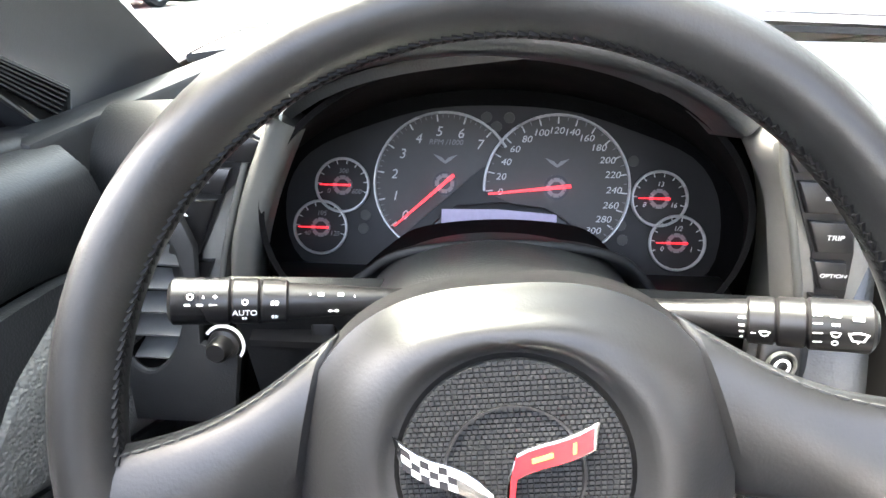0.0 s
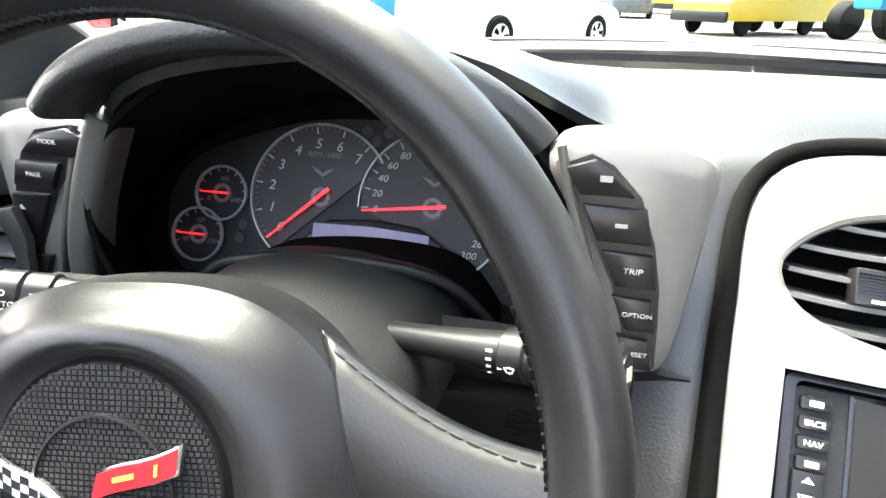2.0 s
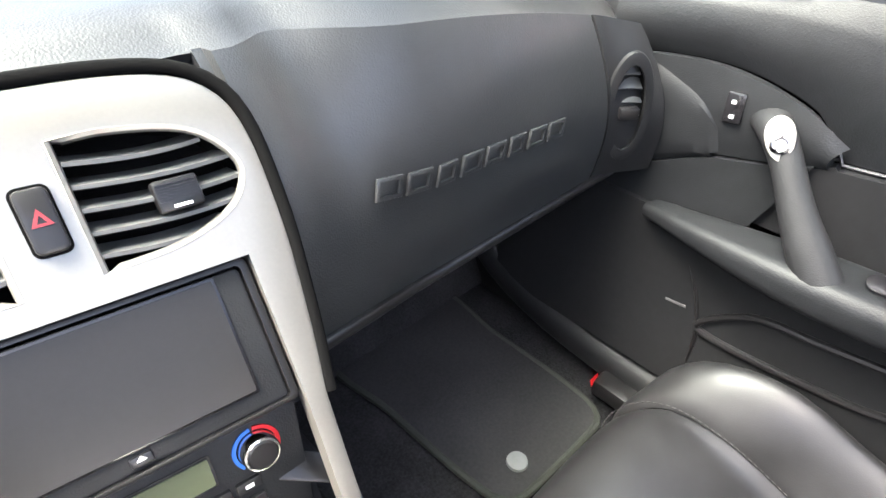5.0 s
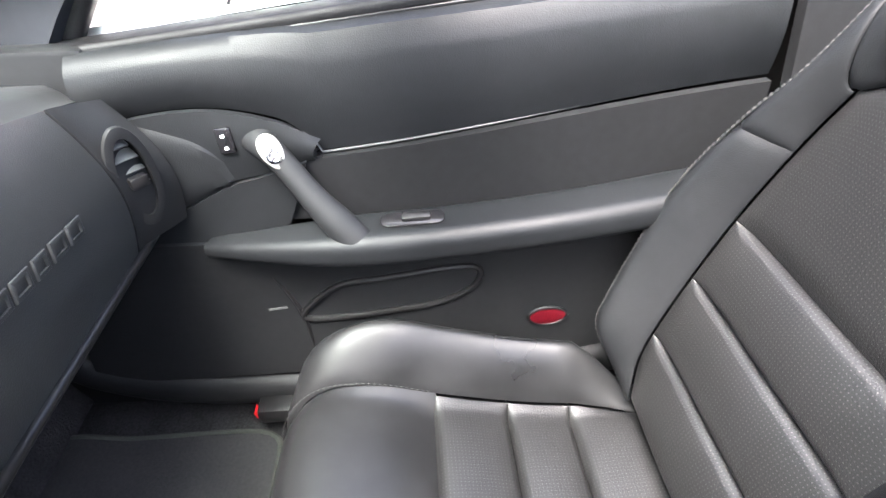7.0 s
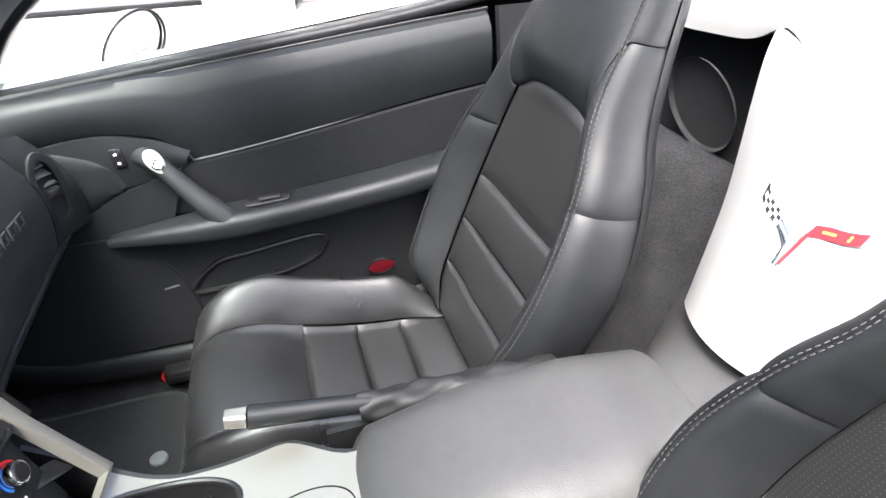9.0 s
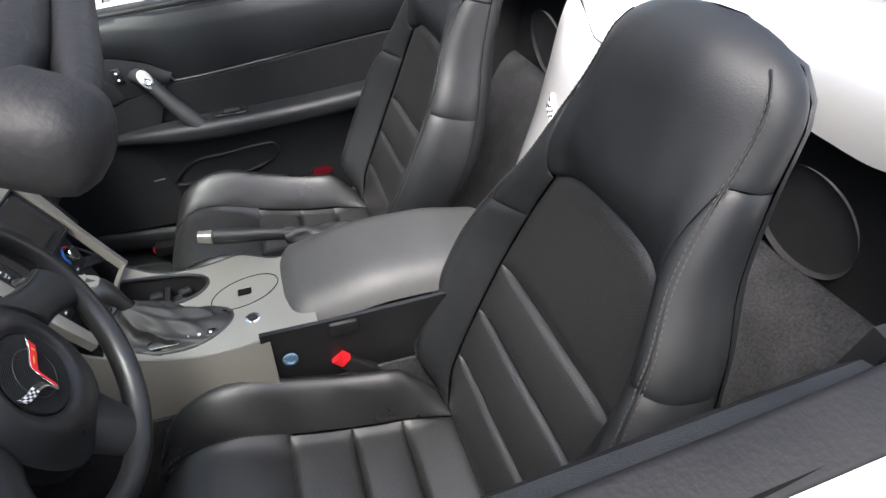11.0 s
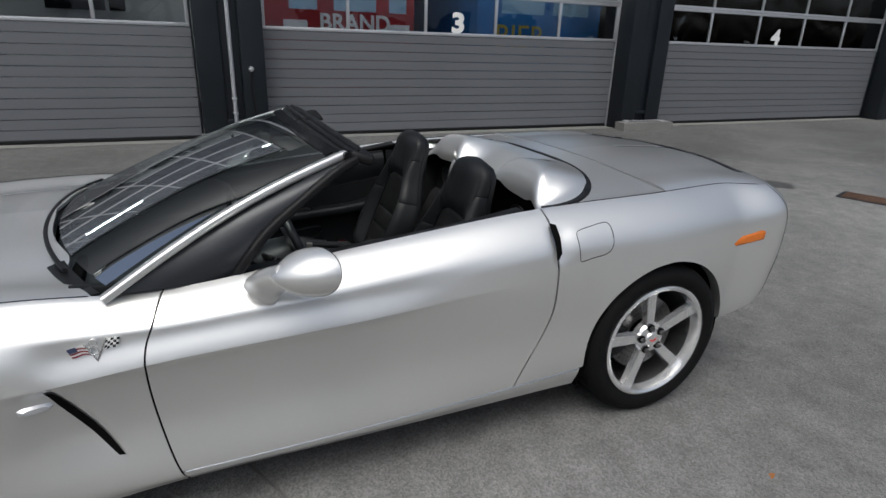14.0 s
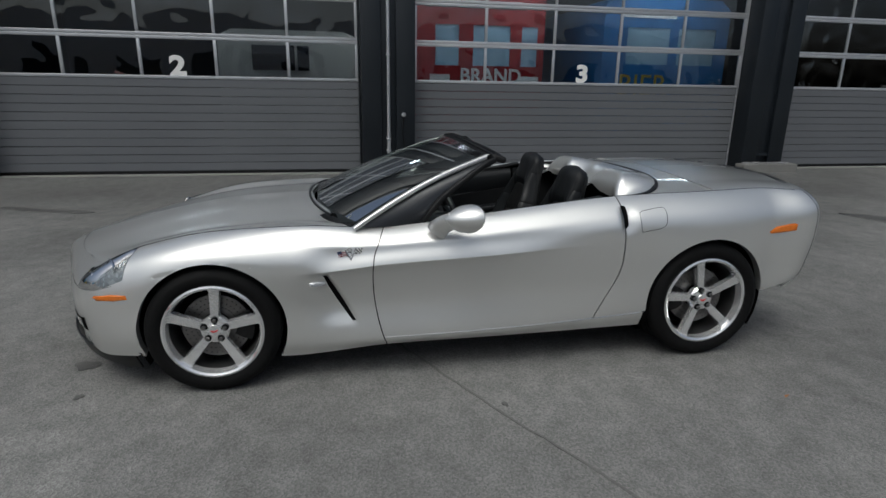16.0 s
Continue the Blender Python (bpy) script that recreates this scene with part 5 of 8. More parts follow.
radio = holder("radio", "", "")
radio.parent = car
radio["label"] = "black navigation radio with a blank screen"
part("radio_bezel", slab(rounded(0.202, 0.106, 0.006), 0.012, edge=0.003, m=SM(0, 0.0015, -0.012), holes=[[(p[0], p[1]) for p in rounded(0.190, 0.0975, 0.004)]]), SMOOTH_BLACK, radio)
part("radio_body", slab(rounded(0.189, 0.0955, 0.004), 0.010, edge=0.002, m=SM(0.0, 0.0005, -0.013)), PLASTIC, radio)
part("screen_rim", slab(rounded(0.146, 0.083, 0.002), 0.0016, edge=0.0006, m=SM(0.0045, 0.0065, -0.0032)), GLOSS_BLACK, radio)
part("screen", slab(rounded(0.1415, 0.0785, 0.0015), 0.001, m=SM(0.0045, 0.0065, -0.0016)), SCREEN, radio, "blank dark display")
for k, w_ in enumerate(("", "SRCE", "NAV", "")):
    v = 0.0395 - 0.0102 * k
    part("button", slab(rounded(0.0150, 0.0070, 0.0015), 0.003, edge=0.0008, m=SM(-0.0845, v, -0.003)), SMOOTH_BLACK, radio)
    if w_:
        text(w_, 0.0042, SM(-0.0845, v, 0.0001), WHITE_INK, radio, name="button_lettering", thick=0.0001, wide=1.1)
    else:
        part("button_mark", bar(0.0065, 0.0030, SM(-0.0845, v, 0.0)), WHITE_INK, radio)
part("button", slab(rounded(0.0150, 0.0210, 0.0015), 0.003, edge=0.0008, m=SM(-0.0855, -0.0055, -0.003)), SMOOTH_BLACK, radio)
text("SEEK", 0.0042, SM(-0.0855, -0.0083, 0.0001), WHITE_INK, radio, name="button_lettering", thick=0.0001)
for v, s_ in ((0.0005, 1), (-0.0130, -1)):
    part("button_mark", slab([(-0.003, -0.0012 * s_), (0.003, -0.0012 * s_), (0, 0.0018 * s_)], 0.0003, m=SM(-0.0855, v, 0.0001)), WHITE_INK, radio)
part("volume_ring", lathe([(0.0088, 0), (0.0092, 0.003), (0.0106, 0.003), (0.0112, 0)], 32, m=SM(-0.0850, -0.0300, -0.003)), TRIM_DARK, radio)
part("volume_knob", lathe([(0.0085, 0), (0.0085, 0.006), (0.0066, 0.009), (0.0062, 0.016), (0.0052, 0.0175), (0, 0.0178)], 28, m=SM(-0.0850, -0.0300, -0.003)), SMOOTH_BLACK, radio)
part("eject_button", slab(rounded(0.0128, 0.0066, 0.0012), 0.003, edge=0.0008, m=SM(0.0, -0.0405, -0.003)), SMOOTH_BLACK, radio)
part("eject_mark", slab([(-0.003, 0), (0.003, 0), (0, 0.003)], 0.0003, m=SM(0.0, -0.0405, 0.0001)), WHITE_INK, radio)

# climate panel below the radio
clim_m = axes((-0.012, -1.214, 0.606), (1, -0.075, -0.085), (0.05, 0.30, 0.95))
KM = lambda u, v, w=0.0: clim_m @ pose(u, v, w)
clim = holder("climate_panel", "", "")
clim.parent = car
clim["label"] = "black climate panel with two knobs and a green display"
part("panel", slab([(-0.103, -0.062), (0.100, -0.062), (0.108, 0.0335), (-0.106, 0.0335)], 0.010, edge=0.002, m=KM(0, 0, -0.01)), PLASTIC, clim)
part("lcd_frame", slab(rounded(0.094, 0.026, 0.002), 0.0012, m=KM(-0.004, 0.0125, 0)), GLOSS_BLACK, clim)
part("lcd", slab(rounded(0.090, 0.0220, 0.0015), 0.0010, m=KM(-0.004, 0.0125, 0.0012)), LCD, clim, "dull green display")
for u in (-0.077, 0.073):
    part("dial_arc_blue", sweep([KM(u, 0.013) @ Vector((0.0158 * math.cos(a), 0.0158 * math.sin(a), 0.0005)) for a in lin(math.pi * 0.52, math.pi * 1.25, 16)], [(-0.0014, 0), (0.0014, 0), (0.0014, 0.0012), (-0.0014, 0.0012)], up=clim_m.to_3x3() @ Vector((0, 0, 1))), BLUE_INK, clim)
    part("dial_arc_red", sweep([KM(u, 0.013) @ Vector((0.0158 * math.cos(a), 0.0158 * math.sin(a), 0.0005)) for a in lin(math.pi * 0.48, -math.pi * 0.25, 16)], [(-0.0014, 0), (0.0014, 0), (0.0014, 0.0012), (-0.0014, 0.0012)], up=clim_m.to_3x3() @ Vector((0, 0, 1))), RED_INK, clim)
    part("knob_collar", lathe([(0.0135, 0), (0.0135, 0.010), (0.0125, 0.0125), (0.0110, 0.013)], 36, m=KM(u, 0.013)), CHROME, clim)
    part("knob_cap", lathe([(0.0110, 0.0128), (0.0095, 0.0142), (0, 0.0145)], 36, m=KM(u, 0.013)), SMOOTH_BLACK, clim)
for row, n in ((-0.0125, 6), (-0.028, 5)):
    for k in range(n):
        u = -0.052 + 0.0265 * k * (5 / (n - 1)) * 0.8 + 0.006
        part("button", slab(rounded(0.018, 0.009, 0.0015), 0.003, edge=0.0008, m=KM(u, row)), SMOOTH_BLACK, clim)
        part("button_mark", bar(0.006, 0.003, KM(u, row, 0.0031)), WHITE_INK, clim)
part("cd_slot", bar(0.125, 0.003, KM(-0.002, -0.045), t=0.0006), BLACK_GAP, clim)

part("stack_filler", slab([(-0.106, -0.164), (0.100, -0.164), (0.103, -0.045), (-0.104, -0.045)], 0.004, m=SM(0, 0, -0.060)), PLASTIC, stack)


# ---- instrument cluster ----
clus_m = axes((-0.370, -0.998, 0.747), (1, 0, 0), (0, 0.40, 0.917))
CM = lambda u, v, w=0.0: clus_m @ pose(u, v, w)
cluster = holder("instrument_cluster", "", "")
cluster.parent = car
cluster["label"] = "round dark dials with red needles under a hooded binnacle"
part("dial_plate", slab([(-0.225, -0.105), (0.225, -0.105), (0.222, 0.04), (0.14, 0.105), (-0.14, 0.105), (-0.222, 0.04)], 0.006, m=CM(0, 0, -0.010)), BINNACLE, cluster)
part("dial_panel", slab([(p[0], p[1]) for p in curve([(-0.183, -0.050, 0), (-0.190, 0.0, 0), (-0.170, 0.036, 0), (-0.115, 0.062, 0), (-0.05, 0.079, 0), (0.05, 0.079, 0), (0.115, 0.062, 0), (0.170, 0.038, 0), (0.192, 0.0, 0), (0.188, -0.055, 0), (0.150, -0.076, 0), (0.0, -0.070, 0), (-0.150, -0.070, 0)], 60, closed=True)], 0.003, m=CM(0, 0, -0.0065)), DIAL_DARK, cluster)


def ring_of(c, r, a0, a1, n, w=0.0012, h=0.003):
    up = clus_m.to_3x3() @ Vector((0, 0, 1))
    P = [clus_m @ Vector((c[0] + r * math.cos(a), c[1] + r * math.sin(a), 0.0)) for a in lin(radians(a0), radians(a1), n)]
    closed = abs(a1 - a0) >= 359
    return sweep(P[:-1] if closed else P, [(-w, 0), (w, 0), (w * 0.5, h), (-w * 0.5, h)], up=up, closed=closed)


def dial(c, r, a0, a1, cut, material=None):
    o = [(c[0] + r * math.cos(radians(a)), c[1] + r * math.sin(radians(a))) for a in lin(a0, a1, 48)]
    part("dial_face", slab(o, 0.003, m=CM(0, 0, -0.004)), material or DIAL, cluster)
    part("dial_ring", ring_of(c, r, a0, a1, 60), BEZEL, cluster)


def ticks(c, r, angles, long_, w):
    b = bmesh.new()
    for a in angles:
        a = radians(a)
        m_ = CM(c[0] + (r - long_ / 2) * math.cos(a), c[1] + (r - long_ / 2) * math.sin(a), -0.0008) @ pose(0, 0, 0, 0, 0, math.degrees(a))
        bar(long_, w, m_, bm=b)
    return b


def needle(c, a, length, tail, w):
    m_ = CM(c[0], c[1], 0.0035) @ pose(0, 0, 0, 0, 0, a)
    part("needle", slab([(-tail, -w), (length, -w * 0.45), (length, w * 0.45), (-tail, w)], 0.0012, m=m_), RED_NEEDLE, cluster)
    part("dial_hub", lathe([(0.0078 + 12 * w * w * 100, -0.0030), (0.0076 + 12 * w * w * 100, -0.0008), (0, -0.0008)], 24, m=CM(c[0], c[1], 0)), BLACK_INK, cluster)
    n = bmesh.new()
    for k in range(8):
        bar(0.0035, 0.0052, CM(c[0], c[1], -0.0006) @ pose(0, 0, 0, 0, 0, 45 * k) @ pose(0.0068, 0, 0), bm=n)
    return n


TACH, SPEEDO = (-0.048, 0.012), (0.050, 0.011)
dial(TACH, 0.062, 32, 232, 0)
dial(SPEEDO, 0.063, -50, 184, 0)
part("dial_scale", ticks(TACH, 0.0605, [220 - 24.4 * k for k in range(8)], 0.006, 0.0013), PALE_INK, cluster)
part("dial_scale", ticks(TACH, 0.0605, [220 - 4.88 * k for k in range(36)], 0.003, 0.0005), DIM_INK, cluster)
part("dial_scale", ticks(SPEEDO, 0.0615, [184 - 15.6 * k for k in range(16)], 0.006, 0.0011), PALE_INK, cluster)
part("dial_scale", ticks(SPEEDO, 0.0615, [184 - 7.8 * k for k in range(31)], 0.003, 0.0005), DIM_INK, cluster)
for k in range(8):
    a = radians(220 - 24.4 * k)
    text(str(k), 0.0120, CM(TACH[0] + 0.0455 * math.cos(a), TACH[1] + 0.0455 * math.sin(a), -0.0006), PALE_INK, cluster, name="dial_number", thick=0.0001, shear=0.2)
for k in range(16):
    a = radians(186 - 15.6 * k)
    text(str(20 * k), 0.0082, CM(SPEEDO[0] + 0.0495 * math.cos(a), SPEEDO[1] + 0.0495 * math.sin(a), -0.0006), PALE_INK, cluster, name="dial_number", thick=0.0001, shear=0.2, wide=1.12)
text("RPM /1000", 0.0068, CM(TACH[0], TACH[1] + 0.036, -0.0006), DIM_INK, cluster, name="dial_lettering", thick=0.0001, shear=0.2)
for c in (TACH, SPEEDO):
    part("dial_hub_mark", needle(c, *((222, 0.0580, 0.011, 0.0016) if c is TACH else (187, 0.0595, 0.012, 0.0017))), DIM_INK, cluster)
    part("dial_emblem", slab([(-0.011, 0.0022), (-0.003, -0.0005), (0, -0.0035), (0.003, -0.0005), (0.011, 0.0022), (0.005, -0.003), (0, -0.0062), (-0.005, -0.003)], 0.0003, m=CM(c[0] + 0.0, c[1] + 0.0235, -0.0006)), DIM_INK, cluster)
for c, names in (((-0.139, 0.008), ("0", "300", "600")), ((-0.158, -0.030), ("40", "105", "125")), ((0.139, 0.004), ("8", "13", "16")), ((0.156, -0.034), ("0", "1/2", "1"))):
    dial(c, 0.0235, 0, 360, 0, DIAL_DARK)
    part("dial_scale", ticks(c, 0.0225, [200 - 24 * k for k in range(10)], 0.0035, 0.0007), PALE_INK, cluster)
    part("dial_hub_mark", needle(c, 180, 0.019, 0.008, 0.0010), DIM_INK, cluster)
    for w_, dx, dy in zip(names, (-0.0125, 0.0005, 0.0125), (-0.0055, 0.0125, -0.0055)):
        text(w_, 0.0060, CM(c[0] + dx, c[1] + dy, -0.0006), PALE_INK if c[0] > 0 else DIM_INK, cluster, name="dial_number", thick=0.0001, shear=0.2)
for u, v in ((-0.013, 0.071), (-0.004, 0.063), (0.007, 0.071), (0.116, 0.036), (0.108, -0.020), (0.110, -0.033), (-0.118, -0.018), (-0.120, -0.030)):
    part("warning_lamp", lathe([(0.0050, 0), (0.0046, 0.0014), (0, 0.0016)], 20, m=CM(u, v, -0.004)), DIAL, cluster)
# curved display hood and message display between the dials
part("display_surround", slab([(-0.082, -0.040), (-0.055, -0.012), (-0.040, -0.001), (0.0, 0.003), (0.038, -0.001), (0.058, -0.013), (0.088, -0.046)], 0.006, edge=0.002, m=CM(0.003, -0.006, -0.001)), SMOOTH_BLACK, cluster)
part("display", slab([(-0.0500, -0.0085), (0.0500, -0.0095), (0.0500, 0.0040), (0.0, 0.0070), (-0.0500, 0.0060)], 0.001, m=CM(0.0005, -0.0165, 0.0052)), LCD_VIOLET, cluster, "blank violet message display")
LIP = curve([(-0.515, -1.085, 0.670), (-0.494, -1.090, 0.697), (-0.464, -1.095, 0.726), (-0.438, -1.100, 0.745), (-0.383, -1.102, 0.755), (-0.330, -1.102, 0.755), (-0.296, -1.100, 0.748), (-0.275, -1.095, 0.731), (-0.252, -1.090, 0.700), (-0.236, -1.085, 0.672)], 44)
part("lower_arch", sweep(LIP, rounded(0.022, 0.007, 0.003), up=(0, 0.35, 0.94)), PLASTIC, cluster, "black lip arching below the dials")
part("arch_skirt", sheet(lambda k, v: (LIP[k][0], LIP[k][1] + 0.085 * v, LIP[k][2] - 0.020 * v), list(range(44)), lin(0, 1, 4), thick=0.003), BINNACLE, cluster)


# tunnel of the binnacle from the hood's edge to the dials
def tunnel(u, v):
    a = math.pi * (1.18 - 1.36 * u)
    R = Vector((-0.373 + 0.164 * math.cos(a), -1.112, 0.768 + 0.116 * math.sin(a)))
    F = clus_m @ Vector((0.214 * math.cos(a), -0.026 + 0.122 * math.sin(a), -0.004))
    return R + (F - R) * v


part("binnacle", sheet(tunnel, lin(0, 1, 50), lin(0, 1, 8), thick=-0.004), BINNACLE, cluster, "matt black binnacle lining")
hood = [Vector((-0.386 + 0.172 * math.cos(a), -1.112 - 0.010 * math.sin(a), 0.780 + 0.117 * math.sin(a) ** 0.8)) for a in lin(radians(30), radians(150), 40)]
part("binnacle_hood", sweep(hood, rounded(0.052, 0.022, 0.009), up=(0, 0.2, 1), size=lambda k: 0.75 + 0.25 * math.sin(k * math.pi)), VINYL, cluster, "grained black binnacle hood")
part("binnacle_floor", sheet(lambda u, v: (CX + (u - 0.5) * (0.36 + 0.04 * v), -1.14 + 0.16 * v, 0.690 - 0.012 * v + 0.010 * math.sin(v * 3.1)), lin(0, 1, 14), lin(0, 1, 8), thick=0.006), SMOOTH_BLACK, cluster)


# ---- switch pods ----
def pod(side):
    p = holder("switch_pod", "", "")
    p.parent = car
    p["label"] = "column of black push buttons in a satin silver pod"
    if side > 0:
        m_ = axes((-0.190, -1.155, 0.792), (1, 0, 0), (0, 0.05, 1))
        rows = [(0.058, 0.040, -0.033, -0.001), (0.0355, 0.0165, -0.0225, 0.0085), (0.012, -0.0075, -0.0105, 0.0145), (-0.0125, -0.0315, -0.002, 0.0175), (-0.0355, -0.0545, 0.0025, 0.0195)]
        words = ("", "", "TRIP", "OPTION", "RESET")
    else:
        m_ = axes((-0.577, -1.104, 0.772), (-1, 0.06, 0), (0, 0.05, 1))
        rows = [(0.060, 0.040, -0.044, 0.006), (0.0355, 0.0165, -0.020, 0.017), (0.012, -0.0315, -0.006, 0.026), (-0.0355, -0.066, 0.004, 0.030)]
        words = ("MODE", "PAGE", "", "+")
    z = -1 if side < 0 else 1
    back = [(-0.038, 0.060), (-0.029, 0.067), (0.006, 0.069), (0.032, 0.064), (0.042, 0.055), (0.0415, 0.019), (0.037, -0.042), (0.031, -0.060), (0.013, -0.064), (0.003, -0.061), (-0.005, -0.036), (-0.021, 0.016), (-0.041, 0.050)]
    oc = curve([(a, b_, 0) for a, b_ in back], 44, closed=True)
    if side < 0:
        m_ = m_ @ Matrix.Diagonal((1, 1, -1, 1))
    fl = (lambda b_: b_) if side > 0 else (lambda b_: (bmesh.ops.reverse_faces(b_, faces=list(b_.faces)), b_)[1])
    part("pod_shell", fl(slab([(q[0], q[1]) for q in oc], 0.034, edge=0.012, m=m_ @ pose(0, 0, -0.034))), POD, p, "satin grey pod")
    part("pod_edge", fl(sweep([m_ @ Vector((a, b_, 0.0005)) for a, b_ in [(-0.034 - 0.002, 0.063), (-0.030, 0.040), (-0.0165, 0.005), (-0.0045, -0.03), (0.003, -0.060)]], rounded(0.005, 0.005, 0.002), up=m_.to_3x3() @ Vector((0, 0, 1)))), TRIM_DARK, p)
    left_ = [(rows[0][2] - 0.0015, rows[0][0] - 0.004)] + [(r[2] + (0.009 * (r[0] - r[1]) / 0.019) - 0.0015, r[1]) for r in rows]
    right_ = [(rows[0][3] - 0.009, rows[0][0] - 0.003)] + [(r[3] + (0.005 * (r[0] - r[1]) / 0.019) + 0.0015, r[1]) for r in rows]
    part("button_channel", fl(slab(left_[::-1] + [(rows[0][2] + 0.012, rows[0][0] + 0.002)] + right_, 0.0012, m=m_)), SMOOTH_BLACK, p)
    for k, (v0, v1, u0, u1) in enumerate(rows):
        sl = 0.010 * (v0 - v1) / 0.019
        o = [(u0 + sl * 0.9, v1), (u1 + sl * 0.5, v1), (u1, v0 - 0.001), (u0, v0)]
        if k == 0:
            o = [(u0 + sl * 0.9, v1), (u1 + sl * 0.3, v1), (u1 - 0.009, v0 - 0.006), (u0 + 0.014, v0), (u0, v0 - 0.005)]
        part("button", fl(slab(o, 0.005, edge=0.0018, m=m_ @ pose(0, 0, -0.0005))), SMOOTH_BLACK, p)
        cu, cv = (u0 + u1) / 2 + sl * 0.4, (v0 + v1) / 2
        tm = m_ @ pose(cu, cv, 0.0047)
        if side < 0:
            tm = m_ @ pose(cu, cv, 0.0047) @ Matrix.Diagonal((-1, 1, 1, 1))
        if words[k]:
            text(words[k], 0.0044 if len(words[k]) < 5 else 0.0036, tm, PALE_INK, p, name="button_lettering", thick=0.0001, wide=1.15)
        elif side > 0:
            part("button_mark", bar(0.006, 0.0030 if k == 0 else 0.0020, tm), GREY_INK, p)
        else:
            for q in (-1, 1):
                part("button_mark", slab([(-0.003, -0.001 * q), (0.003, -0.001 * q), (0, 0.0025 * q)], 0.0003, m=tm @ pose(0, 0.010 * q, 0)), WHITE_INK, p)
    return p


pod(1)
pod(-1)
arcR = curve([(-0.222, -1.104, 0.846), (-0.199, -1.104, 0.812), (-0.185, -1.103, 0.77), (-0.178, -1.102, 0.72), (-0.176, -1.100, 0.66)], 20)
arcL = curve([(-0.515, -1.098, 0.842), (-0.531, -1.098, 0.810), (-0.546, -1.098, 0.775), (-0.559, -1.096, 0.732), (-0.566, -1.094, 0.66)], 20)
part("binnacle_trim", sweep(arcL, rounded(0.022, 0.030, 0.007), up=(0, -1, 0)), TRIM_DARK, dash, "satin grey arc beside the dials")
part("binnacle_trim", sweep(arcR, rounded(0.008, 0.050, 0.004), up=(0, -1, 0)), TRIM_DARK, dash, "satin grey arc beside the dials")

# lower dash on the driver's side
part("knee_panel", sheet(lambda x, v: (x, -1.125 + 0.015 * math.sin((x + 0.70) * 5) + 0.03 * v - 0.012 * step(0.7, 1, 1 - v), 0.735 - 0.16 * v), lin(-0.562, -0.140, 30), lin(0, 1, 10), thick=0.02), PLASTIC, dash)
part("knee_bolster", sheet(lambda x, v: (x, -1.165 + 0.06 * v, 0.590 - 0.18 * v), lin(-0.70, -0.12, 24), lin(0, 1, 8), thick=0.02), PLASTIC, dash)
part("dash_end_left", sheet(lambda u, v: (-0.690 + 0.098 * u, -1.014 - 0.024 * step(0, 1, u) - 0.054 * math.sin(v * math.pi / 2), 0.828 + 0.012 * u - (0.072 - 0.014 * u) * v ** 1.6), lin(0, 1, 14), lin(0, 1, 12), thick=-0.02), VINYL_FINE, dash, "grained pad at the dash's end")
side_vent(-1)
for k in range(6):
    part("sensor_slot", box((-0.006 - 0.003 * (k in (1, 2, 3)), -0.0012, 0), (0.006 + 0.003 * (k in (1, 2, 3)), 0.0012, 0.001), m=axes((-0.232, -1.150, 0.690 - 0.0052 * k), (1, 0, 0), (0, 0.1, 1))), BLACK_GAP, dash)
part("start_plate", slab(rounded(0.040, 0.076, 0.008), 0.006, edge=0.002, m=axes((-0.190, -1.152, 0.690), (1, 0, 0), (0, 0.25, 0.97))), PLASTIC, dash)
part("start_switch", slab(rounded(0.027, 0.060, 0.004), 0.005, edge=0.0015, m=axes((-0.190, -1.157, 0.690), (1, 0, 0), (0, 0.25, 0.97))), SMOOTH_BLACK, dash, "start and accessory switch plate")
part("start_ring", lathe([(0.0075, 0), (0.009, 0.0015), (0.0105, 0)], 28, m=axes((-0.190, -1.1575, 0.702), (1, 0, 0), (0, 0.25, 0.97)) @ pose(0, 0, 0.0035)), TRIM_DARK, dash)
up_ = axes((-0.190, -1.1575, 0.702), (1, 0, 0), (0, 0.25, 0.97))
part("start_mark", sweep([up_ @ Vector((0.0045 * math.cos(a), 0.0045 * math.sin(a), 0.0048)) for a in lin(radians(-50), radians(230), 16)], [(-0.0009, 0), (0.0009, 0), (0.0009, 0.0004), (-0.0009, 0.0004)], up=up_.to_3x3() @ Vector((0, 0, 1))), WHITE_INK, dash)
text("ACC", 0.0042, up_ @ pose(0.006, -0.020, 0.0048), WHITE_INK, dash, name="switch_lettering", thick=0.0001)
text("O", 0.0060, up_ @ pose(-0.0065, -0.020, 0.0048), WHITE_INK, dash, name="switch_lettering", thick=0.0001)
dm = axes((-0.578, -1.122, 0.672), (1, 0, 0), (0, 0.2, 0.98))
part("dimmer_dial", lathe([(0.0125, 0), (0.012, 0.004), (0.009, 0.005), (0.0085, 0.016), (0.007, 0.018), (0, 0.018)], 28, m=dm), SMOOTH_BLACK, dash)
part("dimmer_arc", sweep([dm @ Vector((0.0150 * math.cos(a), 0.0150 * math.sin(a), 0.001)) for a in lin(radians(-40), radians(150), 16)], [(-0.0012, 0), (0.0012, 0), (0.0012, 0.0008), (-0.0012, 0.0008)], up=dm.to_3x3() @ Vector((0, 0, 1))), WHITE_INK, dash)
part("dash_switch", slab(rounded(0.018, 0.034, 0.003), 0.006, edge=0.002, m=axes((-0.498, -1.128, 0.682), (1, 0, 0), (0, 0.2, 0.98))), SMOOTH_BLACK, dash)

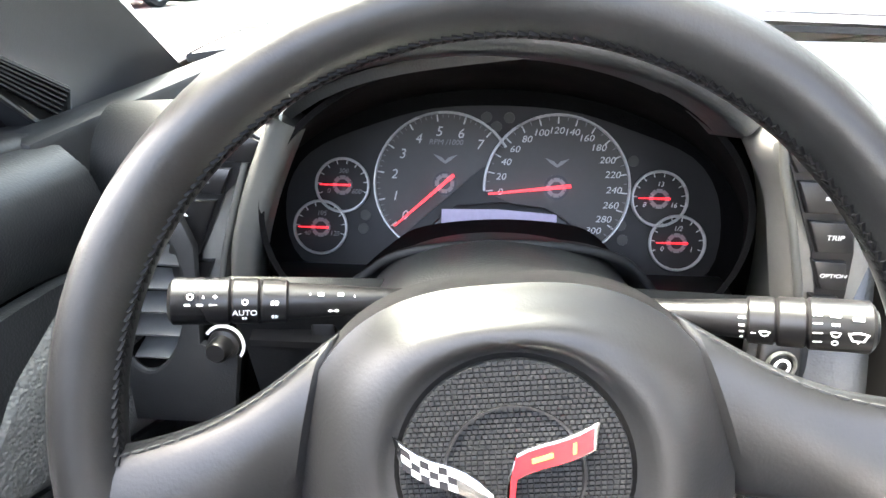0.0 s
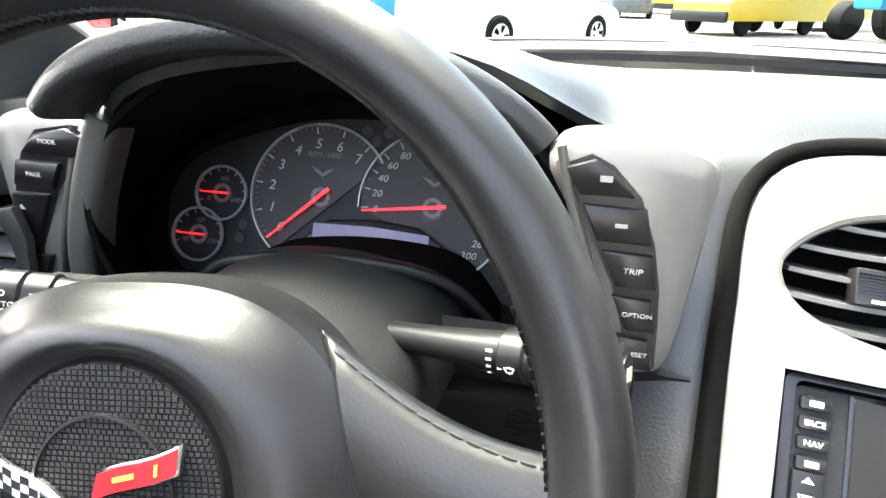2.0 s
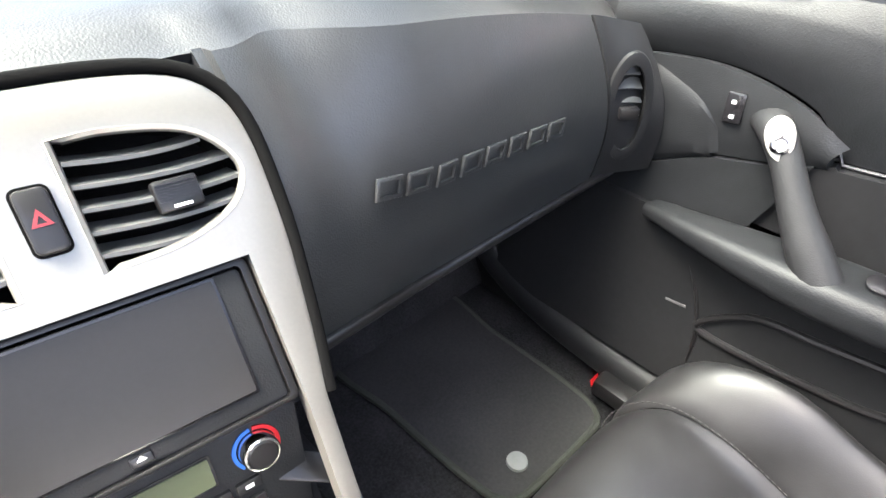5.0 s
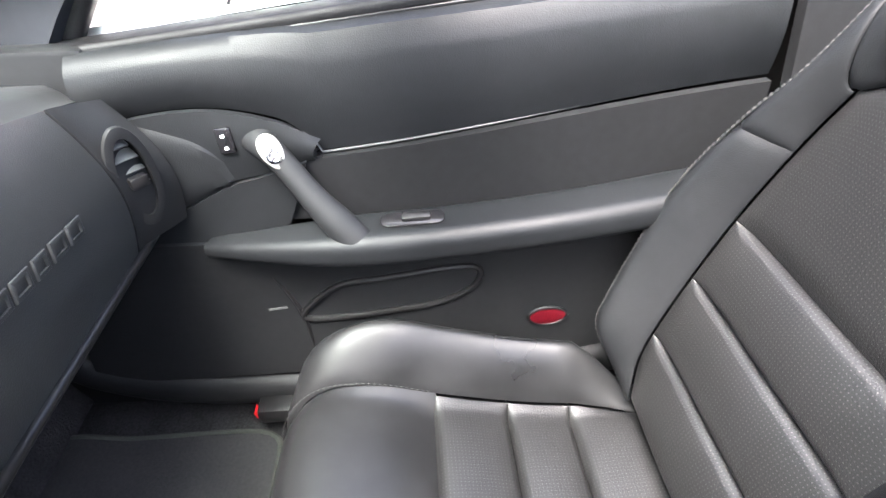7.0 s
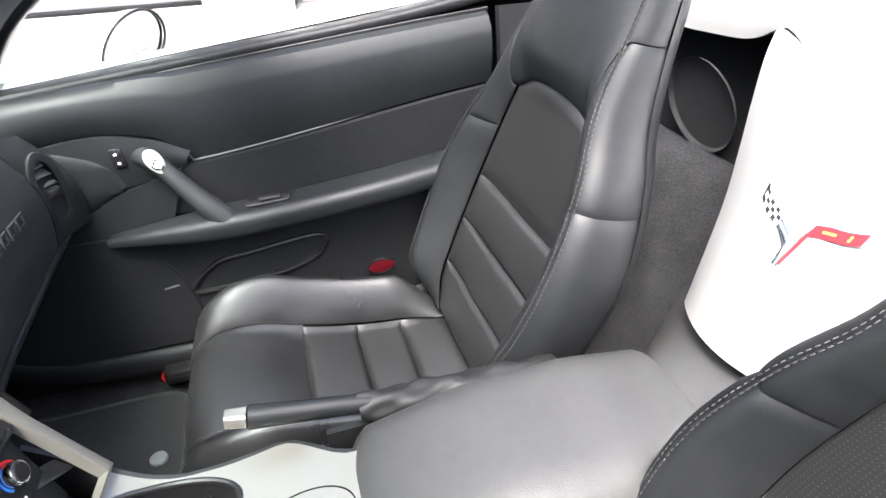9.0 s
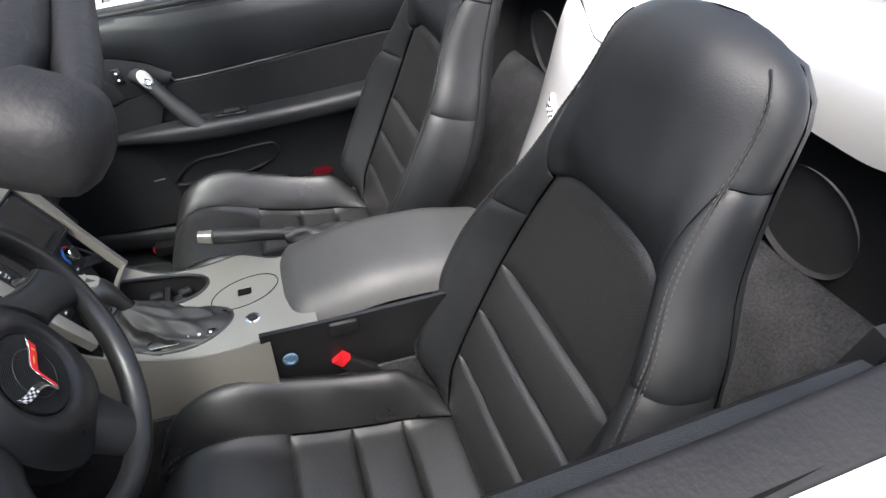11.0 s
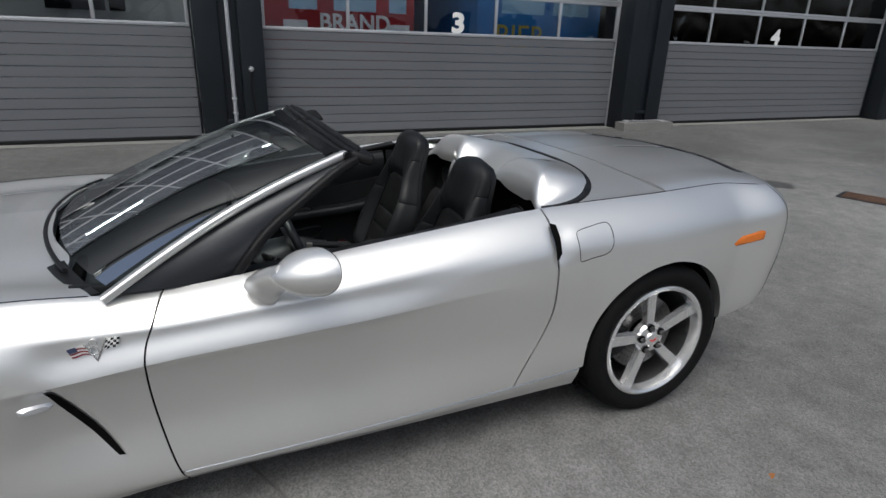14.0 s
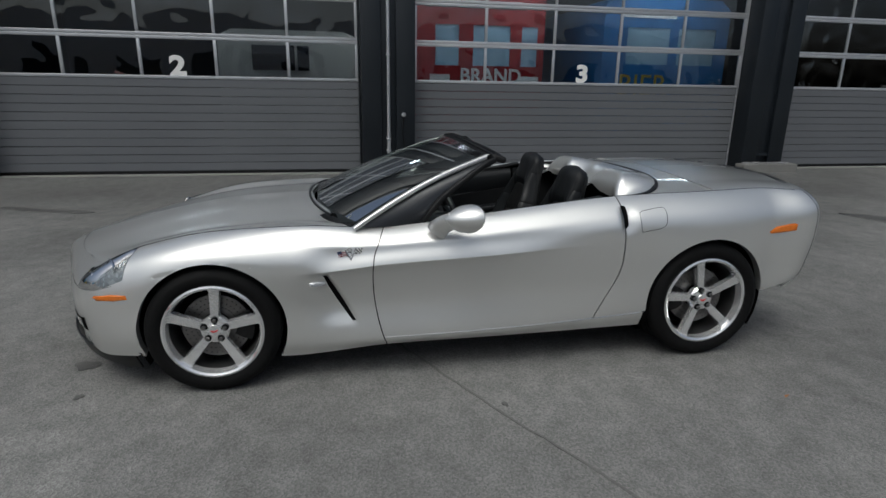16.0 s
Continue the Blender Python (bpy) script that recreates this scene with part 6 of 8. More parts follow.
# ---- steering wheel ----
TH = radians(WHEEL_TILT)
wn, wu = Vector((0, -math.cos(TH), math.sin(TH))), Vector((0, math.sin(TH), math.cos(TH)))
wheel_m = axes(WHEEL_C, (1, 0, 0), wu, wn) @ pose(0, 0, 0, 0, 0, 6)
steer = holder("steering_wheel", "", "")
steer.parent = car
steer["label"] = "black leather steering wheel with a winged emblem"
RR = 0.169
WP = lambda a, r, w=0.0: wheel_m @ Vector((r * math.cos(a) - 0.004, r * math.sin(a) + 0.011, w))
part("rim", sweep([WP(a, RR, 0.014) for a in lin(0, 2 * math.pi * 95 / 96, 96)], [(0.0138 * math.cos(q), 0.0160 * math.sin(q)) for q in lin(0, 2 * math.pi * 17 / 18, 18)], up=wn, closed=True), LEATHER_WORN, steer, "worn black leather rim with inner stitching")
st = bmesh.new()
for k in range(150):
    a = radians(-20 + 220 * k / 149)
    for s_ in (-1, 1):
        join(st, box((-0.0026, -0.0007, -0.0006), (0.0026, 0.0007, 0.0009), m=axes(WP(a, RR - 0.0138, 0.0165 + 0.001 * s_), (WP(a + 0.01, RR) - WP(a, RR)) + wn * 0.0011 * s_, wn) @ pose(0, 0, 0)))
part("rim_stitching", st, SEAL, steer)


def cover_edge(a):
    c, s_ = math.cos(a), math.sin(a)
    x = 0.094 * abs(c) ** 0.72 * (1 if c > 0 else -1)
    return (x * (1 - 0.10 * max(0, s_)), (0.074 if s_ > 0 else 0.112) * abs(s_) ** 0.80 * (1 if s_ > 0 else -1))


def pad(u, v):
    """The airbag cover: a broad dome round the disc."""
    a = 2 * math.pi * u
    ex, ey = cover_edge(a)
    x, y = 0.0472 * math.cos(a), 0.0472 * math.sin(a)
    return wheel_m @ Vector((x + (ex - x) * v, y + (ey - y) * v, 0.0175 + 0.0045 * step(0, 0.20, v) - 0.019 * step(0.15, 1.0, v) ** 1.6 - 0.020 * step(0.92, 1.0, v)))


part("airbag_cover", sheet(pad, lin(0, 1 - 1 / 80, 80), [0, .04, .08, .13, .18, .24, .32, .4, .5, .6, .7, .8, .88, .92, .95, .98, 1.0], closed_u=True), LEATHER_WORN, steer, "smooth black airbag cover")
for sgn in (-1, 1):
    def spoke(u, v):
        # from the cover's flank out and down to the rim
        x = 0.080 + 0.084 * u + 0.010 * math.cos(2 * math.pi * v) * (-1) * (1 - u)
        yc = 0.014 - 0.046 * u ** 1.2
        half = 0.040 - 0.012 * math.sin(u * math.pi) + 0.008 * u
        a = 2 * math.pi * v
        return wheel_m @ Vector((sgn * x, yc + half * math.cos(a), -0.006 + 0.018 * u + 0.015 * math.sin(a) * min(1, u / 0.08) ** 0.5))
    b = sheet(spoke, [0, .01, .025, .05, .08] + lin(0.14, 1, 14), lin(0, 1 - 1 / 28, 28), closed_v=True)
    part("spoke", b, LEATHER_WORN, steer, "leather-covered spoke with stitched edge")
    part("spoke_stitching", stitches([Vector(spoke(u, 0.055)) + wn * 0.0006 for u in lin(0.10, 0.97, 40)], size=0.0008, every=0.0062), THREAD, steer)
part("lower_spoke", sheet(lambda u, v: wheel_m @ Vector(((0.045 - 0.015 * u) * math.cos(2 * math.pi * v), -0.085 - 0.078 * u, -0.006 + 0.016 * u + 0.014 * math.sin(2 * math.pi * v))), lin(0, 1, 10), lin(0, 19 / 20, 20), closed_v=True), LEATHER_WORN, steer)
WM = lambda u, v, w=0.0: wheel_m @ pose(u, v, w)
part("disc_groove", lathe([(0.0455, -0.003), (0.0455, 0.0012), (0.0474, 0.0012), (0.0478, -0.003)], 56, m=WM(0, 0.0, 0.0165)), BLACK_GAP, steer)
rb_ = lathe([(0, 0.0195), (0.0450, 0.0195), (0.0458, 0.0160)], 56, m=wheel_m)
for k in range(44):
    yy = -0.0440 + 0.0880 * k / 43
    hw = math.sqrt(max(1e-5, 0.0448 ** 2 - yy ** 2))
    n_ = max(2, int(hw / 0.00115))
    for q in range(n_):
        x0, x1 = -hw + 2 * hw * q / n_ + 0.00025, -hw + 2 * hw * (q + 1) / n_ - 0.00025
        c4 = [rb_.verts.new(wheel_m @ Vector((x, y, 0.0203))) for x, y in ((x0, yy - 0.0007), (x1, yy - 0.0007), (x1, yy + 0.0007), (x0, yy + 0.0007))]
        d4 = [rb_.verts.new(wheel_m @ Vector((x, y, 0.0193))) for x, y in ((x0 - 0.0002, yy - 0.0010), (x1 + 0.0002, yy - 0.0010), (x1 + 0.0002, yy + 0.0010), (x0 - 0.0002, yy + 0.0010))]
        rb_.faces.new(c4)
        for i4 in range(4):
            rb_.faces.new((d4[i4], d4[(i4 + 1) % 4], c4[(i4 + 1) % 4], c4[i4]))
dk = part("ribbed_disc", rb_, PLASTIC, steer, "finely chequered round disc")
dk["kind"] = "stuff"
part("disc_ring", lathe([(0.0262, 0.0195), (0.0266, 0.0212), (0.0276, 0.0212), (0.0280, 0.0195)], 48, m=wheel_m), SMOOTH_BLACK, steer)


def crossed_flags(m_, size, parent, gap=0.0):
    """Two flags crossed in a vee: a chequered one and a red one, in bright rims. size: half the width."""
    s = size
    for sgn in (-1, 1):
        F = lambda a, b_: (sgn * s * (0.10 + 0.90 * a), s * ((-0.52 + 0.58 * a + 0.27 * b_ + 0.05 * math.sin(a * 6.0)) if sgn < 0 else (-0.20 + 0.32 * a + 0.27 * b_ + 0.02 * math.sin(a * 6.3))))
        rim = [F(a, 0) for a in lin(0, 1, 8)] + [F(a, 1) for a in lin(1.06, 0.12, 8)] + [(sgn * s * (0.10 if sgn > 0 else 0.06), s * (-0.12 if sgn > 0 else -0.30)), (sgn * s * -0.02, s * -0.85), (sgn * s * 0.08, s * -0.85)]
        if sgn < 0:
            rim = rim[::-1]
        part("flag_rim", slab(rim, s * 0.05, edge=s * 0.012, m=m_), CHROME, parent)
        if sgn < 0:
            body = [F(a, 0.07) for a in lin(0.36, 0.97, 8)] + [F(a, 0.93) for a in lin(0.97, 0.36, 8)]
            part("white_flag", slab(body[::-1], s * 0.012, m=m_ @ pose(0, 0, s * 0.050)), WHITE_INK, parent)
            ck = bmesh.new()
            n = 6
            for i in range(n):
                for j in range(3):
                    if (i + j) % 2:
                        a0, a1 = 0.36 + 0.61 * i / n, 0.36 + 0.61 * (i + 1) / n
                        b0, b1 = 0.07 + 0.86 * j / 3, 0.07 + 0.86 * (j + 1) / 3
                        slab([F(a0, b0), F(a0, b1), F(a1, b1), F(a1, b0)], s * 0.010, m=m_ @ pose(0, 0, s * 0.060), bm=ck)
            part("chequer_pattern", ck, BLACK_INK, parent)
        else:
            body = [F(a, 0.09) for a in lin(0.10, 0.97, 8)] + [F(a, 0.91) for a in lin(1.0, 0.10, 8)] + [(s * 0.13, s * -0.14), (s * 0.03, s * -0.80), (s * 0.07, s * -0.80)]
            part("red_flag", slab(body, s * 0.012, m=m_ @ pose(0, 0, s * 0.050)), RED_INK, parent)
            part("gold_mark", slab([F(0.28, 0.42), F(0.52, 0.42), F(0.52, 0.60), F(0.28, 0.60)], s * 0.008, m=m_ @ pose(0, 0, s * 0.062)), YELLOW_INK, parent)
            part("gold_mark", slab([F(0.74, 0.30), F(0.78, 0.30), F(0.79, 0.70), F(0.75, 0.70)], s * 0.008, m=m_ @ pose(0, 0, s * 0.062)), YELLOW_INK, parent)


crossed_flags(WM(-0.0065, 0.0045, 0.0212), 0.0375, steer)

# steering column
part("column_shroud", sheet(lambda u, v: (CX + (0.094 - 0.020 * v) * math.cos(u), -1.285 + 0.195 * (1 - v) - 0.0 * u, 0.690 + 0.018 * v + (0.064 + 0.014 * v) * math.sin(u) ** 0.7 if math.sin(u) > 0 else 0.690 + 0.018 * v), lin(0.02, math.pi - 0.02, 26), lin(0, 1, 8), thick=-0.004), VINYL, steer, "dark column shroud")


def stalk(a, b_, side):
    s = holder("column_stalk", "", "")
    s.parent = car
    s["label"] = "black column stalk with white symbols and a twist end"
    a, b_ = Vector(a), Vector(b_)
    d = (b_ - a).normalized()
    L_ = (b_ - a).length
    upv = Vector((0, -0.5, 0.86))
    m_ = axes(a, d.cross(upv), upv - d * upv.dot(d), d)
    if m_.to_3x3().determinant() < 0:
        m_ = axes(a, upv.cross(d), upv - d * upv.dot(d), d)
    part("stem", lathe([(0.0075, 0), (0.0085, L_ * 0.25), (0.0110, L_ * 0.55)], 20, m=m_), SMOOTH_BLACK, s)
    part("collar", lathe([(0.0112, L_ * 0.55), (0.0128, L_ * 0.56), (0.0128, L_ * 0.65), (0.0116, L_ * 0.66)], 28, m=m_), SMOOTH_BLACK, s)
    part("twist_ring", lathe([(0.0116, L_ * 0.66), (0.0132, L_ * 0.67), (0.0132, L_ * 0.76), (0.0120, L_ * 0.77)], 28, m=m_), SMOOTH_BLACK, s)
    part("end_cap", lathe([(0.0120, L_ * 0.77), (0.0136, L_ * 0.78), (0.0134, L_ * 0.985), (0.0110, L_), (0, L_)], 28, m=m_), SMOOTH_BLACK, s)
    out = upv - d * upv.dot(d)
    sidev = d.cross(out).normalized()
    out.normalize()
    view = (out * 0.25 + Vector((0, -1, 0.3)).normalized() * 0.97)
    view = (view - d * view.dot(d)).normalized()
    tangent = d if side > 0 else -d
    upt = view.cross(tangent)

    def sign(f, off, shape, k=1.0):
        """A printed symbol, at f of the stalk's length and off round it."""
        r = 0.0138 if f > 0.5 else 0.0090 + 0.004 * f
        ang = off / r
        nrm = (view * math.cos(ang) + upt * math.sin(ang)).normalized()
        mm = axes(a + d * (L_ * f) + nrm * r, tangent, nrm.cross(tangent))
        bm = bmesh.new()
        put = lambda P: slab([(x * k * 0.001, y * k * 0.001) for x, y in P], 0.0003, m=mm, bm=bm)
        if shape == "ring":
            o = ellipse(0.0017 * k, 0.0017 * k, 16)
            slab(o, 0.0003, m=mm, bm=bm, holes=[[(x * 0.62, y * 0.62) for x, y in o]])
        elif shape == "block":
            put([(-1.8, -0.7), (1.8, -0.7), (1.8, 0.7), (-1.8, 0.7)])
        elif shape == "dash":
            put([(-2.2, -0.3), (2.2, -0.1), (2.2, 0.5), (-2.2, 0.3)])
        elif shape == "wedge":
            put([(-2.2, -0.7), (2.4, 0.0), (-2.2, 0.7)])
        elif shape == "up":
            put([(-0.8, -1.0), (0.8, -1.0), (0.0, 1.0)])
        elif shape == "plus":
            put([(-1.2, -0.25), (1.2, -0.25), (1.2, 0.25), (-1.2, 0.25)]); put([(-0.25, 0.3), (0.25, 0.3), (0.25, 1.2), (-0.25, 1.2)]); put([(-0.25, -1.2), (0.25, -1.2), (0.25, -0.3), (-0.25, -0.3)])
        elif shape == "lamp":
            put([(-0.2, -1.5)] + [(0.2 + 1.7 * math.cos(q), 1.5 * math.sin(q)) for q in lin(-math.pi / 2, math.pi / 2, 9)] + [(-0.2, 1.5)])
            for y in (-1.0, 0.0, 1.0):
                put([(-2.6, y - 0.22), (-0.7, y - 0.22), (-0.7, y + 0.22), (-2.6, y + 0.22)])
        elif shape == "wiper":
            P = [(-1.6, -1.4), (1.6, -1.4), (2.8, 1.2), (0.0, 1.9), (-2.8, 1.2)]
            slab([(x * k * 0.001, y * k * 0.001) for x, y in P], 0.0003, m=mm, bm=bm, holes=[[(x * k * 0.00076, y * k * 0.0007) for x, y in P]])
            put([(-0.2, -2.0), (0.2, -2.0), (0.2, -1.5), (-0.2, -1.5)])
        elif shape == "arrows":
            put([(-3.6, 0), (-1.8, -1.5), (-1.8, -0.6), (-0.3, -0.6), (-0.3, 0.6), (-1.8, 0.6), (-1.8, 1.5)])
            put([(3.6, 0), (1.8, 1.5), (1.8, 0.6), (0.3, 0.6), (0.3, -0.6), (1.8, -0.6), (1.8, -1.5)])
        part("symbol", bm, WHITE_INK, s)
    if side < 0:
        signs = ((0.915, 0.0040, "ring", 1.1), (0.868, 0.0040, "up", 0.9), (0.825, 0.0040, "plus", 1.0), (0.925, -0.0005, "block", 0.85), (0.880, -0.0005, "block", 0.85), (0.832, -0.0005, "wedge", 0.9),
                 (0.715, 0.0010, "ring", 1.0), (0.715, -0.0090, "lamp", 0.6), (0.60, 0.0005, "lamp", 0.95), (0.60, -0.0080, "lamp", 0.8), (0.42, 0.0050, "lamp", 0.8), (0.34, 0.0050, "lamp", 0.8), (0.465, 0.0055, "up", 0.7), (0.285, 0.0040, "up", 0.7), (0.37, -0.0050, "arrows", 0.9))
    else:
        signs = ((0.53, 0.0025, "block", 0.9), (0.53, -0.0015, "block", 0.75), (0.53, -0.0050, "block", 0.6), (0.53, -0.0085, "block", 0.45), (0.575, -0.0055, "wedge", 0.5), (0.615, -0.0055, "wiper", 0.95),
                 (0.80, 0.0060, "dash", 0.9), (0.80, 0.0020, "dash", 0.9), (0.80, -0.0030, "dash", 0.9), (0.80, -0.0080, "dash", 0.9), (0.86, 0.0062, "block", 1.2), (0.86, 0.0018, "block", 0.9), (0.86, -0.0032, "wiper", 0.85), (0.86, -0.0080, "ring", 0.9),
                 (0.935, 0.0050, "block", 1.3), (0.935, -0.0040, "wiper", 1.6))
    for f, off, shape, k in signs:
        sign(f, off, shape, k)
    if side < 0:
        text("AUTO", 0.0048, axes(a + d * (L_ * 0.715) + (view * 0.92 - upt * 0.38).normalized() * 0.0139, tangent, upt * 0.92 + view * 0.38), WHITE_INK, s, name="symbol", thick=0.0001)
    else:
        em = axes(b_ + d * 0.0004, upt.cross(d), upt)
        part("end_button", lathe([(0.0085, 0), (0.0085, 0.0015), (0, 0.0018)], 24, m=axes(b_, upt.cross(d), upt, d)), PLASTIC, s)
        part("symbol", bar(0.008, 0.006, axes(b_ + d * 0.0019, upt.cross(d), upt, d)), M("cream_ink", (0.6, 0.55, 0.4), 0.6), s)
    return s


stalk((-0.425, -1.165, 0.745), (-0.560, -1.205, 0.764), -1)
stalk((-0.305, -1.175, 0.750), (-0.191, -1.219, 0.774), 1)


# ---- centre console ----
console = holder("centre_console", "", "")
console.parent = car
console["label"] = "satin silver console with cup holder and gear lever"
CZ = [(-1.21, 0.590), (-1.26, 0.548), (-1.32, 0.520), (-1.40, 0.514), (-1.48, 0.528), (-1.56, 0.545), (-1.62, 0.55)]


def con_z(y):
    return hermite([-p[0] for p in CZ], [(p[1], 0, 0) for p in CZ], -y)[0]


def con_w(y, side):
    """Half width of the console's top at y."""
    if side < 0:
        return 0.135 + 0.030 * step(-1.30, -1.50, y)
    return 0.112 - 0.030 * step(-1.22, -1.36, y) - 0.055 * step(-1.47, -1.56, y)


CUP, BOOT = (0.032, -1.345), (-0.083, -1.372)


def top_plate():
    """The silver top with the cup-holder and gear-lever openings left out."""
    L, R = [], []
    for y in lin(-1.272, -1.60, 26):
        L.append((-con_w(y, -1), y))
        R.append((con_w(y, 1), y))
    o = L + R[::-1]
    e1 = [(CUP[0] + 0.043 * math.cos(a) + 0.10 * (0.0) , CUP[1] + 0.078 * math.sin(a)) for a in lin(0, 2 * math.pi * 39 / 40, 40)]
    e2 = [(BOOT[0] + 0.047 * math.cos(a), BOOT[1] + 0.092 * math.sin(a)) for a in lin(0, 2 * math.pi * 39 / 40, 40)]
    b = slab(o, 0.004, holes=[e1, e2])
    bmesh.ops.triangulate(b, faces=list(b.faces))
    bmesh.ops.subdivide_edges(b, edges=[e for e in b.edges if e.calc_length() > 0.03], cuts=2)
    for v in b.verts:
        edge = max(0, (abs(v.co.x + 0.02) - 0.09) / 0.06)
        v.co.z += con_z(v.co.y) - 0.006 * edge * edge
    return b, e1, e2


b, e1, e2 = top_plate()
bmesh.ops.recalc_face_normals(b, faces=list(b.faces))
part("top_plate", b, TRIM, console, "satin silver console top")
part("side_left", sheet(lambda y, v: (-con_w(y, -1) - 0.012 * math.sin(v * 1.6) - 0.010 * v, y, con_z(y) + 0.002 - (con_z(y) - 0.40) * v), lin(-1.205, -1.52, 20), lin(0, 1, 8), thick=0.006), TRIM, console)
part("side_right", sheet(lambda y, v: (con_w(y, 1) + 0.010 * math.sin(v * 1.6) + 0.03 * v, y, con_z(y) + 0.002 - (con_z(y) - 0.25) * v), lin(-1.205, -1.62, 20), lin(0, 1, 8), thick=-0.006), PLASTIC, console)
part("skirt_left", sheet(lambda y, v: (-0.172 - 0.02 * v, y, 0.415 - 0.25 * v), lin(-0.95, -2.0, 16), lin(0, 1, 4), thick=0.006), CARPET, console)
part("bin_left", sheet(lambda y, v: (-0.165 + 0.006 * v, y, 0.548 + 0.006 * step(-1.6, -1.9, y) - 0.15 * v), lin(-1.505, -1.98, 20), lin(0, 1, 6), thick=0.008), SMOOTH_BLACK, console)
part("bin_right", sheet(lambda y, v: (0.082 + 0.03 * v, y, 0.525 - 0.28 * v), lin(-1.53, -1.98, 20), lin(0, 1, 6), thick=-0.008), PLASTIC, console)
part("power_outlet", lathe([(0.0125, 0), (0.0125, 0.004), (0.009, 0.005), (0.008, 0.002), (0, 0.002)], 24, m=axes((-0.176, -1.545, 0.487), (0, -1, 0), (0, 0, 1), (-1, 0, 0))), M("outlet_blue", (0.10, 0.16, 0.24), 0.4, 0.2), console)
part("lid_latch", box((-0.180, -1.665, 0.515), (-0.158, -1.615, 0.543), 0.006), SMOOTH_BLACK, console)


def lid(u, v):
    y = -1.525 - 0.435 * v
    w0, w1 = -0.160 + 0.030 * step(0.75, 1, v) + 0.05 * (1 - step(0, 0.10, v)), 0.080 - 0.05 * (1 - step(0, 0.12, v))
    x = w0 + (w1 - w0) * u
    edge = abs(2 * u - 1)
    z = 0.562 + 0.035 * step(0, 0.5, v) - 0.020 * step(0.7, 1.0, v) - 0.045 * edge ** 5 - 0.030 * (1 - step(0, 0.14, v)) - 0.008 * step(0.96, 1, v)
    return (x, y, z)


part("lid", sheet(lid, lin(0, 1, 28), lin(0, 1, 34), thick=-0.012), LID, console, "padded black console lid, closed")
part("rear_cover", sheet(lambda u, v: (-0.03 + (2 * u - 1) * (0.125 + 0.085 * v ** 1.5), -1.940 - 0.16 * v - 0.03 * abs(2 * u - 1) * v, 0.552 + 0.040 * v * v - (0.11 - 0.06 * v) * abs(2 * u - 1) ** 4), lin(0, 1, 24), lin(0, 1, 12), thick=-0.012), LID, console)
# cup holder
cz = con_z(CUP[1])
part("cup_ring", sweep([(p[0], p[1], con_z(p[1]) + 0.003) for p in e1], ring_profile(0.004, 8), closed=True), SMOOTH_BLACK, console)
part("cup_well", sheet(lambda a, v: (CUP[0] + (0.043 - 0.006 * v) * math.cos(a), CUP[1] + (0.078 - 0.008 * v) * math.sin(a), con_z(CUP[1] + 0.078 * math.sin(a)) * (1 - v) + 0.44 * v), lin(0, 2 * math.pi * 39 / 40, 40), lin(0, 1, 6), closed_u=True), SMOOTH_BLACK, console)
part("cup_floor", box((CUP[0] - 0.04, CUP[1] - 0.075, 0.436), (CUP[0] + 0.04, CUP[1] + 0.075, 0.442), 0.002), BLACK_GAP, console)
for k, (dx, dy, rz) in enumerate(((0.02, -0.03, 20), (-0.015, 0.005, -30), (0.02, 0.02, 10), (-0.02, -0.045, 60))):
    part("cup_finger", box((-0.010, -0.012, 0), (0.010, 0.012, 0.010), 0.004, m=pose(CUP[0] + dx, CUP[1] + dy, 0.488, 0, 15, rz)), PLASTIC, console)
part("cup_divider", box((CUP[0] - 0.036, CUP[1] - 0.005, 0.46), (CUP[0] + 0.036, CUP[1] + 0.005, 0.500), 0.003), SMOOTH_BLACK, console)
# gear lever
rnd = random.Random(9)
part("boot_ring", sweep([(p[0], p[1], con_z(p[1]) + 0.003) for p in e2], ring_profile(0.0035, 8), closed=True), SMOOTH_BLACK, console)


def boot(a, v):
    r = (1 - v) ** 0.75
    cx, cy = BOOT[0] + 0.022 * v, BOOT[1] + 0.062 * v
    f = 1 + 0.12 * math.sin(5 * a + 6 * v) * math.sin(v * math.pi) + 0.08 * math.sin(9 * a - 8 * v) * math.sin(v * math.pi)
    x = cx + (0.045 * r + 0.011) * math.cos(a) * f
    y = cy + (0.088 * r + 0.011) * math.sin(a) * f
    return (x, y, con_z(BOOT[1] + 0.085 * math.sin(a) * r) + 0.001 + 0.062 * v ** 1.4 + 0.004 * math.sin(7 * a + 9 * v) * math.sin(v * math.pi))


part("gear_boot", sheet(boot, lin(0, 2 * math.pi * 63 / 64, 64), lin(0, 1, 22), closed_u=True), BOOT_HIDE, console, "wrinkled black leather gear boot")
part("gear_quadrant", slab(rounded(0.016, 0.110, 0.007), 0.003, edge=0.001, m=pose(BOOT[0] - 0.030, BOOT[1] - 0.012, con_z(BOOT[1]) + 0.010, 3, -14, 4)), GLOSS_BLACK, console)
for k in range(6):
    part("gear_mark", bar(0.005, 0.005, pose(BOOT[0] - 0.030, BOOT[1] - 0.055 + 0.018 * k, con_z(BOOT[1]) + 0.0135, 3, -14, 4)), RED_INK if k == 5 else GREY_INK, console)
lev = curve([(-0.061, -1.312, 0.565), (-0.060, -1.300, 0.590), (-0.060, -1.283, 0.612), (-0.059, -1.262, 0.622)], 12)
part("gear_knob", sweep(lev, ring_profile(0.017, 16, 0.020), up=(1, 0, 0), size=lambda k: 0.62 + 0.55 * step(0.2, 0.8, k)), LEATHER_WORN, console, "leather and silver gear knob")
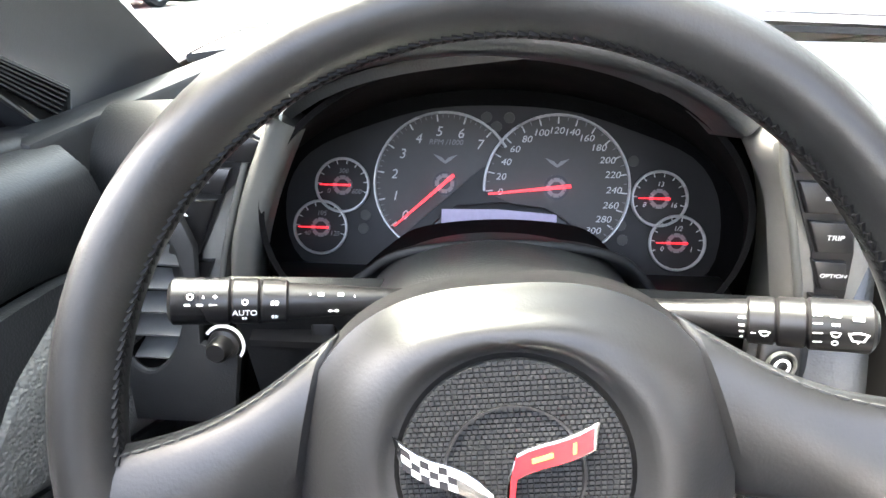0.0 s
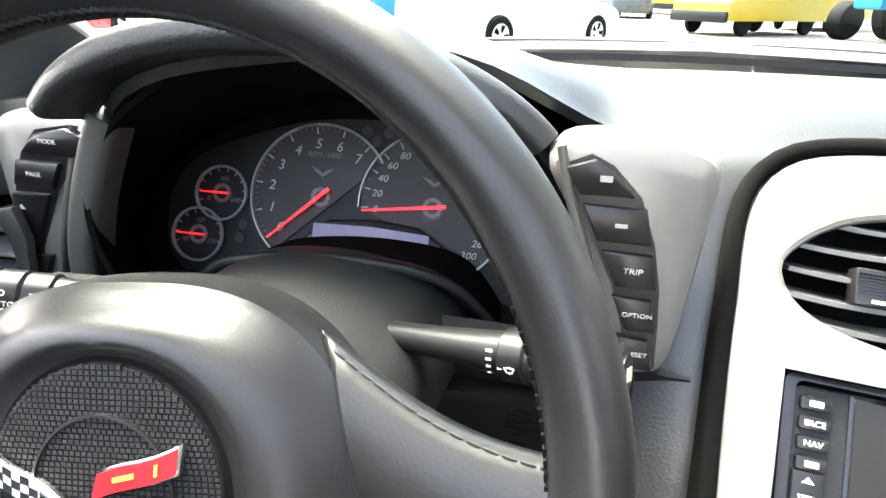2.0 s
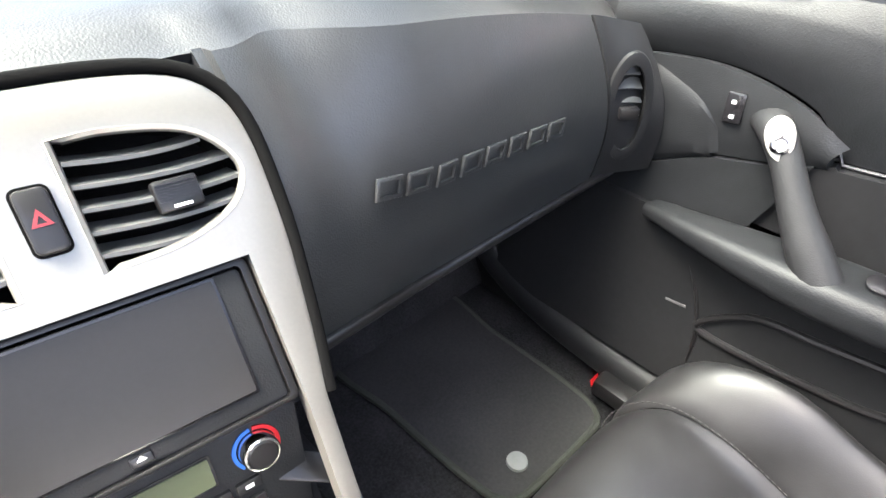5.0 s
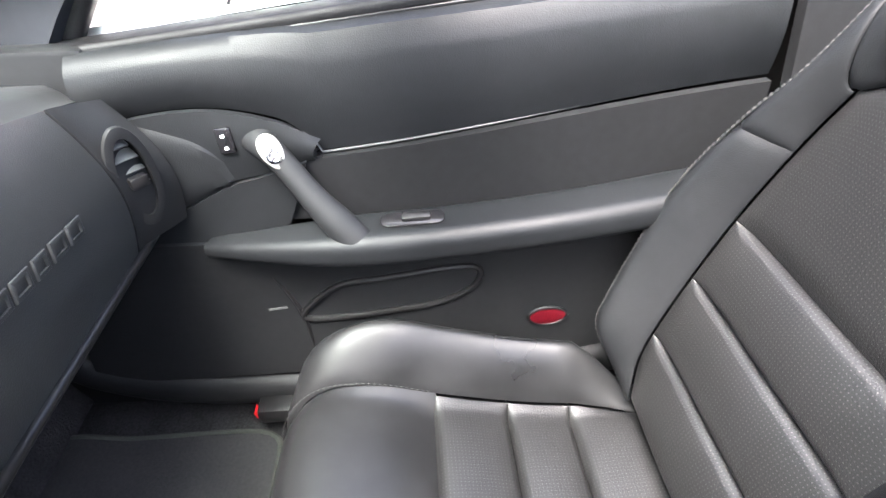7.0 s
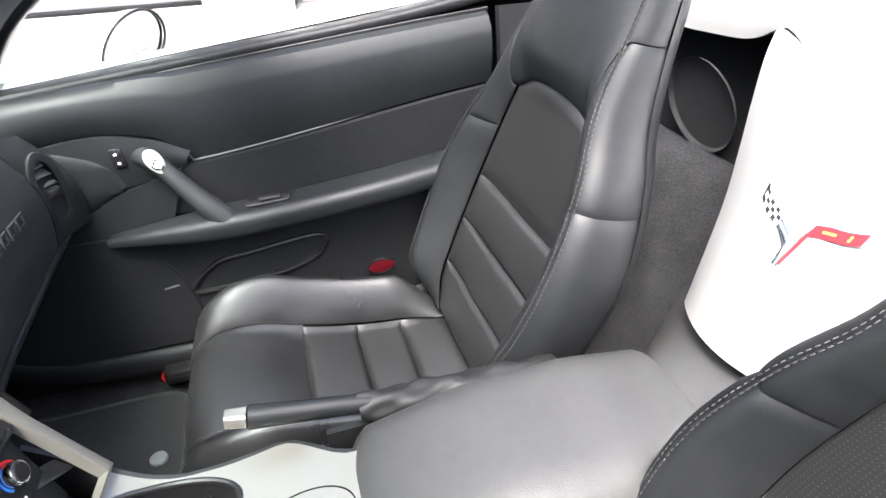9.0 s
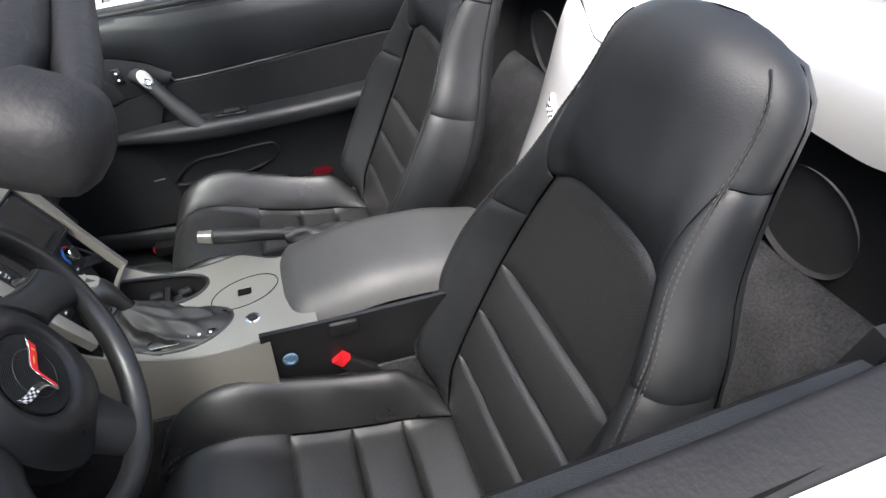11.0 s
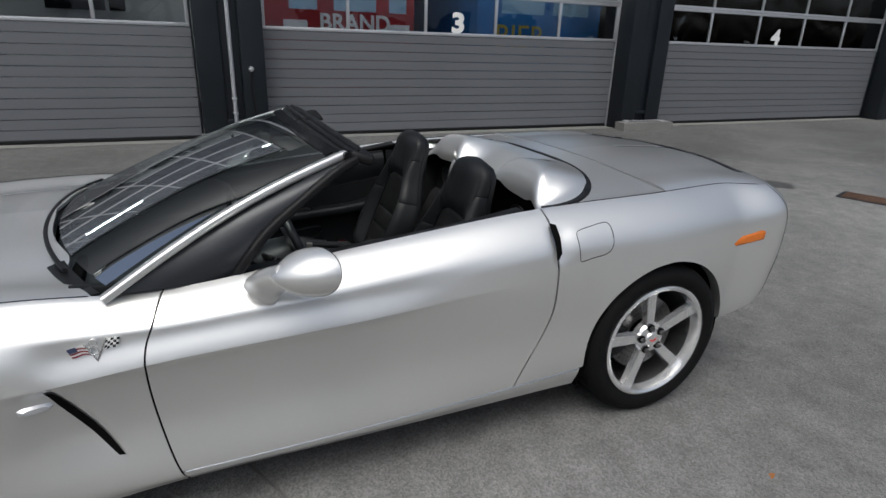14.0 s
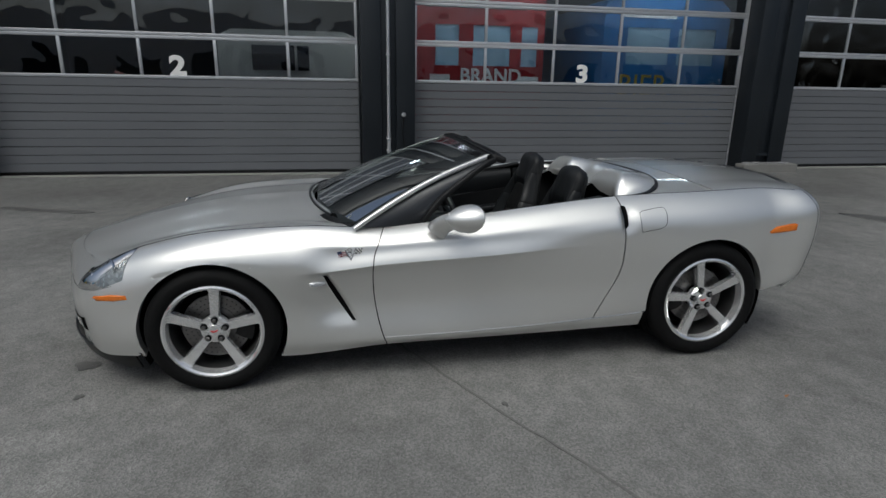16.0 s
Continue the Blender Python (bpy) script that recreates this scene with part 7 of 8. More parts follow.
part("gear_knob_cap", slab(rounded(0.030, 0.040, 0.010), 0.008, edge=0.003, m=pose(-0.059, -1.266, 0.632, 18, 0, 0)), TRIM, console)
part("gear_knob_front", lathe([(0, -0.022), (0.014, -0.018), (0.019, 0), (0.016, 0.012), (0, 0.016)], 20, m=pose(-0.059, -1.254, 0.624)), LEATHER_WORN, console)
# ash tray cover, socket button
ay = -1.488
part("ashtray_line", sweep([(-0.035 + 0.038 * math.cos(a), ay + 0.060 * math.sin(a), con_z(ay + 0.06 * math.sin(a)) + 0.0042) for a in lin(0, 2 * math.pi * 47 / 48, 48)], [(-0.0008, -0.001), (0.0008, -0.001), (0.0008, 0.0004), (-0.0008, 0.0004)], closed=True), BLACK_GAP, console)
part("ashtray_grip", box((-0.045, -1.500, con_z(-1.49) + 0.004), (-0.029, -1.476, con_z(-1.49) + 0.007), 0.0015), BLACK_GAP, console)
part("socket_ring", lathe([(0.0125, 0), (0.0125, 0.003), (0.0095, 0.004), (0.009, 0.001), (0, 0.001)], 28, m=pose(-0.112, -1.498, con_z(-1.498) + 0.003)), CHROME, console)
part("socket_button", lathe([(0.0088, 0.0), (0.0084, 0.003), (0, 0.0032)], 24, m=pose(-0.112, -1.498, con_z(-1.498) + 0.003)), SMOOTH_BLACK, console)
part("seat_heater_plate", slab(rounded(0.055, 0.024, 0.004), 0.004, edge=0.001, m=axes((0.083, -1.225, 0.575), (0.75, -0.5, -0.35), (0.2, 0.75, 0.6))), SMOOTH_BLACK, console)
# handbrake
hbk = holder("handbrake", "", "")
hbk.parent = car
hbk["label"] = "black handbrake lever with a silver tip"
part("grip", sweep(curve([(0.088, -1.63, 0.545), (0.090, -1.56, 0.560), (0.093, -1.50, 0.568), (0.097, -1.445, 0.574)], 14), ring_profile(0.0135, 14, 0.0150), size=lambda k: 0.8 + 0.25 * k), LEATHER, hbk)
part("tip", sweep([(0.097, -1.443, 0.5745), (0.0985, -1.432, 0.5755), (0.100, -1.418, 0.577)], rounded(0.022, 0.022, 0.006), size=lambda k: 1 - 0.12 * k), TRIM, hbk, "silver tip")
part("gaiter", sheet(lambda a, v: Vector(hermite([0, .5, 1], [(0.094, -1.86, 0.500), (0.096, -1.72, 0.522), (0.089, -1.575, 0.553)], v)) + Vector((math.cos(a), 0, math.sin(a))) * (0.038 - 0.022 * v + 0.0022 * math.sin(3 * a + 17 * v) + 0.0016 * math.sin(5 * a - 31 * v)), lin(0, 2 * math.pi * 31 / 32, 32), lin(0, 1, 40), closed_u=True), BOOT_HIDE, hbk, "wrinkled leather handbrake gaiter")


# ---- seats ----
BP = [(-1.795, 0.325), (-1.835, 0.42), (-1.885, 0.53), (-1.93, 0.64), (-1.958, 0.74), (-1.975, 0.82), (-1.992, 0.90), (-2.012, 0.985), (-2.030, 1.062)]
BW = [0.175, 0.224, 0.250, 0.250, 0.220, 0.180, 0.160, 0.148, 0.140]
BT = [k / (len(BP) - 1) for k in range(len(BP))]
BROWS = [(y, z, w) for (y, z), w in zip(BP, BW)]
SS = list(range(10))


def back_sec(v):
    """Half a cross-section of the backrest at height v, from the middle of the front round to the middle of the back."""
    w = hermite(BT, BROWS, v)[2]
    h = 0.078 * step(0.0, 0.12, v) * (1 - 0.50 * step(0.32, 0.66, v)) * (1 - step(0.60, 0.90, v))
    c = 0.006 + 0.030 * step(0.58, 0.72, v)
    T = 0.095
    S = [(0, c), (0.40 * w, c * 0.85), (0.62 * w, c * 0.55 + h * 0.12), (0.76 * w, c * 0.25 + h * 0.62), (0.88 * w, h * 0.96 - 0.003), (0.985 * w, h * 0.70 - 0.018), (0.965 * w, h * 0.12 - 0.048), (0.82 * w, -T * 0.86), (0.50 * w, -T), (0, -T)]
    q = max(0.0, (v - 0.86) / 0.14)
    f = max(0.02, 1 - q ** 2.6) ** 0.45
    return [(x * f, -0.035 + (n + 0.035) * f, 0.0) for x, n in S]


def back_pt(s, v, lift=0.0):
    """A point of the backrest: s from 0 (front middle) to 9 (back middle), minus for the other half."""
    y, z, _ = hermite(BT, BROWS, v)
    q, q0 = hermite(BT, BROWS, min(1, v + 0.02)), hermite(BT, BROWS, max(0, v - 0.02))
    t = Vector((0, q[0] - q0[0], q[1] - q0[1])).normalized()
    n = Vector((0, t.z, -t.y))
    S = back_sec(v)
    a = abs(s)
    p, p0, p1 = hermite(SS, S, a), hermite(SS, S, max(0, a - 0.05)), hermite(SS, S, min(9, a + 0.05))
    dx, dn = p1[0] - p0[0], p1[1] - p0[1]
    k = math.hypot(dx, dn) or 1.0
    g = 1 if s >= 0 else -1
    return Vector((g * (p[0] - dn / k * lift), y, z)) + n * (p[1] + dx / k * lift)


def back_edge(s):
    """Height of the seam under the headrest."""
    a = abs(s)
    return 0.640 - 0.050 * min(1, a / 2.2) ** 2 + 0.20 * step(2.2, 4.4, a)


def pillow(fn, u0, u1, v0, v1, nu, nv, puff, thick=0.02, gap=0.006, soft=0.10):
    lo = v0 if callable(v0) else (lambda u: v0)
    hi = v1 if callable(v1) else (lambda u: v1)

    def f(a, b_):
        u = u0 + (u1 - u0) * a
        v = lo(u) + (hi(u) - lo(u)) * b_
        e = min(a, 1 - a, b_, 1 - b_)
        lift = puff * max(0.0, math.sin(math.pi * a) * math.sin(math.pi * b_)) ** 0.35 - gap * (1 - step(0, soft, e))
        return fn(u, v, lift)
    return sheet(f, [0, .015, .04, .08] + lin(0.13, 0.87, nu) + [.92, .96, .985, 1], [0, .015, .04, .08] + lin(0.13, 0.87, nv) + [.92, .96, .985, 1], thick=thick)


CP = [(-1.845, 0.330), (-1.74, 0.322), (-1.63, 0.330), (-1.52, 0.352), (-1.43, 0.380), (-1.365, 0.388), (-1.325, 0.368), (-1.305, 0.32), (-1.308, 0.25)]
CW = [0.190, 0.215, 0.228, 0.236, 0.236, 0.228, 0.212, 0.20, 0.19]


def cush_pt(u, v, lift=0.0):
    p = hermite(BT, [(y, z, w) for (y, z), w in zip(CP, CW)], v)
    q = hermite(BT, [(y, z, w) for (y, z), w in zip(CP, CW)], min(1, v + 0.02))
    q0 = hermite(BT, [(y, z, w) for (y, z), w in zip(CP, CW)], max(0, v - 0.02))
    t = Vector((0, q[0] - q0[0], q[1] - q0[1])).normalized()
    n = Vector((0, -t.z, t.y))
    a = abs(u)
    bol = 0.085 * step(0.46, 0.80, a) * step(0.02, 0.15, v) * (1 - 0.9 * step(0.45, 0.80, v))
    fall = -0.13 * max(0, (a - 0.80) / 0.20) ** 2.0
    corner = -0.035 * step(0.6, 1, a) * step(0.55, 0.85, v)
    return Vector((p[2] * u, p[0] + corner * 0.6, p[1])) + n * (bol + fall + lift) + Vector((0, 0, corner * 0.4))


def mirrored(bm, side, cx):
    bm.transform(Matrix.Translation((cx, 0, 0)))
    return bm if side > 0 else mirror_x(bm)


def seat(side):
    s = holder("seat", "", "")
    s.parent = car
    s["label"] = "black leather bucket seat with perforated centre panels"
    put = lambda nm, bm, mt, lb="": part(nm, mirrored(bm, side, 0.37), mt, s, lb)
    put("backrest_panel", pillow(back_pt, -2.15, 2.15, 0.345, back_edge, 10, 12, 0.010, thick=-0.012), PERF, "perforated upper back panel")
    for v0, v1 in ((0.03, 0.145), (0.145, 0.245), (0.245, 0.345)):
        put("back_pleat", pillow(back_pt, -2.15, 2.15, v0, v1, 10, 5, 0.010, thick=-0.012), PERF)
    for sg in (-1, 1):
        a, b_ = (2.2, 6.2) if sg > 0 else (-6.2, -2.2)
        put("back_bolster", pillow(back_pt, a, b_, 0.02, 0.47, 16, 16, 0.005, thick=-0.012, gap=0.0015, soft=0.05), LEATHER, "padded leather side bolster")
        put("shoulder_wing", pillow(back_pt, a, b_, 0.47, back_edge, 16, 12, 0.005, thick=-0.012, gap=0.0015, soft=0.06), LEATHER)
        th = bmesh.new()
        for ds in (-0.10, 0.10):
            join(th, stitches([back_pt(sg * (4.15 + ds), v, 0.0052) for v in lin(0.05, 0.92, 120)]))
        put("stitching", th, THREAD, "grey double stitching")
        put("seam_line", tube([back_pt(sg * 4.15, v, 0.0036) for v in lin(0.05, 0.95, 80)], 0.0016, 5), SEAL)
    put("headrest", pillow(back_pt, -6.2, 6.2, back_edge, 1.0, 30, 20, 0.004, thick=-0.012, gap=0.003, soft=0.02), LEATHER, "smooth rounded leather headrest")
    put("back_shell", sheet(lambda u, v: back_pt(u if u <= 9 else u - 18, v, 0.002), lin(6.1, 11.9, 30), lin(0.01, 1, 26), thick=0.0), LEATHER, "leather-covered seat back")
    for v0, v1 in ((0.03, 0.155), (0.155, 0.259), (0.259, 0.381)):
        put("cushion_pleat", pillow(cush_pt, -0.56, 0.56, v0, v1, 8, 5, 0.013), PERF)
    put("cushion_front", pillow(cush_pt, -0.57, 0.57, 0.381, 0.99, 10, 16, 0.012), LEATHER_WORN, "smooth leather seat front")
    for sg in (-1, 1):
        a, b_ = (0.565, 1.0) if sg > 0 else (-1.0, -0.565)
        put("cushion_bolster", pillow(cush_pt, a, b_, 0.02, 0.99, 14, 22, 0.008, thick=0.02, gap=0.003), LEATHER_WORN, "creased leather thigh bolster")
        th = stitches([cush_pt(sg * 0.545, v, 0.010) for v in lin(0.40, 0.95, 60)])
        join(th, stitches([cush_pt(sg * 0.90, v, 0.010) for v in lin(0.06, 0.95, 90)]))
        put("stitching", th, THREAD, "grey stitching")
    put("seat_base", box((-0.19, -1.80, 0.172), (0.19, -1.34, 0.30), 0.03), PLASTIC)
    bl = bmesh.new()
    join(bl, sweep(curve([(-0.205, -1.735, 0.35), (-0.205, -1.675, 0.410), (-0.205, -1.635, 0.447)], 8), rounded(0.036, 0.030, 0.007)))
    put("buckle", bl, SMOOTH_BLACK)
    put("buckle_button", sweep([(-0.205, -1.638, 0.444), (-0.205, -1.622, 0.462)], rounded(0.032, 0.027, 0.006)), RED, "red seat-belt button")
    return s


seat(1)
seat(-1)

# ---- windscreen ----
def ws(u, v, off=0.0):
    B = Vector((0.815 * u, -0.485 - 0.225 * abs(u) ** 2.2, 0.858 - 0.030 * u * u))
    T = Vector((0.625 * u, -1.385 - 0.045 * u * u, 1.182 - 0.030 * u * u))
    p = B + (T - B) * v
    return p + Vector((0, 0.25, 0.9)).normalized() * (0.030 * math.sin(v * math.pi) + off) + Vector((0.0, 0, 0))


wsc = holder("windscreen", "", "")
wsc.parent = car
wsc["label"] = "raked windscreen in a black frame"
PILLAR_EDGE = [(0.765, -1.050, 0.806), (0.768, -1.100, 0.878), (0.748, -1.165, 0.945), (0.722, -1.278, 1.026), (0.692, -1.388, 1.098), (0.660, -1.466, 1.132)]
g = part("pane", sheet(ws, lin(-0.97, 0.97, 30), lin(0.02, 0.97, 16)), GLASS, wsc, "clear raked windscreen glass")
g.visible_shadow = False
for sgn in (-1, 1):
    path = [ws(sgn, v) + Vector((0, -0.012, -0.006)) for v in lin(-0.03, 1.0, 20)]
    part("pillar", sweep(path, rounded(0.040, 0.028, 0.011), up=(0, 0.4, 1), size=lambda k: 0.9 + 0.1 * k), PAINT, wsc, "silver windscreen pillar")
    def pillar_body(u, v):
        A = Vector(ws(sgn * 0.985, u)) + Vector((0, -0.02, -0.015))
        bx, by, bz = hermite([0, 0.2, 0.4, 0.6, 0.8, 1.0], PILLAR_EDGE, u)
        B = Vector((sgn * bx, by, bz))
        return A + (B - A) * v + Vector((sgn * 0.012 * math.sin(v * math.pi), 0, 0))
    part("pillar_body", sheet(pillar_body, lin(0.0, 1, 20), lin(0, 1, 8), thick=0.035 * sgn), PILLAR_GREY, wsc, "wide black windscreen pillar with corner panel")
    part("pillar_seal", sweep([Vector(pillar_body(u, 1.0)) + Vector((sgn * 0.004, 0, 0)) for u in lin(0, 1, 24)], rounded(0.034, 0.030, 0.011), up=(0, 0.4, 1)), SEAL, wsc)
hdr = [Vector((0.655 * u, -1.400 - 0.055 * u * u, 1.178 - 0.036 * u * u)) for u in lin(-1.0, 1.0, 40)]
part("header", sweep(hdr, rounded(0.056, 0.030, 0.012), up=(0, 0.2, 1)), SMOOTH_BLACK, wsc, "black windscreen header")
for dy, dz, r_ in ((-0.046, 0.000, 0.0165), (-0.022, 0.016, 0.0105), (-0.068, -0.008, 0.0100), (0.010, 0.017, 0.0065)):
    part("header_seal", sweep([p + Vector((0, dy, dz)) for p in hdr], ring_profile(r_, 14), up=(0, 0.2, 1), size=lambda k: 1.0 - 0.45 * max(0.0, abs(2 * k - 1) - 0.94) / 0.06), SEAL, wsc, "rounded rubber header seal")
for sgn in (-1, 1):
    part("seal_corner", box((-0.022, -0.046, -0.020), (0.020, 0.040, 0.017), 0.015, 3, m=pose(sgn * 0.652, -1.487, 1.138, 18, sgn * 8, sgn * 14)), SEAL, wsc, "rubber corner at the end of the header")
for x0 in (0.14,):
    part("sun_visor", sheet(lambda u, v: (x0 + 0.32 * u, -1.455 - 0.075 * v, 1.156 + 0.018 * v - 0.020 * abs(2 * u - 1)), lin(0, 1, 10), lin(0, 1, 6), thick=0.007), CLOTH, wsc)
part("cowl_panel", sheet(lambda u, v: Vector(ws(u, 0)) + Vector((0, 0.065 * v * (1 - 0.4 * u * u), -0.014 - 0.006 * v)), lin(-0.96, 0.96, 30), lin(0, 1, 5), thick=0.01), SMOOTH_BLACK, wsc, "black slatted cowl below the windscreen")
for x0, x1 in ((-0.62, 0.02), (-0.02, 0.55)):
    wp = [Vector(ws(u, 0.0)) + Vector((0, 0.025, 0.000)) for u in lin(x0 / 0.8, x1 / 0.8, 14)]
    part("wiper", sweep(wp, rounded(0.014, 0.010, 0.003)), SMOOTH_BLACK, wsc)
part("band", sheet(lambda u, v: Vector(ws(u, 0.935 + 0.05 * v, 0.003)), lin(-0.96, 0.96, 24), lin(0, 1, 3)), GLOSS_BLACK, wsc)
part("sticker", bar(0.05, 0.022, axes(Vector(ws(-0.86, 0.055, -0.006)), (0.9, -0.3, 0.0), (0.3, -0.8, 0.4)), t=0.001), WHITE_INK, wsc)
mr = holder("rear_view_mirror", "", "")
mr.parent = car
part("mirror_shell", sheet(lambda a, v: (0.02 + 0.118 * math.cos(a) * (1 - 0.25 * v * v), -1.235 + 0.030 * v, 1.080 + 0.034 * math.sin(a) * (1 - 0.25 * v * v)), lin(0, 2 * math.pi * 31 / 32, 32), [0, .3, .6, .85, 1.0], closed_u=True), SMOOTH_BLACK, mr)
part("mirror_glass", slab(ellipse(0.112, 0.030, 32), 0.002, m=axes((0.02, -1.236, 1.080), (1, 0, 0), (0, 0.1, 1))), MIRROR, mr)
part("mirror_stem", tube([(0.02, -1.21, 1.085), (0.02, -1.16, 1.10), (0.02, -1.12, 1.11)], 0.010, 10), SMOOTH_BLACK, mr)

# ---- tonneau behind the seats ----
def seal_y(x):
    a = abs(x) / 0.745
    return -2.155 - 0.42 * max(0.0, 1 - a ** 3.2) ** 0.45


def base_z(x, y):
    a = abs(x)
    z = 0.990 - 0.062 * (a / 0.76) ** 3 + 0.0 * y
    return z


def ton_z(x, y):
    z = base_z(x, y)
    a = abs(x)
    front = step(-2.52, -2.20, y)
    # valley between the fairings runs down to the cabin
    z -= 0.122 * front ** 1.6 * (1 - step(0.10, 0.26, a))
    hump = math.exp(-((a - 0.385) / 0.165) ** 4) * step(-2.62, -2.30, y)
    z += 0.044 * hump
    z -= 0.085 * step(-2.45, -2.17, y) * step(0.50, 0.62, a) * (1 - step(0.68, 0.745, a))
    return z


def ton_front(x):
    a = abs(x)
    return -2.228 - 0.030 * math.exp(-((a - 0.385) / 0.165) ** 4) + 0.058 * step(0.58, 0.745, a)


ton = holder("tonneau_cover", "", "")
ton.parent = car
ton["label"] = "silver tonneau cover with twin fairings behind the seats"


def ton_pt(x, v):
    y0, y1 = ton_front(x), seal_y(x)
    y = y0 + (min(y1, y0 - 0.002) - y0) * v
    z = ton_z(x, y)
    q = max(0.0, 1 - v / 0.26)
    a = abs(x)
    return Vector((x, y, z - (0.012 + 0.130 * math.exp(-((a - 0.385) / 0.170) ** 4)) * (1 - math.sqrt(max(0.0, 1 - q * q)))))


part("tonneau_panel", sheet(ton_pt, lin(-0.738, 0.738, 170), [0, .003, .009, .02, .035, .055, .08, .11, .14, .17, .20, .23, .26, .30, .34, .38, .42, .46, .5, .55, .6, .64, .68, .73, .78, .82, .86, .9, .93, .96, .98, 1.0], thick=-0.006), PAINT, ton, "silver twin-fairing panel")
part("tonneau_seal", sweep([Vector((x, seal_y(x) - 0.008, base_z(x, 0) - 0.004)) for x in [0.745 * math.sin(q) for q in lin(-math.pi / 2, math.pi / 2, 90)]], rounded(0.030, 0.014, 0.005)), SEAL, ton, "dark rubber seal round the tonneau")


def lid_z(x):
    return hermite([0, .28, .52, .765], [(0.995, 0, 0), (0.990, 0, 0), (0.975, 0, 0), (0.955, 0, 0)], abs(x))[0]


def deck_front(x, v):
    """Painted band between the seal and the boot lid."""
    y0, y1 = seal_y(x) - 0.018, -2.738
    y = y0 + (y1 - y0) * v
    return Vector((x, y, base_z(x, y) - 0.004 + (lid_z(x) - 0.001 - base_z(x, y) + 0.004) * v))


part("deck_band", sheet(deck_front, [0.748 * math.sin(q) for q in lin(-math.pi / 2, math.pi / 2, 80)], lin(0, 1, 12), thick=-0.006), PAINT, ton)
part("deck_gap", sweep([Vector((x, -2.7415, lid_z(x) - 0.018)) for x in lin(-0.72, 0.72, 40)], rounded(0.014, 0.020, 0.003)), BLACK_GAP, ton)


def fall_pt(u, v):
    y, z = hermite([0, .35, .7, 1.0], [(-2.222, 0.862, 0), (-2.150, 0.815, 0), (-2.098, 0.715, 0), (-2.035, 0.585, 0)], v)[:2]
    w = 0.228 - 0.133 * v
    a = 2 * u - 1
    # the upper edge follows the front of the tonneau
    up = ton_pt(0.228 * a, 0.0) + Vector((0, 0.004, -0.003)) - Vector((0.228 * a, -2.222 - 0.035 * a * a, 0.862 - 0.004 * abs(a) ** 3))
    return Vector((w * a, y - 0.035 * a * a, z - 0.004 * abs(a) ** 3)) + up * (1 - step(0.0, 0.45, v))


part("waterfall_panel", sheet(fall_pt, lin(0, 1, 24), lin(0, 1, 24), thick=-0.01), PAINT, ton, "silver panel running down between the seats")
part("waterfall_gap", sweep([fall_pt(u, 0.0) + Vector((0, 0.002, 0.004)) for u in lin(0.02, 0.98, 30)], ring_profile(0.0045, 6)), BLACK_GAP, ton)
em = holder("flag_emblem", "", "")
em.parent = car
em["label"] = "crossed chequered and red flag emblem"
crossed_flags(axes(fall_pt(0.5, 0.58) + Vector((0, 0.005, 0.004)), (-1, 0, 0), (0, -0.45, 0.9)), 0.068, em)


# slatted demister outlet low in the driver's windscreen pillar
PV = [(-1.088, 0.884), (-1.002, 0.836), (-1.010, 0.815), (-1.048, 0.819), (-1.094, 0.864)]
part("pillar_outlet", slab(PV, 0.003, m=axes((-0.736, 0, 0), (0, 1, 0), (0, 0, 1))), BLACK_GAP, wsc)
part("outlet_rim", sweep([(-0.732, p[0], p[1]) for p in PV], ring_profile(0.0022, 6), up=(1, 0, 0), closed=True), VINYL, wsc)
for k in range(6):
    f = (k + 0.5) / 6
    a_, b_ = Vector((-0.733, -1.089 - 0.004 * f, 0.883 - 0.016 * f)), Vector((-0.733, -1.003 - 0.022 * f, 0.835 - 0.017 * f))
    part("outlet_slat", sweep([a_, a_.lerp(b_, 0.5), b_], rounded(0.0015, 0.006, 0.0005), up=(1, 0, 0)), PLASTIC, wsc)


# ---- outside fittings of the car ----
def on_skin(t, s, off=0.003):
    p = skin(t, s)
    a, b_ = skin(t + 0.02, s) - skin(t - 0.02, s), skin(t, s + 0.01) - skin(t, s - 0.01)
    n = a.cross(b_).normalized()
    if n.x < 0:
        n = -n
    return p + n * off


def s_at(t, z):
    lo, hi = 0.0, 1.0
    for _ in range(18):
        mid = (lo + hi) / 2
        lo, hi = (mid, hi) if skin(t, mid).z < z else (lo, mid)
    return lo


def at_yz(y, z, off=0.003):
    """The point of the flank at this length and height."""
    s = 0.5
    for _ in range(4):
        t = t_at(y, s)
        s = s_at(t, z)
    return on_skin(t, s, off)


def flank_patch(outline, off0, off1, n=6):
    """A raised patch on the flank with this (y, z) outline, its rim on the skin."""
    cy, cz = sum(p[0] for p in outline) / len(outline), sum(p[1] for p in outline) / len(outline)
    b = bmesh.new()
    rings = []
    for k in range(n + 1):
        f = 1 - k / n
        if f < 0.02:
            rings.append([b.verts.new(at_yz(cy, cz, off1))])
        else:
            o = off0 + (off1 - off0) * step(0, 0.35, 1 - f)
            rings.append([b.verts.new(at_yz(cy + (p[0] - cy) * f, cz + (p[1] - cz) * f, o)) for p in outline])
    m = len(outline)
    for p, q in zip(rings, rings[1:]):
        for k in range(m):
            if len(q) == 1:
                b.faces.new((p[k], p[(k + 1) % m], q[0]))
            else:
                b.faces.new((p[k], p[(k + 1) % m], q[(k + 1) % m], q[k]))
    bmesh.ops.recalc_face_normals(b, faces=list(b.faces))
    return b


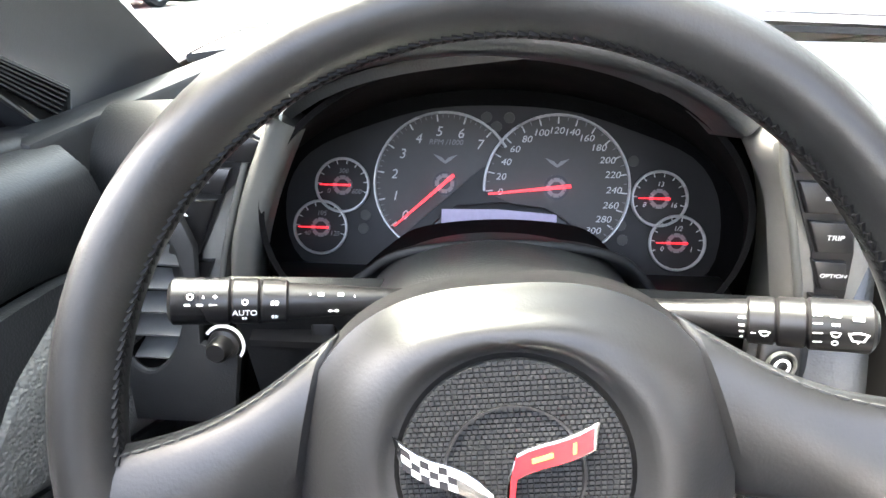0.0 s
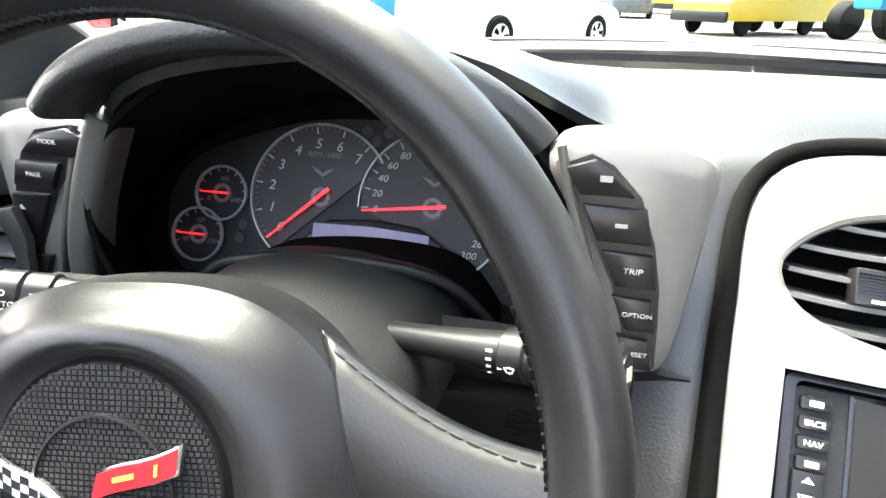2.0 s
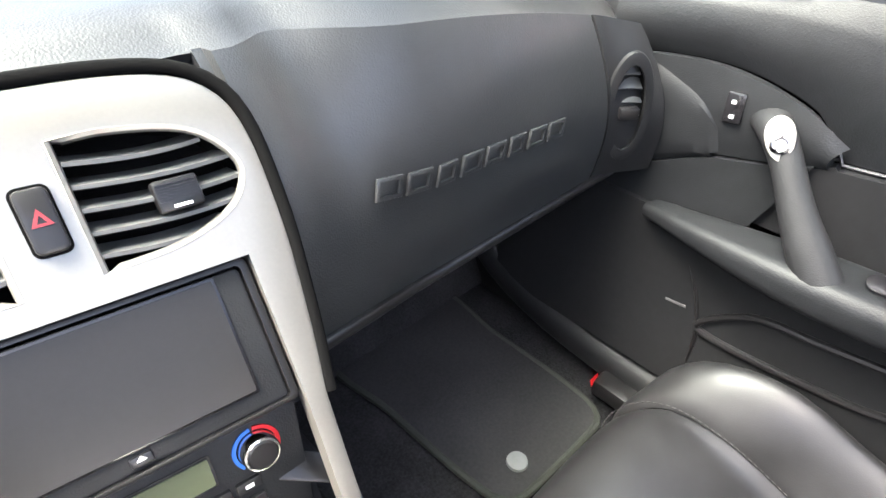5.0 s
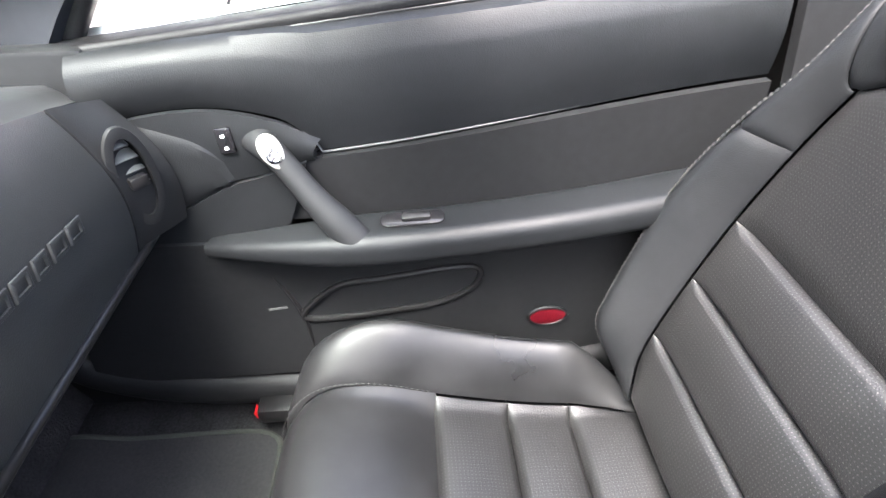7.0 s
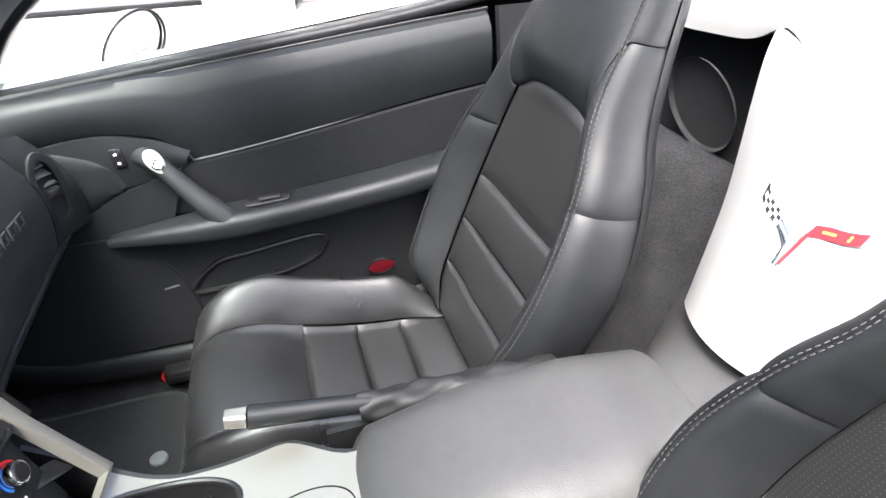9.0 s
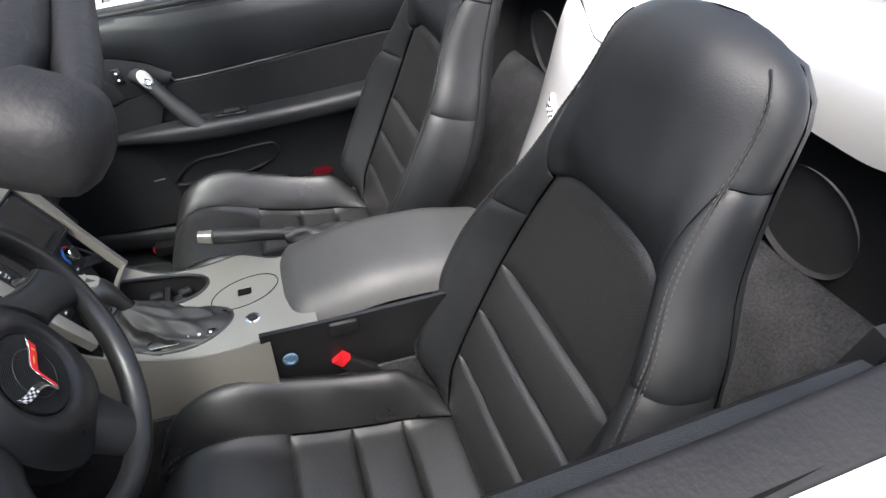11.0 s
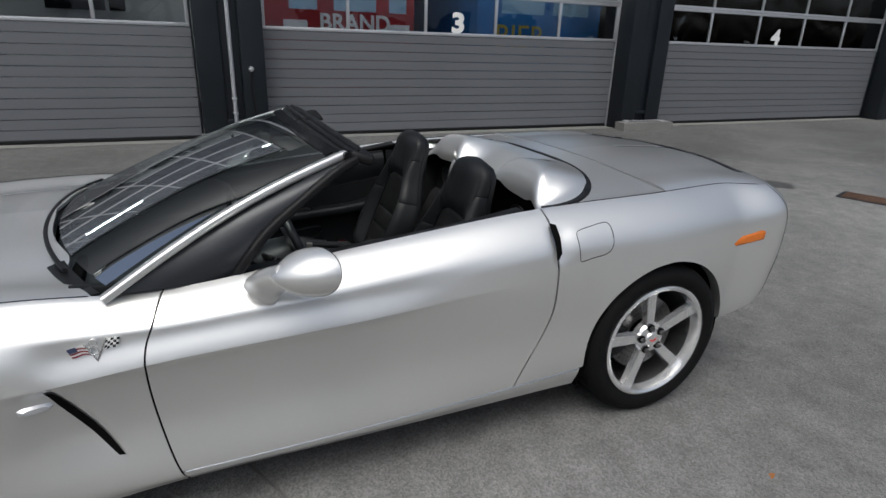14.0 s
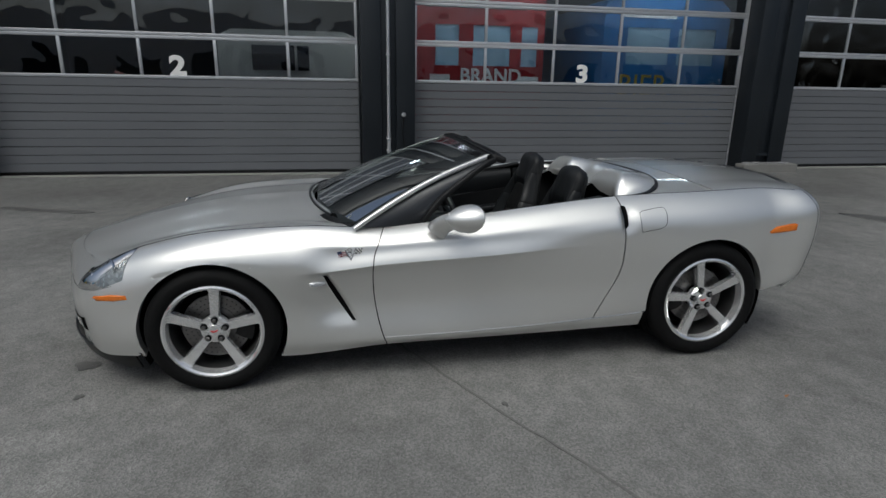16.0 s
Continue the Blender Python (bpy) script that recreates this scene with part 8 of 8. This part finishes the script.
def flank_line(pts, r=0.0022, closed=False, off=0.001):
    P = curve([(0, a, b_) for a, b_ in pts], 40 if closed else 28, closed=closed)
    return tube([at_yz(p[1], p[2], off) for p in P], r, 6, closed=closed)


def right_left(name, make, material, label=""):
    part(name, make(), material, car, label)
    part(name, mirror_x(make()), material, car, label)


FUEL = [(-2.236, 0.768), (-2.233, 0.820), (-2.231, 0.858), (-2.240, 0.869), (-2.300, 0.880), (-2.366, 0.888), (-2.382, 0.880), (-2.386, 0.845), (-2.378, 0.805), (-2.350, 0.783), (-2.290, 0.773), (-2.244, 0.764)]
part("fuel_door_gap", mirror_x(flank_line(FUEL, 0.0014, True, 0.0002)), BLACK_GAP, car)
SIDE_REAR = [(-3.045, 0.735), (-3.090, 0.763), (-3.200, 0.783), (-3.222, 0.774), (-3.217, 0.740), (-3.130, 0.728), (-3.060, 0.724)]
right_left("side_marker", lambda: flank_patch(SIDE_REAR, 0.0, 0.006), AMBER, "amber side marker lamp")
SIDE_FRONT = [(0.375, 0.510), (0.38, 0.530), (0.45, 0.533), (0.53, 0.524), (0.545, 0.512), (0.52, 0.500), (0.44, 0.500)]
right_left("front_marker", lambda: flank_patch(SIDE_FRONT, 0.0, 0.006), AMBER, "amber front marker lamp")
REPEATER = [(-0.470, 0.553), (-0.485, 0.558), (-0.54, 0.556), (-0.553, 0.545), (-0.545, 0.535), (-0.49, 0.533), (-0.472, 0.538)]
right_left("side_repeater", lambda: flank_patch(REPEATER, 0.0, 0.010), M("frosted_lens", (0.62, 0.63, 0.65), 0.25, 0.2, 0.1, coat=0.5), "clear side repeater lamp")


def vent_slot():
    P = [(-0.548 - 0.140 * k / 15, 0.597 - 0.262 * k / 15) for k in range(16)]
    b = bmesh.new()
    rows = []
    for k, (y, z) in enumerate(P):
        w = 0.030 * math.sin(math.pi * (0.06 + 0.90 * k / 15)) ** 0.6 + 0.004
        rows.append([b.verts.new(at_yz(y + w * 0.7, z, 0.002)), b.verts.new(at_yz(y - 0.009, z, 0.004))])
    for p, q in zip(rows, rows[1:]):
        b.faces.new((p[0], q[0], q[1], p[1]))
    return b


right_left("fender_vent", vent_slot, BLACK_GAP, "slanted dark fender vent")
right_left("rear_intake", lambda: flank_patch([(-2.128, 0.895), (-2.126, 0.84), (-2.128, 0.783), (-2.140, 0.778), (-2.160, 0.80), (-2.163, 0.85), (-2.155, 0.89)], 0.010, 0.012), BLACK_GAP, "dark intake behind the door")
right_left("rocker_seam", lambda: tube([on_skin(t, 0.121, 0.0005) for t in lin(DF(0.12) + 0.02, t_at(-2.29, 0.12), 40)], 0.0022, 6), CHROME)
right_left("bumper_seam", lambda: tube([on_skin(9.755, s, 0.0) for s in lin(0.14, 0.99, 30)], 0.0016, 6), BLACK_GAP)
right_left("fender_seam", lambda: tube([on_skin(t, 0.6448, 0.0) for t in lin(0.6, 1.70, 26)], 0.0013, 6), BLACK_GAP)
right_left("quarter_seam", lambda: tube([on_skin(t, 1.0, 0.0005) for t in lin(7.15, 9.6, 34)], 0.0016, 6), BLACK_GAP)
right_left("hood_seam", lambda: tube([on_skin(t, 1.0, 0.0005) for t in lin(1.6, 4.5, 40)], 0.0016, 6), BLACK_GAP)

# headlamps under clear covers
HL = [(0.30, 0.765), (0.38, 0.735), (0.47, 0.685), (0.53, 0.640), (0.545, 0.622), (0.50, 0.615), (0.42, 0.640), (0.34, 0.690), (0.29, 0.745)]


def lamp_cover(off0, off1):
    def f():
        return sheet(lambda u, v: on_skin(0.98 + 0.90 * u, 0.70 + (0.19 + 0.09 * u) * v + 0.14 * (1 - 1.2 * abs(u - 0.45)) * (v - 0.5) , off0 + (off1 - off0) * (math.sin(math.pi * u) * math.sin(math.pi * v)) ** 0.5), lin(0, 1, 18), lin(0, 1, 10))
    return f


right_left("headlamp_bowl", lamp_cover(0.0008, 0.0010), M("headlamp_grey", (0.30, 0.32, 0.33), 0.25, 0.7, 0.3, 40, 160), "grey headlamp under a clear cover")
for tt, ss, r in ((1.22, 0.80, 0.042), (1.55, 0.86, 0.046)):
    right_left("headlamp_projector", lambda: lathe([(r, 0), (r * 0.96, 0.006), (r * 0.6, 0.004), (r * 0.55, 0.012), (0, 0.018)], 24, m=axes(on_skin(tt, ss, 0.0), (1, -0.6, 0), (0, 0, 1))), CHROME)
right_left("headlamp_cover", lamp_cover(0.003, 0.024), CLEAR, "clear polycarbonate headlamp cover")
right_left("fog_recess", lambda: sheet(lambda u, v: on_skin(0.55 + 0.62 * u, 0.16 + 0.14 * v * (0.4 + 0.6 * u), 0.002), lin(0, 1, 14), lin(0, 1, 6)), BLACK_GAP)
right_left("fog_lens", lambda: sheet(lambda u, v: on_skin(0.78 + 0.30 * u, 0.18 + 0.09 * v, 0.005), lin(0, 1, 10), lin(0, 1, 6)), CHROME)
part("front_spoiler", sheet(lambda u, v: Vector((0.84 * math.sin(u), 0.36 + 0.55 * math.cos(u) ** 1.3 - 0.03 * v, 0.20 - 0.07 * v)), lin(-1.45, 1.45, 40), lin(0, 1, 3), thick=0.01), SMOOTH_BLACK, car)

# fender badge: bright outlines
badge = holder("fender_badge", "", "")
badge.parent = car
bp = at_yz(-0.671, 0.700, 0.001)
bm_ = axes(Vector((-bp.x, bp.y, bp.z)) - Vector((0.004, 0, 0)), (0, -1, 0), (0.18, 0, 1))
part("badge_vee", slab([(0.007, -0.037), (0.036, 0.028), (0.0305, 0.028), (0.007, -0.025), (-0.016, 0.0175), (-0.0224, 0.0175)], 0.004, edge=0.001, m=bm_), CHROME, badge, "bright chrome vee")
for v_, r_ in ((-0.004, 0.0135), (0.019, 0.0110)):
    part("badge_ring", lathe([(r_ - 0.0042, 0), (r_ - 0.0036, 0.0045), (r_ - 0.0006, 0.0045), (r_, 0)], 28, m=bm_ @ pose(0.001, v_, 0.001)), CHROME, badge)
FLAG = lambda a_, b_: (0.024 + 0.036 * a_ + 0.006 * b_, -0.008 + 0.008 * a_ + 0.028 * b_ + 0.003 * math.sin(a_ * 4))
part("badge_flag", slab([FLAG(k, 0) for k in lin(0, 1, 6)] + [FLAG(k, 1) for k in lin(1, 0, 6)], 0.003, edge=0.0006, m=bm_), WHITE_INK, badge, "white chequered flag")
ck = bmesh.new()
for i in range(5):
    for j in range(4):
        if (i + j) % 2:
            slab([FLAG(i / 5, j / 4), FLAG((i + 1) / 5, j / 4), FLAG((i + 1) / 5, (j + 1) / 4), FLAG(i / 5, (j + 1) / 4)], 0.0006, m=bm_ @ pose(0, 0, 0.0032), bm=ck)
part("chequer_pattern", ck, BLACK_INK, badge)
FLAG2 = lambda a_, b_: (-0.020 - 0.042 * a_ + 0.012 * (1 - b_), -0.014 + 0.026 * b_ + 0.003 * math.sin(a_ * 5))
for j in range(6):
    o = [FLAG2(k, j / 6) for k in lin(1, 0, 6)] + [FLAG2(k, (j + 0.92) / 6) for k in lin(0, 1, 6)]
    part("badge_stripe", slab(o, 0.003, m=bm_), DULL_RED if j % 2 == 0 else PALE_INK, badge)
part("badge_corner", slab([FLAG2(1.0, 0.5), FLAG2(0.5, 0.5), FLAG2(0.5, 1.0), FLAG2(1.0, 1.0)], 0.0008, m=bm_ @ pose(0, 0, 0.0032)), M("navy_ink", (0.03, 0.04, 0.085), 0.5), badge)


# door mirrors
def mirror_pod(side):
    m = holder("door_mirror", "", "")
    m.parent = car
    m["label"] = "silver teardrop door mirror"
    def fx(b_):
        if side > 0:
            return b_
        b_.transform(Matrix.Translation((0.005, 0.030, 0.050)))
        return mirror_x(b_)
    foot = curve([(0.872, -1.140, 0.742), (0.884, -1.155, 0.768), (0.912, -1.185, 0.796), (0.960, -1.225, 0.820)], 14)
    part("mirror_foot", fx(sweep(foot, ring_profile(0.056, 24, 0.034), up=(0, -0.6, 0.8), size=lambda k: 0.95 + 0.12 * k)), PAINT, m)

    def shell(a, v):
        # from the rounded nose (v = 0) back to the rim (v = 1)
        r = math.sin(min(1.0, v * 1.04) * math.pi / 2) ** 0.72
        c = Vector((0.978, -1.165, 0.832)).lerp(Vector((0.970, -1.290, 0.826)), v)
        wide = Vector((0.095, -0.022, 0.008)).lerp(Vector((0.084, -0.056, 0.012)), v)
        return c + wide * (r * math.cos(a)) + Vector((-0.010, -0.014, 0.074)) * (r * math.sin(a) * (1.0 if math.sin(a) > 0 else 0.9))
    part("mirror_shell", fx(sheet(shell, lin(0, 2 * math.pi * 35 / 36, 36), [0.001, .05, .12, .22, .35, .5, .65, .8, .92, 1.0], closed_u=True)), PAINT, m, "silver mirror shell")
    c0 = Vector((0.970, -1.290, 0.826))
    rim = [Vector(shell(a, 1.0)) for a in lin(0, 2 * math.pi * 35 / 36, 36)]
    part("mirror_rim", fx(sweep([c0 + (p - c0) * 0.97 for p in rim], ring_profile(0.003, 8), up=(0, -1, 0), closed=True)), SMOOTH_BLACK, m)
    c = sum(rim, Vector()) / len(rim)
    b_ = bmesh.new()
    vs_ = [b_.verts.new(c + (p - c) * 0.95 + Vector((0.003, 0.004, 0))) for p in rim]
    b_.faces.new(vs_)
    part("mirror_glass", fx(b_), MIRROR, m, "mirror glass")
    if side > 0:
        for k, (w_, dz) in enumerate((("OBJECTS IN MIRROR ARE CLOSER", -0.030), ("THAN THEY APPEAR", -0.038))):
            text(w_, 0.0085, axes(c + Vector((-0.003, -0.0015, dz)), (0.84, -0.56, 0.10), (-0.08, 0.06, 1)), BLACK_INK, m, name="mirror_lettering", thick=0.0001)


mirror_pod(1)
mirror_pod(-1)
part("deck_spoiler", sweep([Vector((x, -3.475 + 0.16 * (x / 0.66) ** 2, 0.972 - 0.012 * (x / 0.66) ** 2)) for x in lin(-0.60, 0.60, 30)], rounded(0.030, 0.012, 0.005)), SMOOTH_BLACK, car)

# ---- loose in the cabin ----
fm = holder("floor_mat", "black pile floor mat with a bound edge lying in the footwell", "floor mat", (0, 0, 0))
mo = [(0.345, -0.84), (0.60, -0.84), (0.605, -1.0), (0.604, -1.20), (0.585, -1.243), (0.54, -1.25), (0.42, -1.248), (0.375, -1.24), (0.355, -1.20), (0.345, -1.0)]
mc = curve([(a, b_, 0) for a, b_ in mo], 50, closed=True)
part("carpet", slab([(p[0], p[1]) for p in mc], 0.012, edge=0.004, m=pose(0, 0, 0.169)), MATPILE, fm)
part("mat_binding", sweep([(p[0], p[1], 0.177) for p in mc], ring_profile(0.0065, 8), closed=True), M("mat_edge", (0.03, 0.034, 0.028), 0.9, 0, 0.2, 40, 300, 0.8, 700.0), fm)
part("mat_stud", lathe([(0.017, 0), (0.016, 0.005), (0.010, 0.007), (0, 0.007)], 28, m=pose(0.425, -1.205, 0.181)), M("stud_grey", (0.16, 0.17, 0.17), 0.5), fm)
hr = holder("hood_release", "black plastic release lever with a red symbol beside the sill", "lever", (0, 0, 0))
part("lever", box((0.60, -1.32, 0.20), (0.66, -1.21, 0.235), 0.010), SMOOTH_BLACK, hr)
part("symbol", bar(0.022, 0.014, axes((0.615, -1.2085, 0.220), (-1, 0, 0), (0, 0.3, 0.9))), RED_INK, hr)


# ---- the yard ahead of the car ----
def other_car(name, label, at, yaw, body, L=4.2, H=1.45, W=1.75, estate=True):
    c = holder(name, label, "car", (0, 0, 0))
    m = pose(at[0], at[1], 0, 0, 0, yaw)
    roof0, roof1 = (-L * 0.46, L * 0.12) if estate else (-L * 0.25, L * 0.08)
    prof = [(L / 2, 0.35), (L / 2 - 0.02, 0.62), (L * 0.42, 0.80), (L * 0.20, 0.92), (roof1, H - 0.03), (0.0, H), (roof0 + 0.3, H - 0.02), (roof0, H - 0.12), (-L * 0.49, 0.92), (-L / 2, 0.7), (-L / 2, 0.35)]
    P = curve([(a, b_, 0) for a, b_ in prof], 60)
    P = [(p[0], max(0.28, p[1])) for p in P]
    lo = [(a, 0.24) for a in lin(-L / 2 + 0.05, L / 2 - 0.05, 24)]

    def half(x):
        z = x
        return W / 2 * (1 - 0.16 * step(0.85, H, z) ** 1.2 - 0.04 * step(0.5, 0.25, z))
    b = bmesh.new()
    rings = []
    for f in (-1, -0.96, -0.8, -0.4, 0, 0.4, 0.8, 0.96, 1):
        k = 1 - 0.05 * abs(f) ** 6
        rings.append([b.verts.new((a * k, f * half(z), 0.24 + (z - 0.24) * (k if abs(f) > 0.9 else 1))) for a, z in P + lo])
    n = len(rings[0])
    for p, q in zip(rings, rings[1:]):
        for j in range(n):
            b.faces.new((p[j], p[(j + 1) % n], q[(j + 1) % n], q[j]))
    b.faces.new(rings[0][::-1]); b.faces.new(rings[-1])
    bmesh.ops.recalc_face_normals(b, faces=list(b.faces))
    b.transform(m)
    part("body", b, body, c)
    dark = GLOSS_BLACK
    for sg in (-1, 1):
        for x0, x1 in ((-L * 0.40, -L * 0.17), (-L * 0.15, L * 0.04)):
            part("side_window", slab([(x0 + 0.05, 0.93), (x1 + 0.05, 0.93), (x1 - 0.02, H - 0.14), (x0 + 0.12, H - 0.14)], 0.02, m=m @ axes((0, sg * W / 2 * 0.93, 0), (1, 0, 0), (0, -sg * 0.12, 1))), dark, c)
        for x in (-L * 0.31, L * 0.31):
            w = m @ axes((x, sg * (W / 2 - 0.02), 0.31), (1, 0, 0), (0, 0, 1), (0, sg, 0))
            wl = part("wheel", lathe([(0.20, -0.16), (0.29, -0.17), (0.31, -0.12), (0.31, 0.0), (0.29, 0.03), (0.21, 0.03), (0.20, 0.015)], 32, m=w), RUBBER, c)
            b2 = lathe([(0.20, 0.015), (0.19, 0.025), (0.06, 0.02), (0, 0.03)], 30, m=w)
            part("rim", b2, ALLOY, wl)
            for k in range(5):
                part("spoke_gap", slab([(0.07, -0.02), (0.17, -0.045), (0.17, 0.045), (0.07, 0.02)], 0.002, m=w @ pose(0, 0, 0.024, 0, 0, 72 * k)), BLACK_GAP, wl)
    return c


WHITE_P = M("white_car_paint", (0.72, 0.72, 0.71), 0.25, 0, 0.03, coat=0.5)
RED_P = M("red_car_paint", (0.45, 0.03, 0.035), 0.3, 0, 0.05, coat=0.5)
DARK_P = M("dark_car_paint", (0.05, 0.055, 0.06), 0.3, 0, 0.05, coat=0.5)
YELLOW_P = M("yellow_van_paint", (0.62, 0.42, 0.03), 0.35, 0, 0.05, coat=0.4)
BLUE_P = M("blue_sheet_steel", (0.03, 0.26, 0.50), 0.4, 0, 0.1)
GREEN = M("hedge_leaf", (0.08, 0.11, 0.035), 0.6, 0, 0.4, 30, 90)
other_car("white_car", "white estate car parked across the yard", (-0.95, 9.6), 53, WHITE_P, L=4.25)
other_car("red_car", "red hatchback parked beside the hedge", (-7.6, 9.0), 72, RED_P, L=3.9)
other_car("dark_car", "dark grey car parked beside a yellow van", (3.6, 31.0), 80, DARK_P)


def van(at, yaw):
    v = holder("yellow_van", "yellow delivery van parked at the edge of the yard", "van", (0, 0, 0), group="yellow vans in the yard")
    m = pose(at[0], at[1], 0, 0, 0, yaw)
    prof = [(2.4, 0.4), (2.45, 0.85), (1.75, 1.15), (1.25, 2.05), (1.0, 2.2), (-2.35, 2.2), (-2.45, 2.0), (-2.45, 0.4)]
    part("body", slab(prof, 1.86, edge=0.06, m=m @ axes((0, 0.93, 0), (1, 0, 0), (0, 0, 1))), YELLOW_P, v)
    part("windscreen", slab([(-0.75, 0), (0.75, 0), (0.68, 0.85), (-0.68, 0.85)], 0.02, m=m @ axes((1.72, 0, 1.2), (0, 1, 0), (-0.48, 0, 0.88))), GLOSS_BLACK, v)
    part("bumper", box((2.35, -0.93, 0.35), (2.52, 0.93, 0.65), 0.05, m=m), SMOOTH_BLACK, v)
    for sg in (-1, 1):
        part("side_window", slab([(0.35, 1.2), (1.5, 1.2), (1.15, 1.95), (0.35, 1.95)], 0.02, m=m @ axes((0, sg * 0.935, 0), (1, 0, 0), (0, 0, 1))), GLOSS_BLACK, v)
        for x in (-1.5, 1.55):
            part("wheel", lathe([(0, -0.1), (0.33, -0.1), (0.34, 0), (0.30, 0.04), (0.2, 0.04), (0.18, 0.02), (0, 0.03)], 28, m=m @ axes((x, sg * 0.86, 0.34), (1, 0, 0), (0, 0, 1), (0, sg, 0))), RUBBER, v)
    return v


van((5.6, 18.6), -140)
van((9.6, 24.0), -130)
van((6.6, 41.0), -100)
van((-7.2, 21.0), -60)

box_ = holder("blue_container", "bright blue steel skip container in the yard", "container", (0, 0, 0))
cm = pose(-4.7, 15.2, 0, 0, 0, 28)
part("hull", box((-1.6, -1.1, 0.12), (1.6, 1.1, 2.1), 0.03, m=cm), BLUE_P, box_)
for k in range(9):
    part("rib", box((-1.55 + 0.38 * k, -1.14, 0.15), (-1.47 + 0.38 * k, -1.1, 2.05), 0.01, m=cm), BLUE_P, box_)
part("skid", box((-1.5, -0.9, 0), (1.5, -0.75, 0.12), 0.01, m=cm), CAST, box_)
part("skid", box((-1.5, 0.75, 0), (1.5, 0.9, 0.12), 0.01, m=cm), CAST, box_)

tr = holder("tractor", "blue tractor with large black tyres parked in the yard", "tractor", (0, 0, 0))
tm = pose(9.4, 17.4, 0, 0, 0, -150)
part("bonnet", box((0.3, -0.4, 0.8), (2.0, 0.4, 1.5), 0.1, m=tm), BLUE_P, tr)
part("cab", box((-0.9, -0.75, 0.9), (0.35, 0.75, 2.6), 0.12, m=tm), BLUE_P, tr)
part("cab_window", box((-0.7, -0.78, 1.5), (0.2, 0.78, 2.4), 0.05, m=tm), GLOSS_BLACK, tr)
for x, sg, r in ((-0.5, -1, 0.8), (-0.5, 1, 0.8), (1.5, -1, 0.5), (1.5, 1, 0.5)):
    part("wheel", lathe([(0, -0.2), (r * 0.9, -0.22), (r, -0.15), (r, 0.15), (r * 0.9, 0.2), (r * 0.5, 0.18), (r * 0.45, 0.1), (0, 0.12)], 30, m=tm @ axes((x, sg * 0.85, r), (1, 0, 0), (0, 0, 1), (0, sg, 0))), RUBBER, tr)


def hedge(at, size, seed):
    h = holder("hedge", "clipped green hedge at the yard's edge", "hedge", (0, 0, 0))
    rnd = random.Random(seed)
    b = bmesh.new()
    for _ in range(900):
        p = Vector((at[0] + rnd.uniform(-0.5, 0.5) * size[0], at[1] + rnd.uniform(-0.5, 0.5) * size[1], 0.05 + size[2] * rnd.random() ** 0.7))
        r = rnd.uniform(0.05, 0.11)
        m_ = Matrix.Translation(p) @ Euler((rnd.uniform(0, 6), rnd.uniform(0, 6), rnd.uniform(0, 6))).to_matrix().to_4x4()
        vs_ = [b.verts.new(m_ @ Vector(c)) for c in ((-r, 0, 0), (0, -r * 0.5, 0.01), (r, 0, 0), (0, r * 0.5, 0.01))]
        b.faces.new(vs_)
    part("foliage", b, GREEN, h)
    part("stems", box((at[0] - size[0] * 0.4, at[1] - size[1] * 0.3, 0), (at[0] + size[0] * 0.4, at[1] + size[1] * 0.3, size[2] * 0.6), 0.1), M("hedge_core", (0.02, 0.025, 0.012), 0.9), h)


hedge((-7.2, 11.6), (1.8, 0.9, 0.9), 5)
hedge((-14.5, 14.0), (5.0, 1.0, 1.3), 6)
thing("building_far", box((-30, 62, 0), (28, 74, 7.5), 0.05), M("pale_facade", (0.42, 0.43, 0.44), 0.7, 0, 0.1, 0.3), "long pale industrial building across the yard", "building", kind="structure")
fb = bpy.data.objects["building_far"]
for k in range(14):
    part("window", box((-28 + 4 * k, 61.9, 3.2), (-25.6 + 4 * k, 61.98, 5.2)), GLOSS_BLACK, fb)
thing("building_side", box((-40, -30, 0), (-27, 40, 6.0), 0.05), M("beige_facade", (0.38, 0.36, 0.33), 0.8, 0, 0.1, 0.3), "beige industrial building beyond the yard", "building", kind="structure")
fb = bpy.data.objects["building_side"]
for k in range(12):
    part("window", box((-27.08, -27 + 5.4 * k, 1.2), (-26.96, -24 + 5.4 * k, 3.2)), GLOSS_BLACK, fb)
dr = holder("drain_grate", "rusty iron drain grate set in the asphalt", "drain", (0, 0, 0))
part("grate_frame", slab(rounded(0.50, 0.40, 0.02), 0.006, m=pose(1.30, -7.78, 0.0, 0, 0, 20)), CAST, dr)
for k in range(8):
    part("grate_bar", box((-0.21, -0.16 + 0.043 * k, 0.006), (0.21, -0.142 + 0.043 * k, 0.012), 0.002, m=pose(1.30, -7.78, 0, 0, 0, 20)), M("rust", (0.12, 0.07, 0.045), 0.8, 0.3) if k == 0 else bpy.data.materials["rust"], dr)


# threads, scale marks and chequers are too fine to pick apart
FINE_MARKS = ("stitching", "rim_stitching", "spoke_stitching", "dial_scale", "chequer_pattern", "dial_hub_mark", "disc_holes", "dial_number")
for ob in list(scene.objects):
    if ob.name.split(".")[0] in FINE_MARKS:
        ob["kind"] = "stuff"
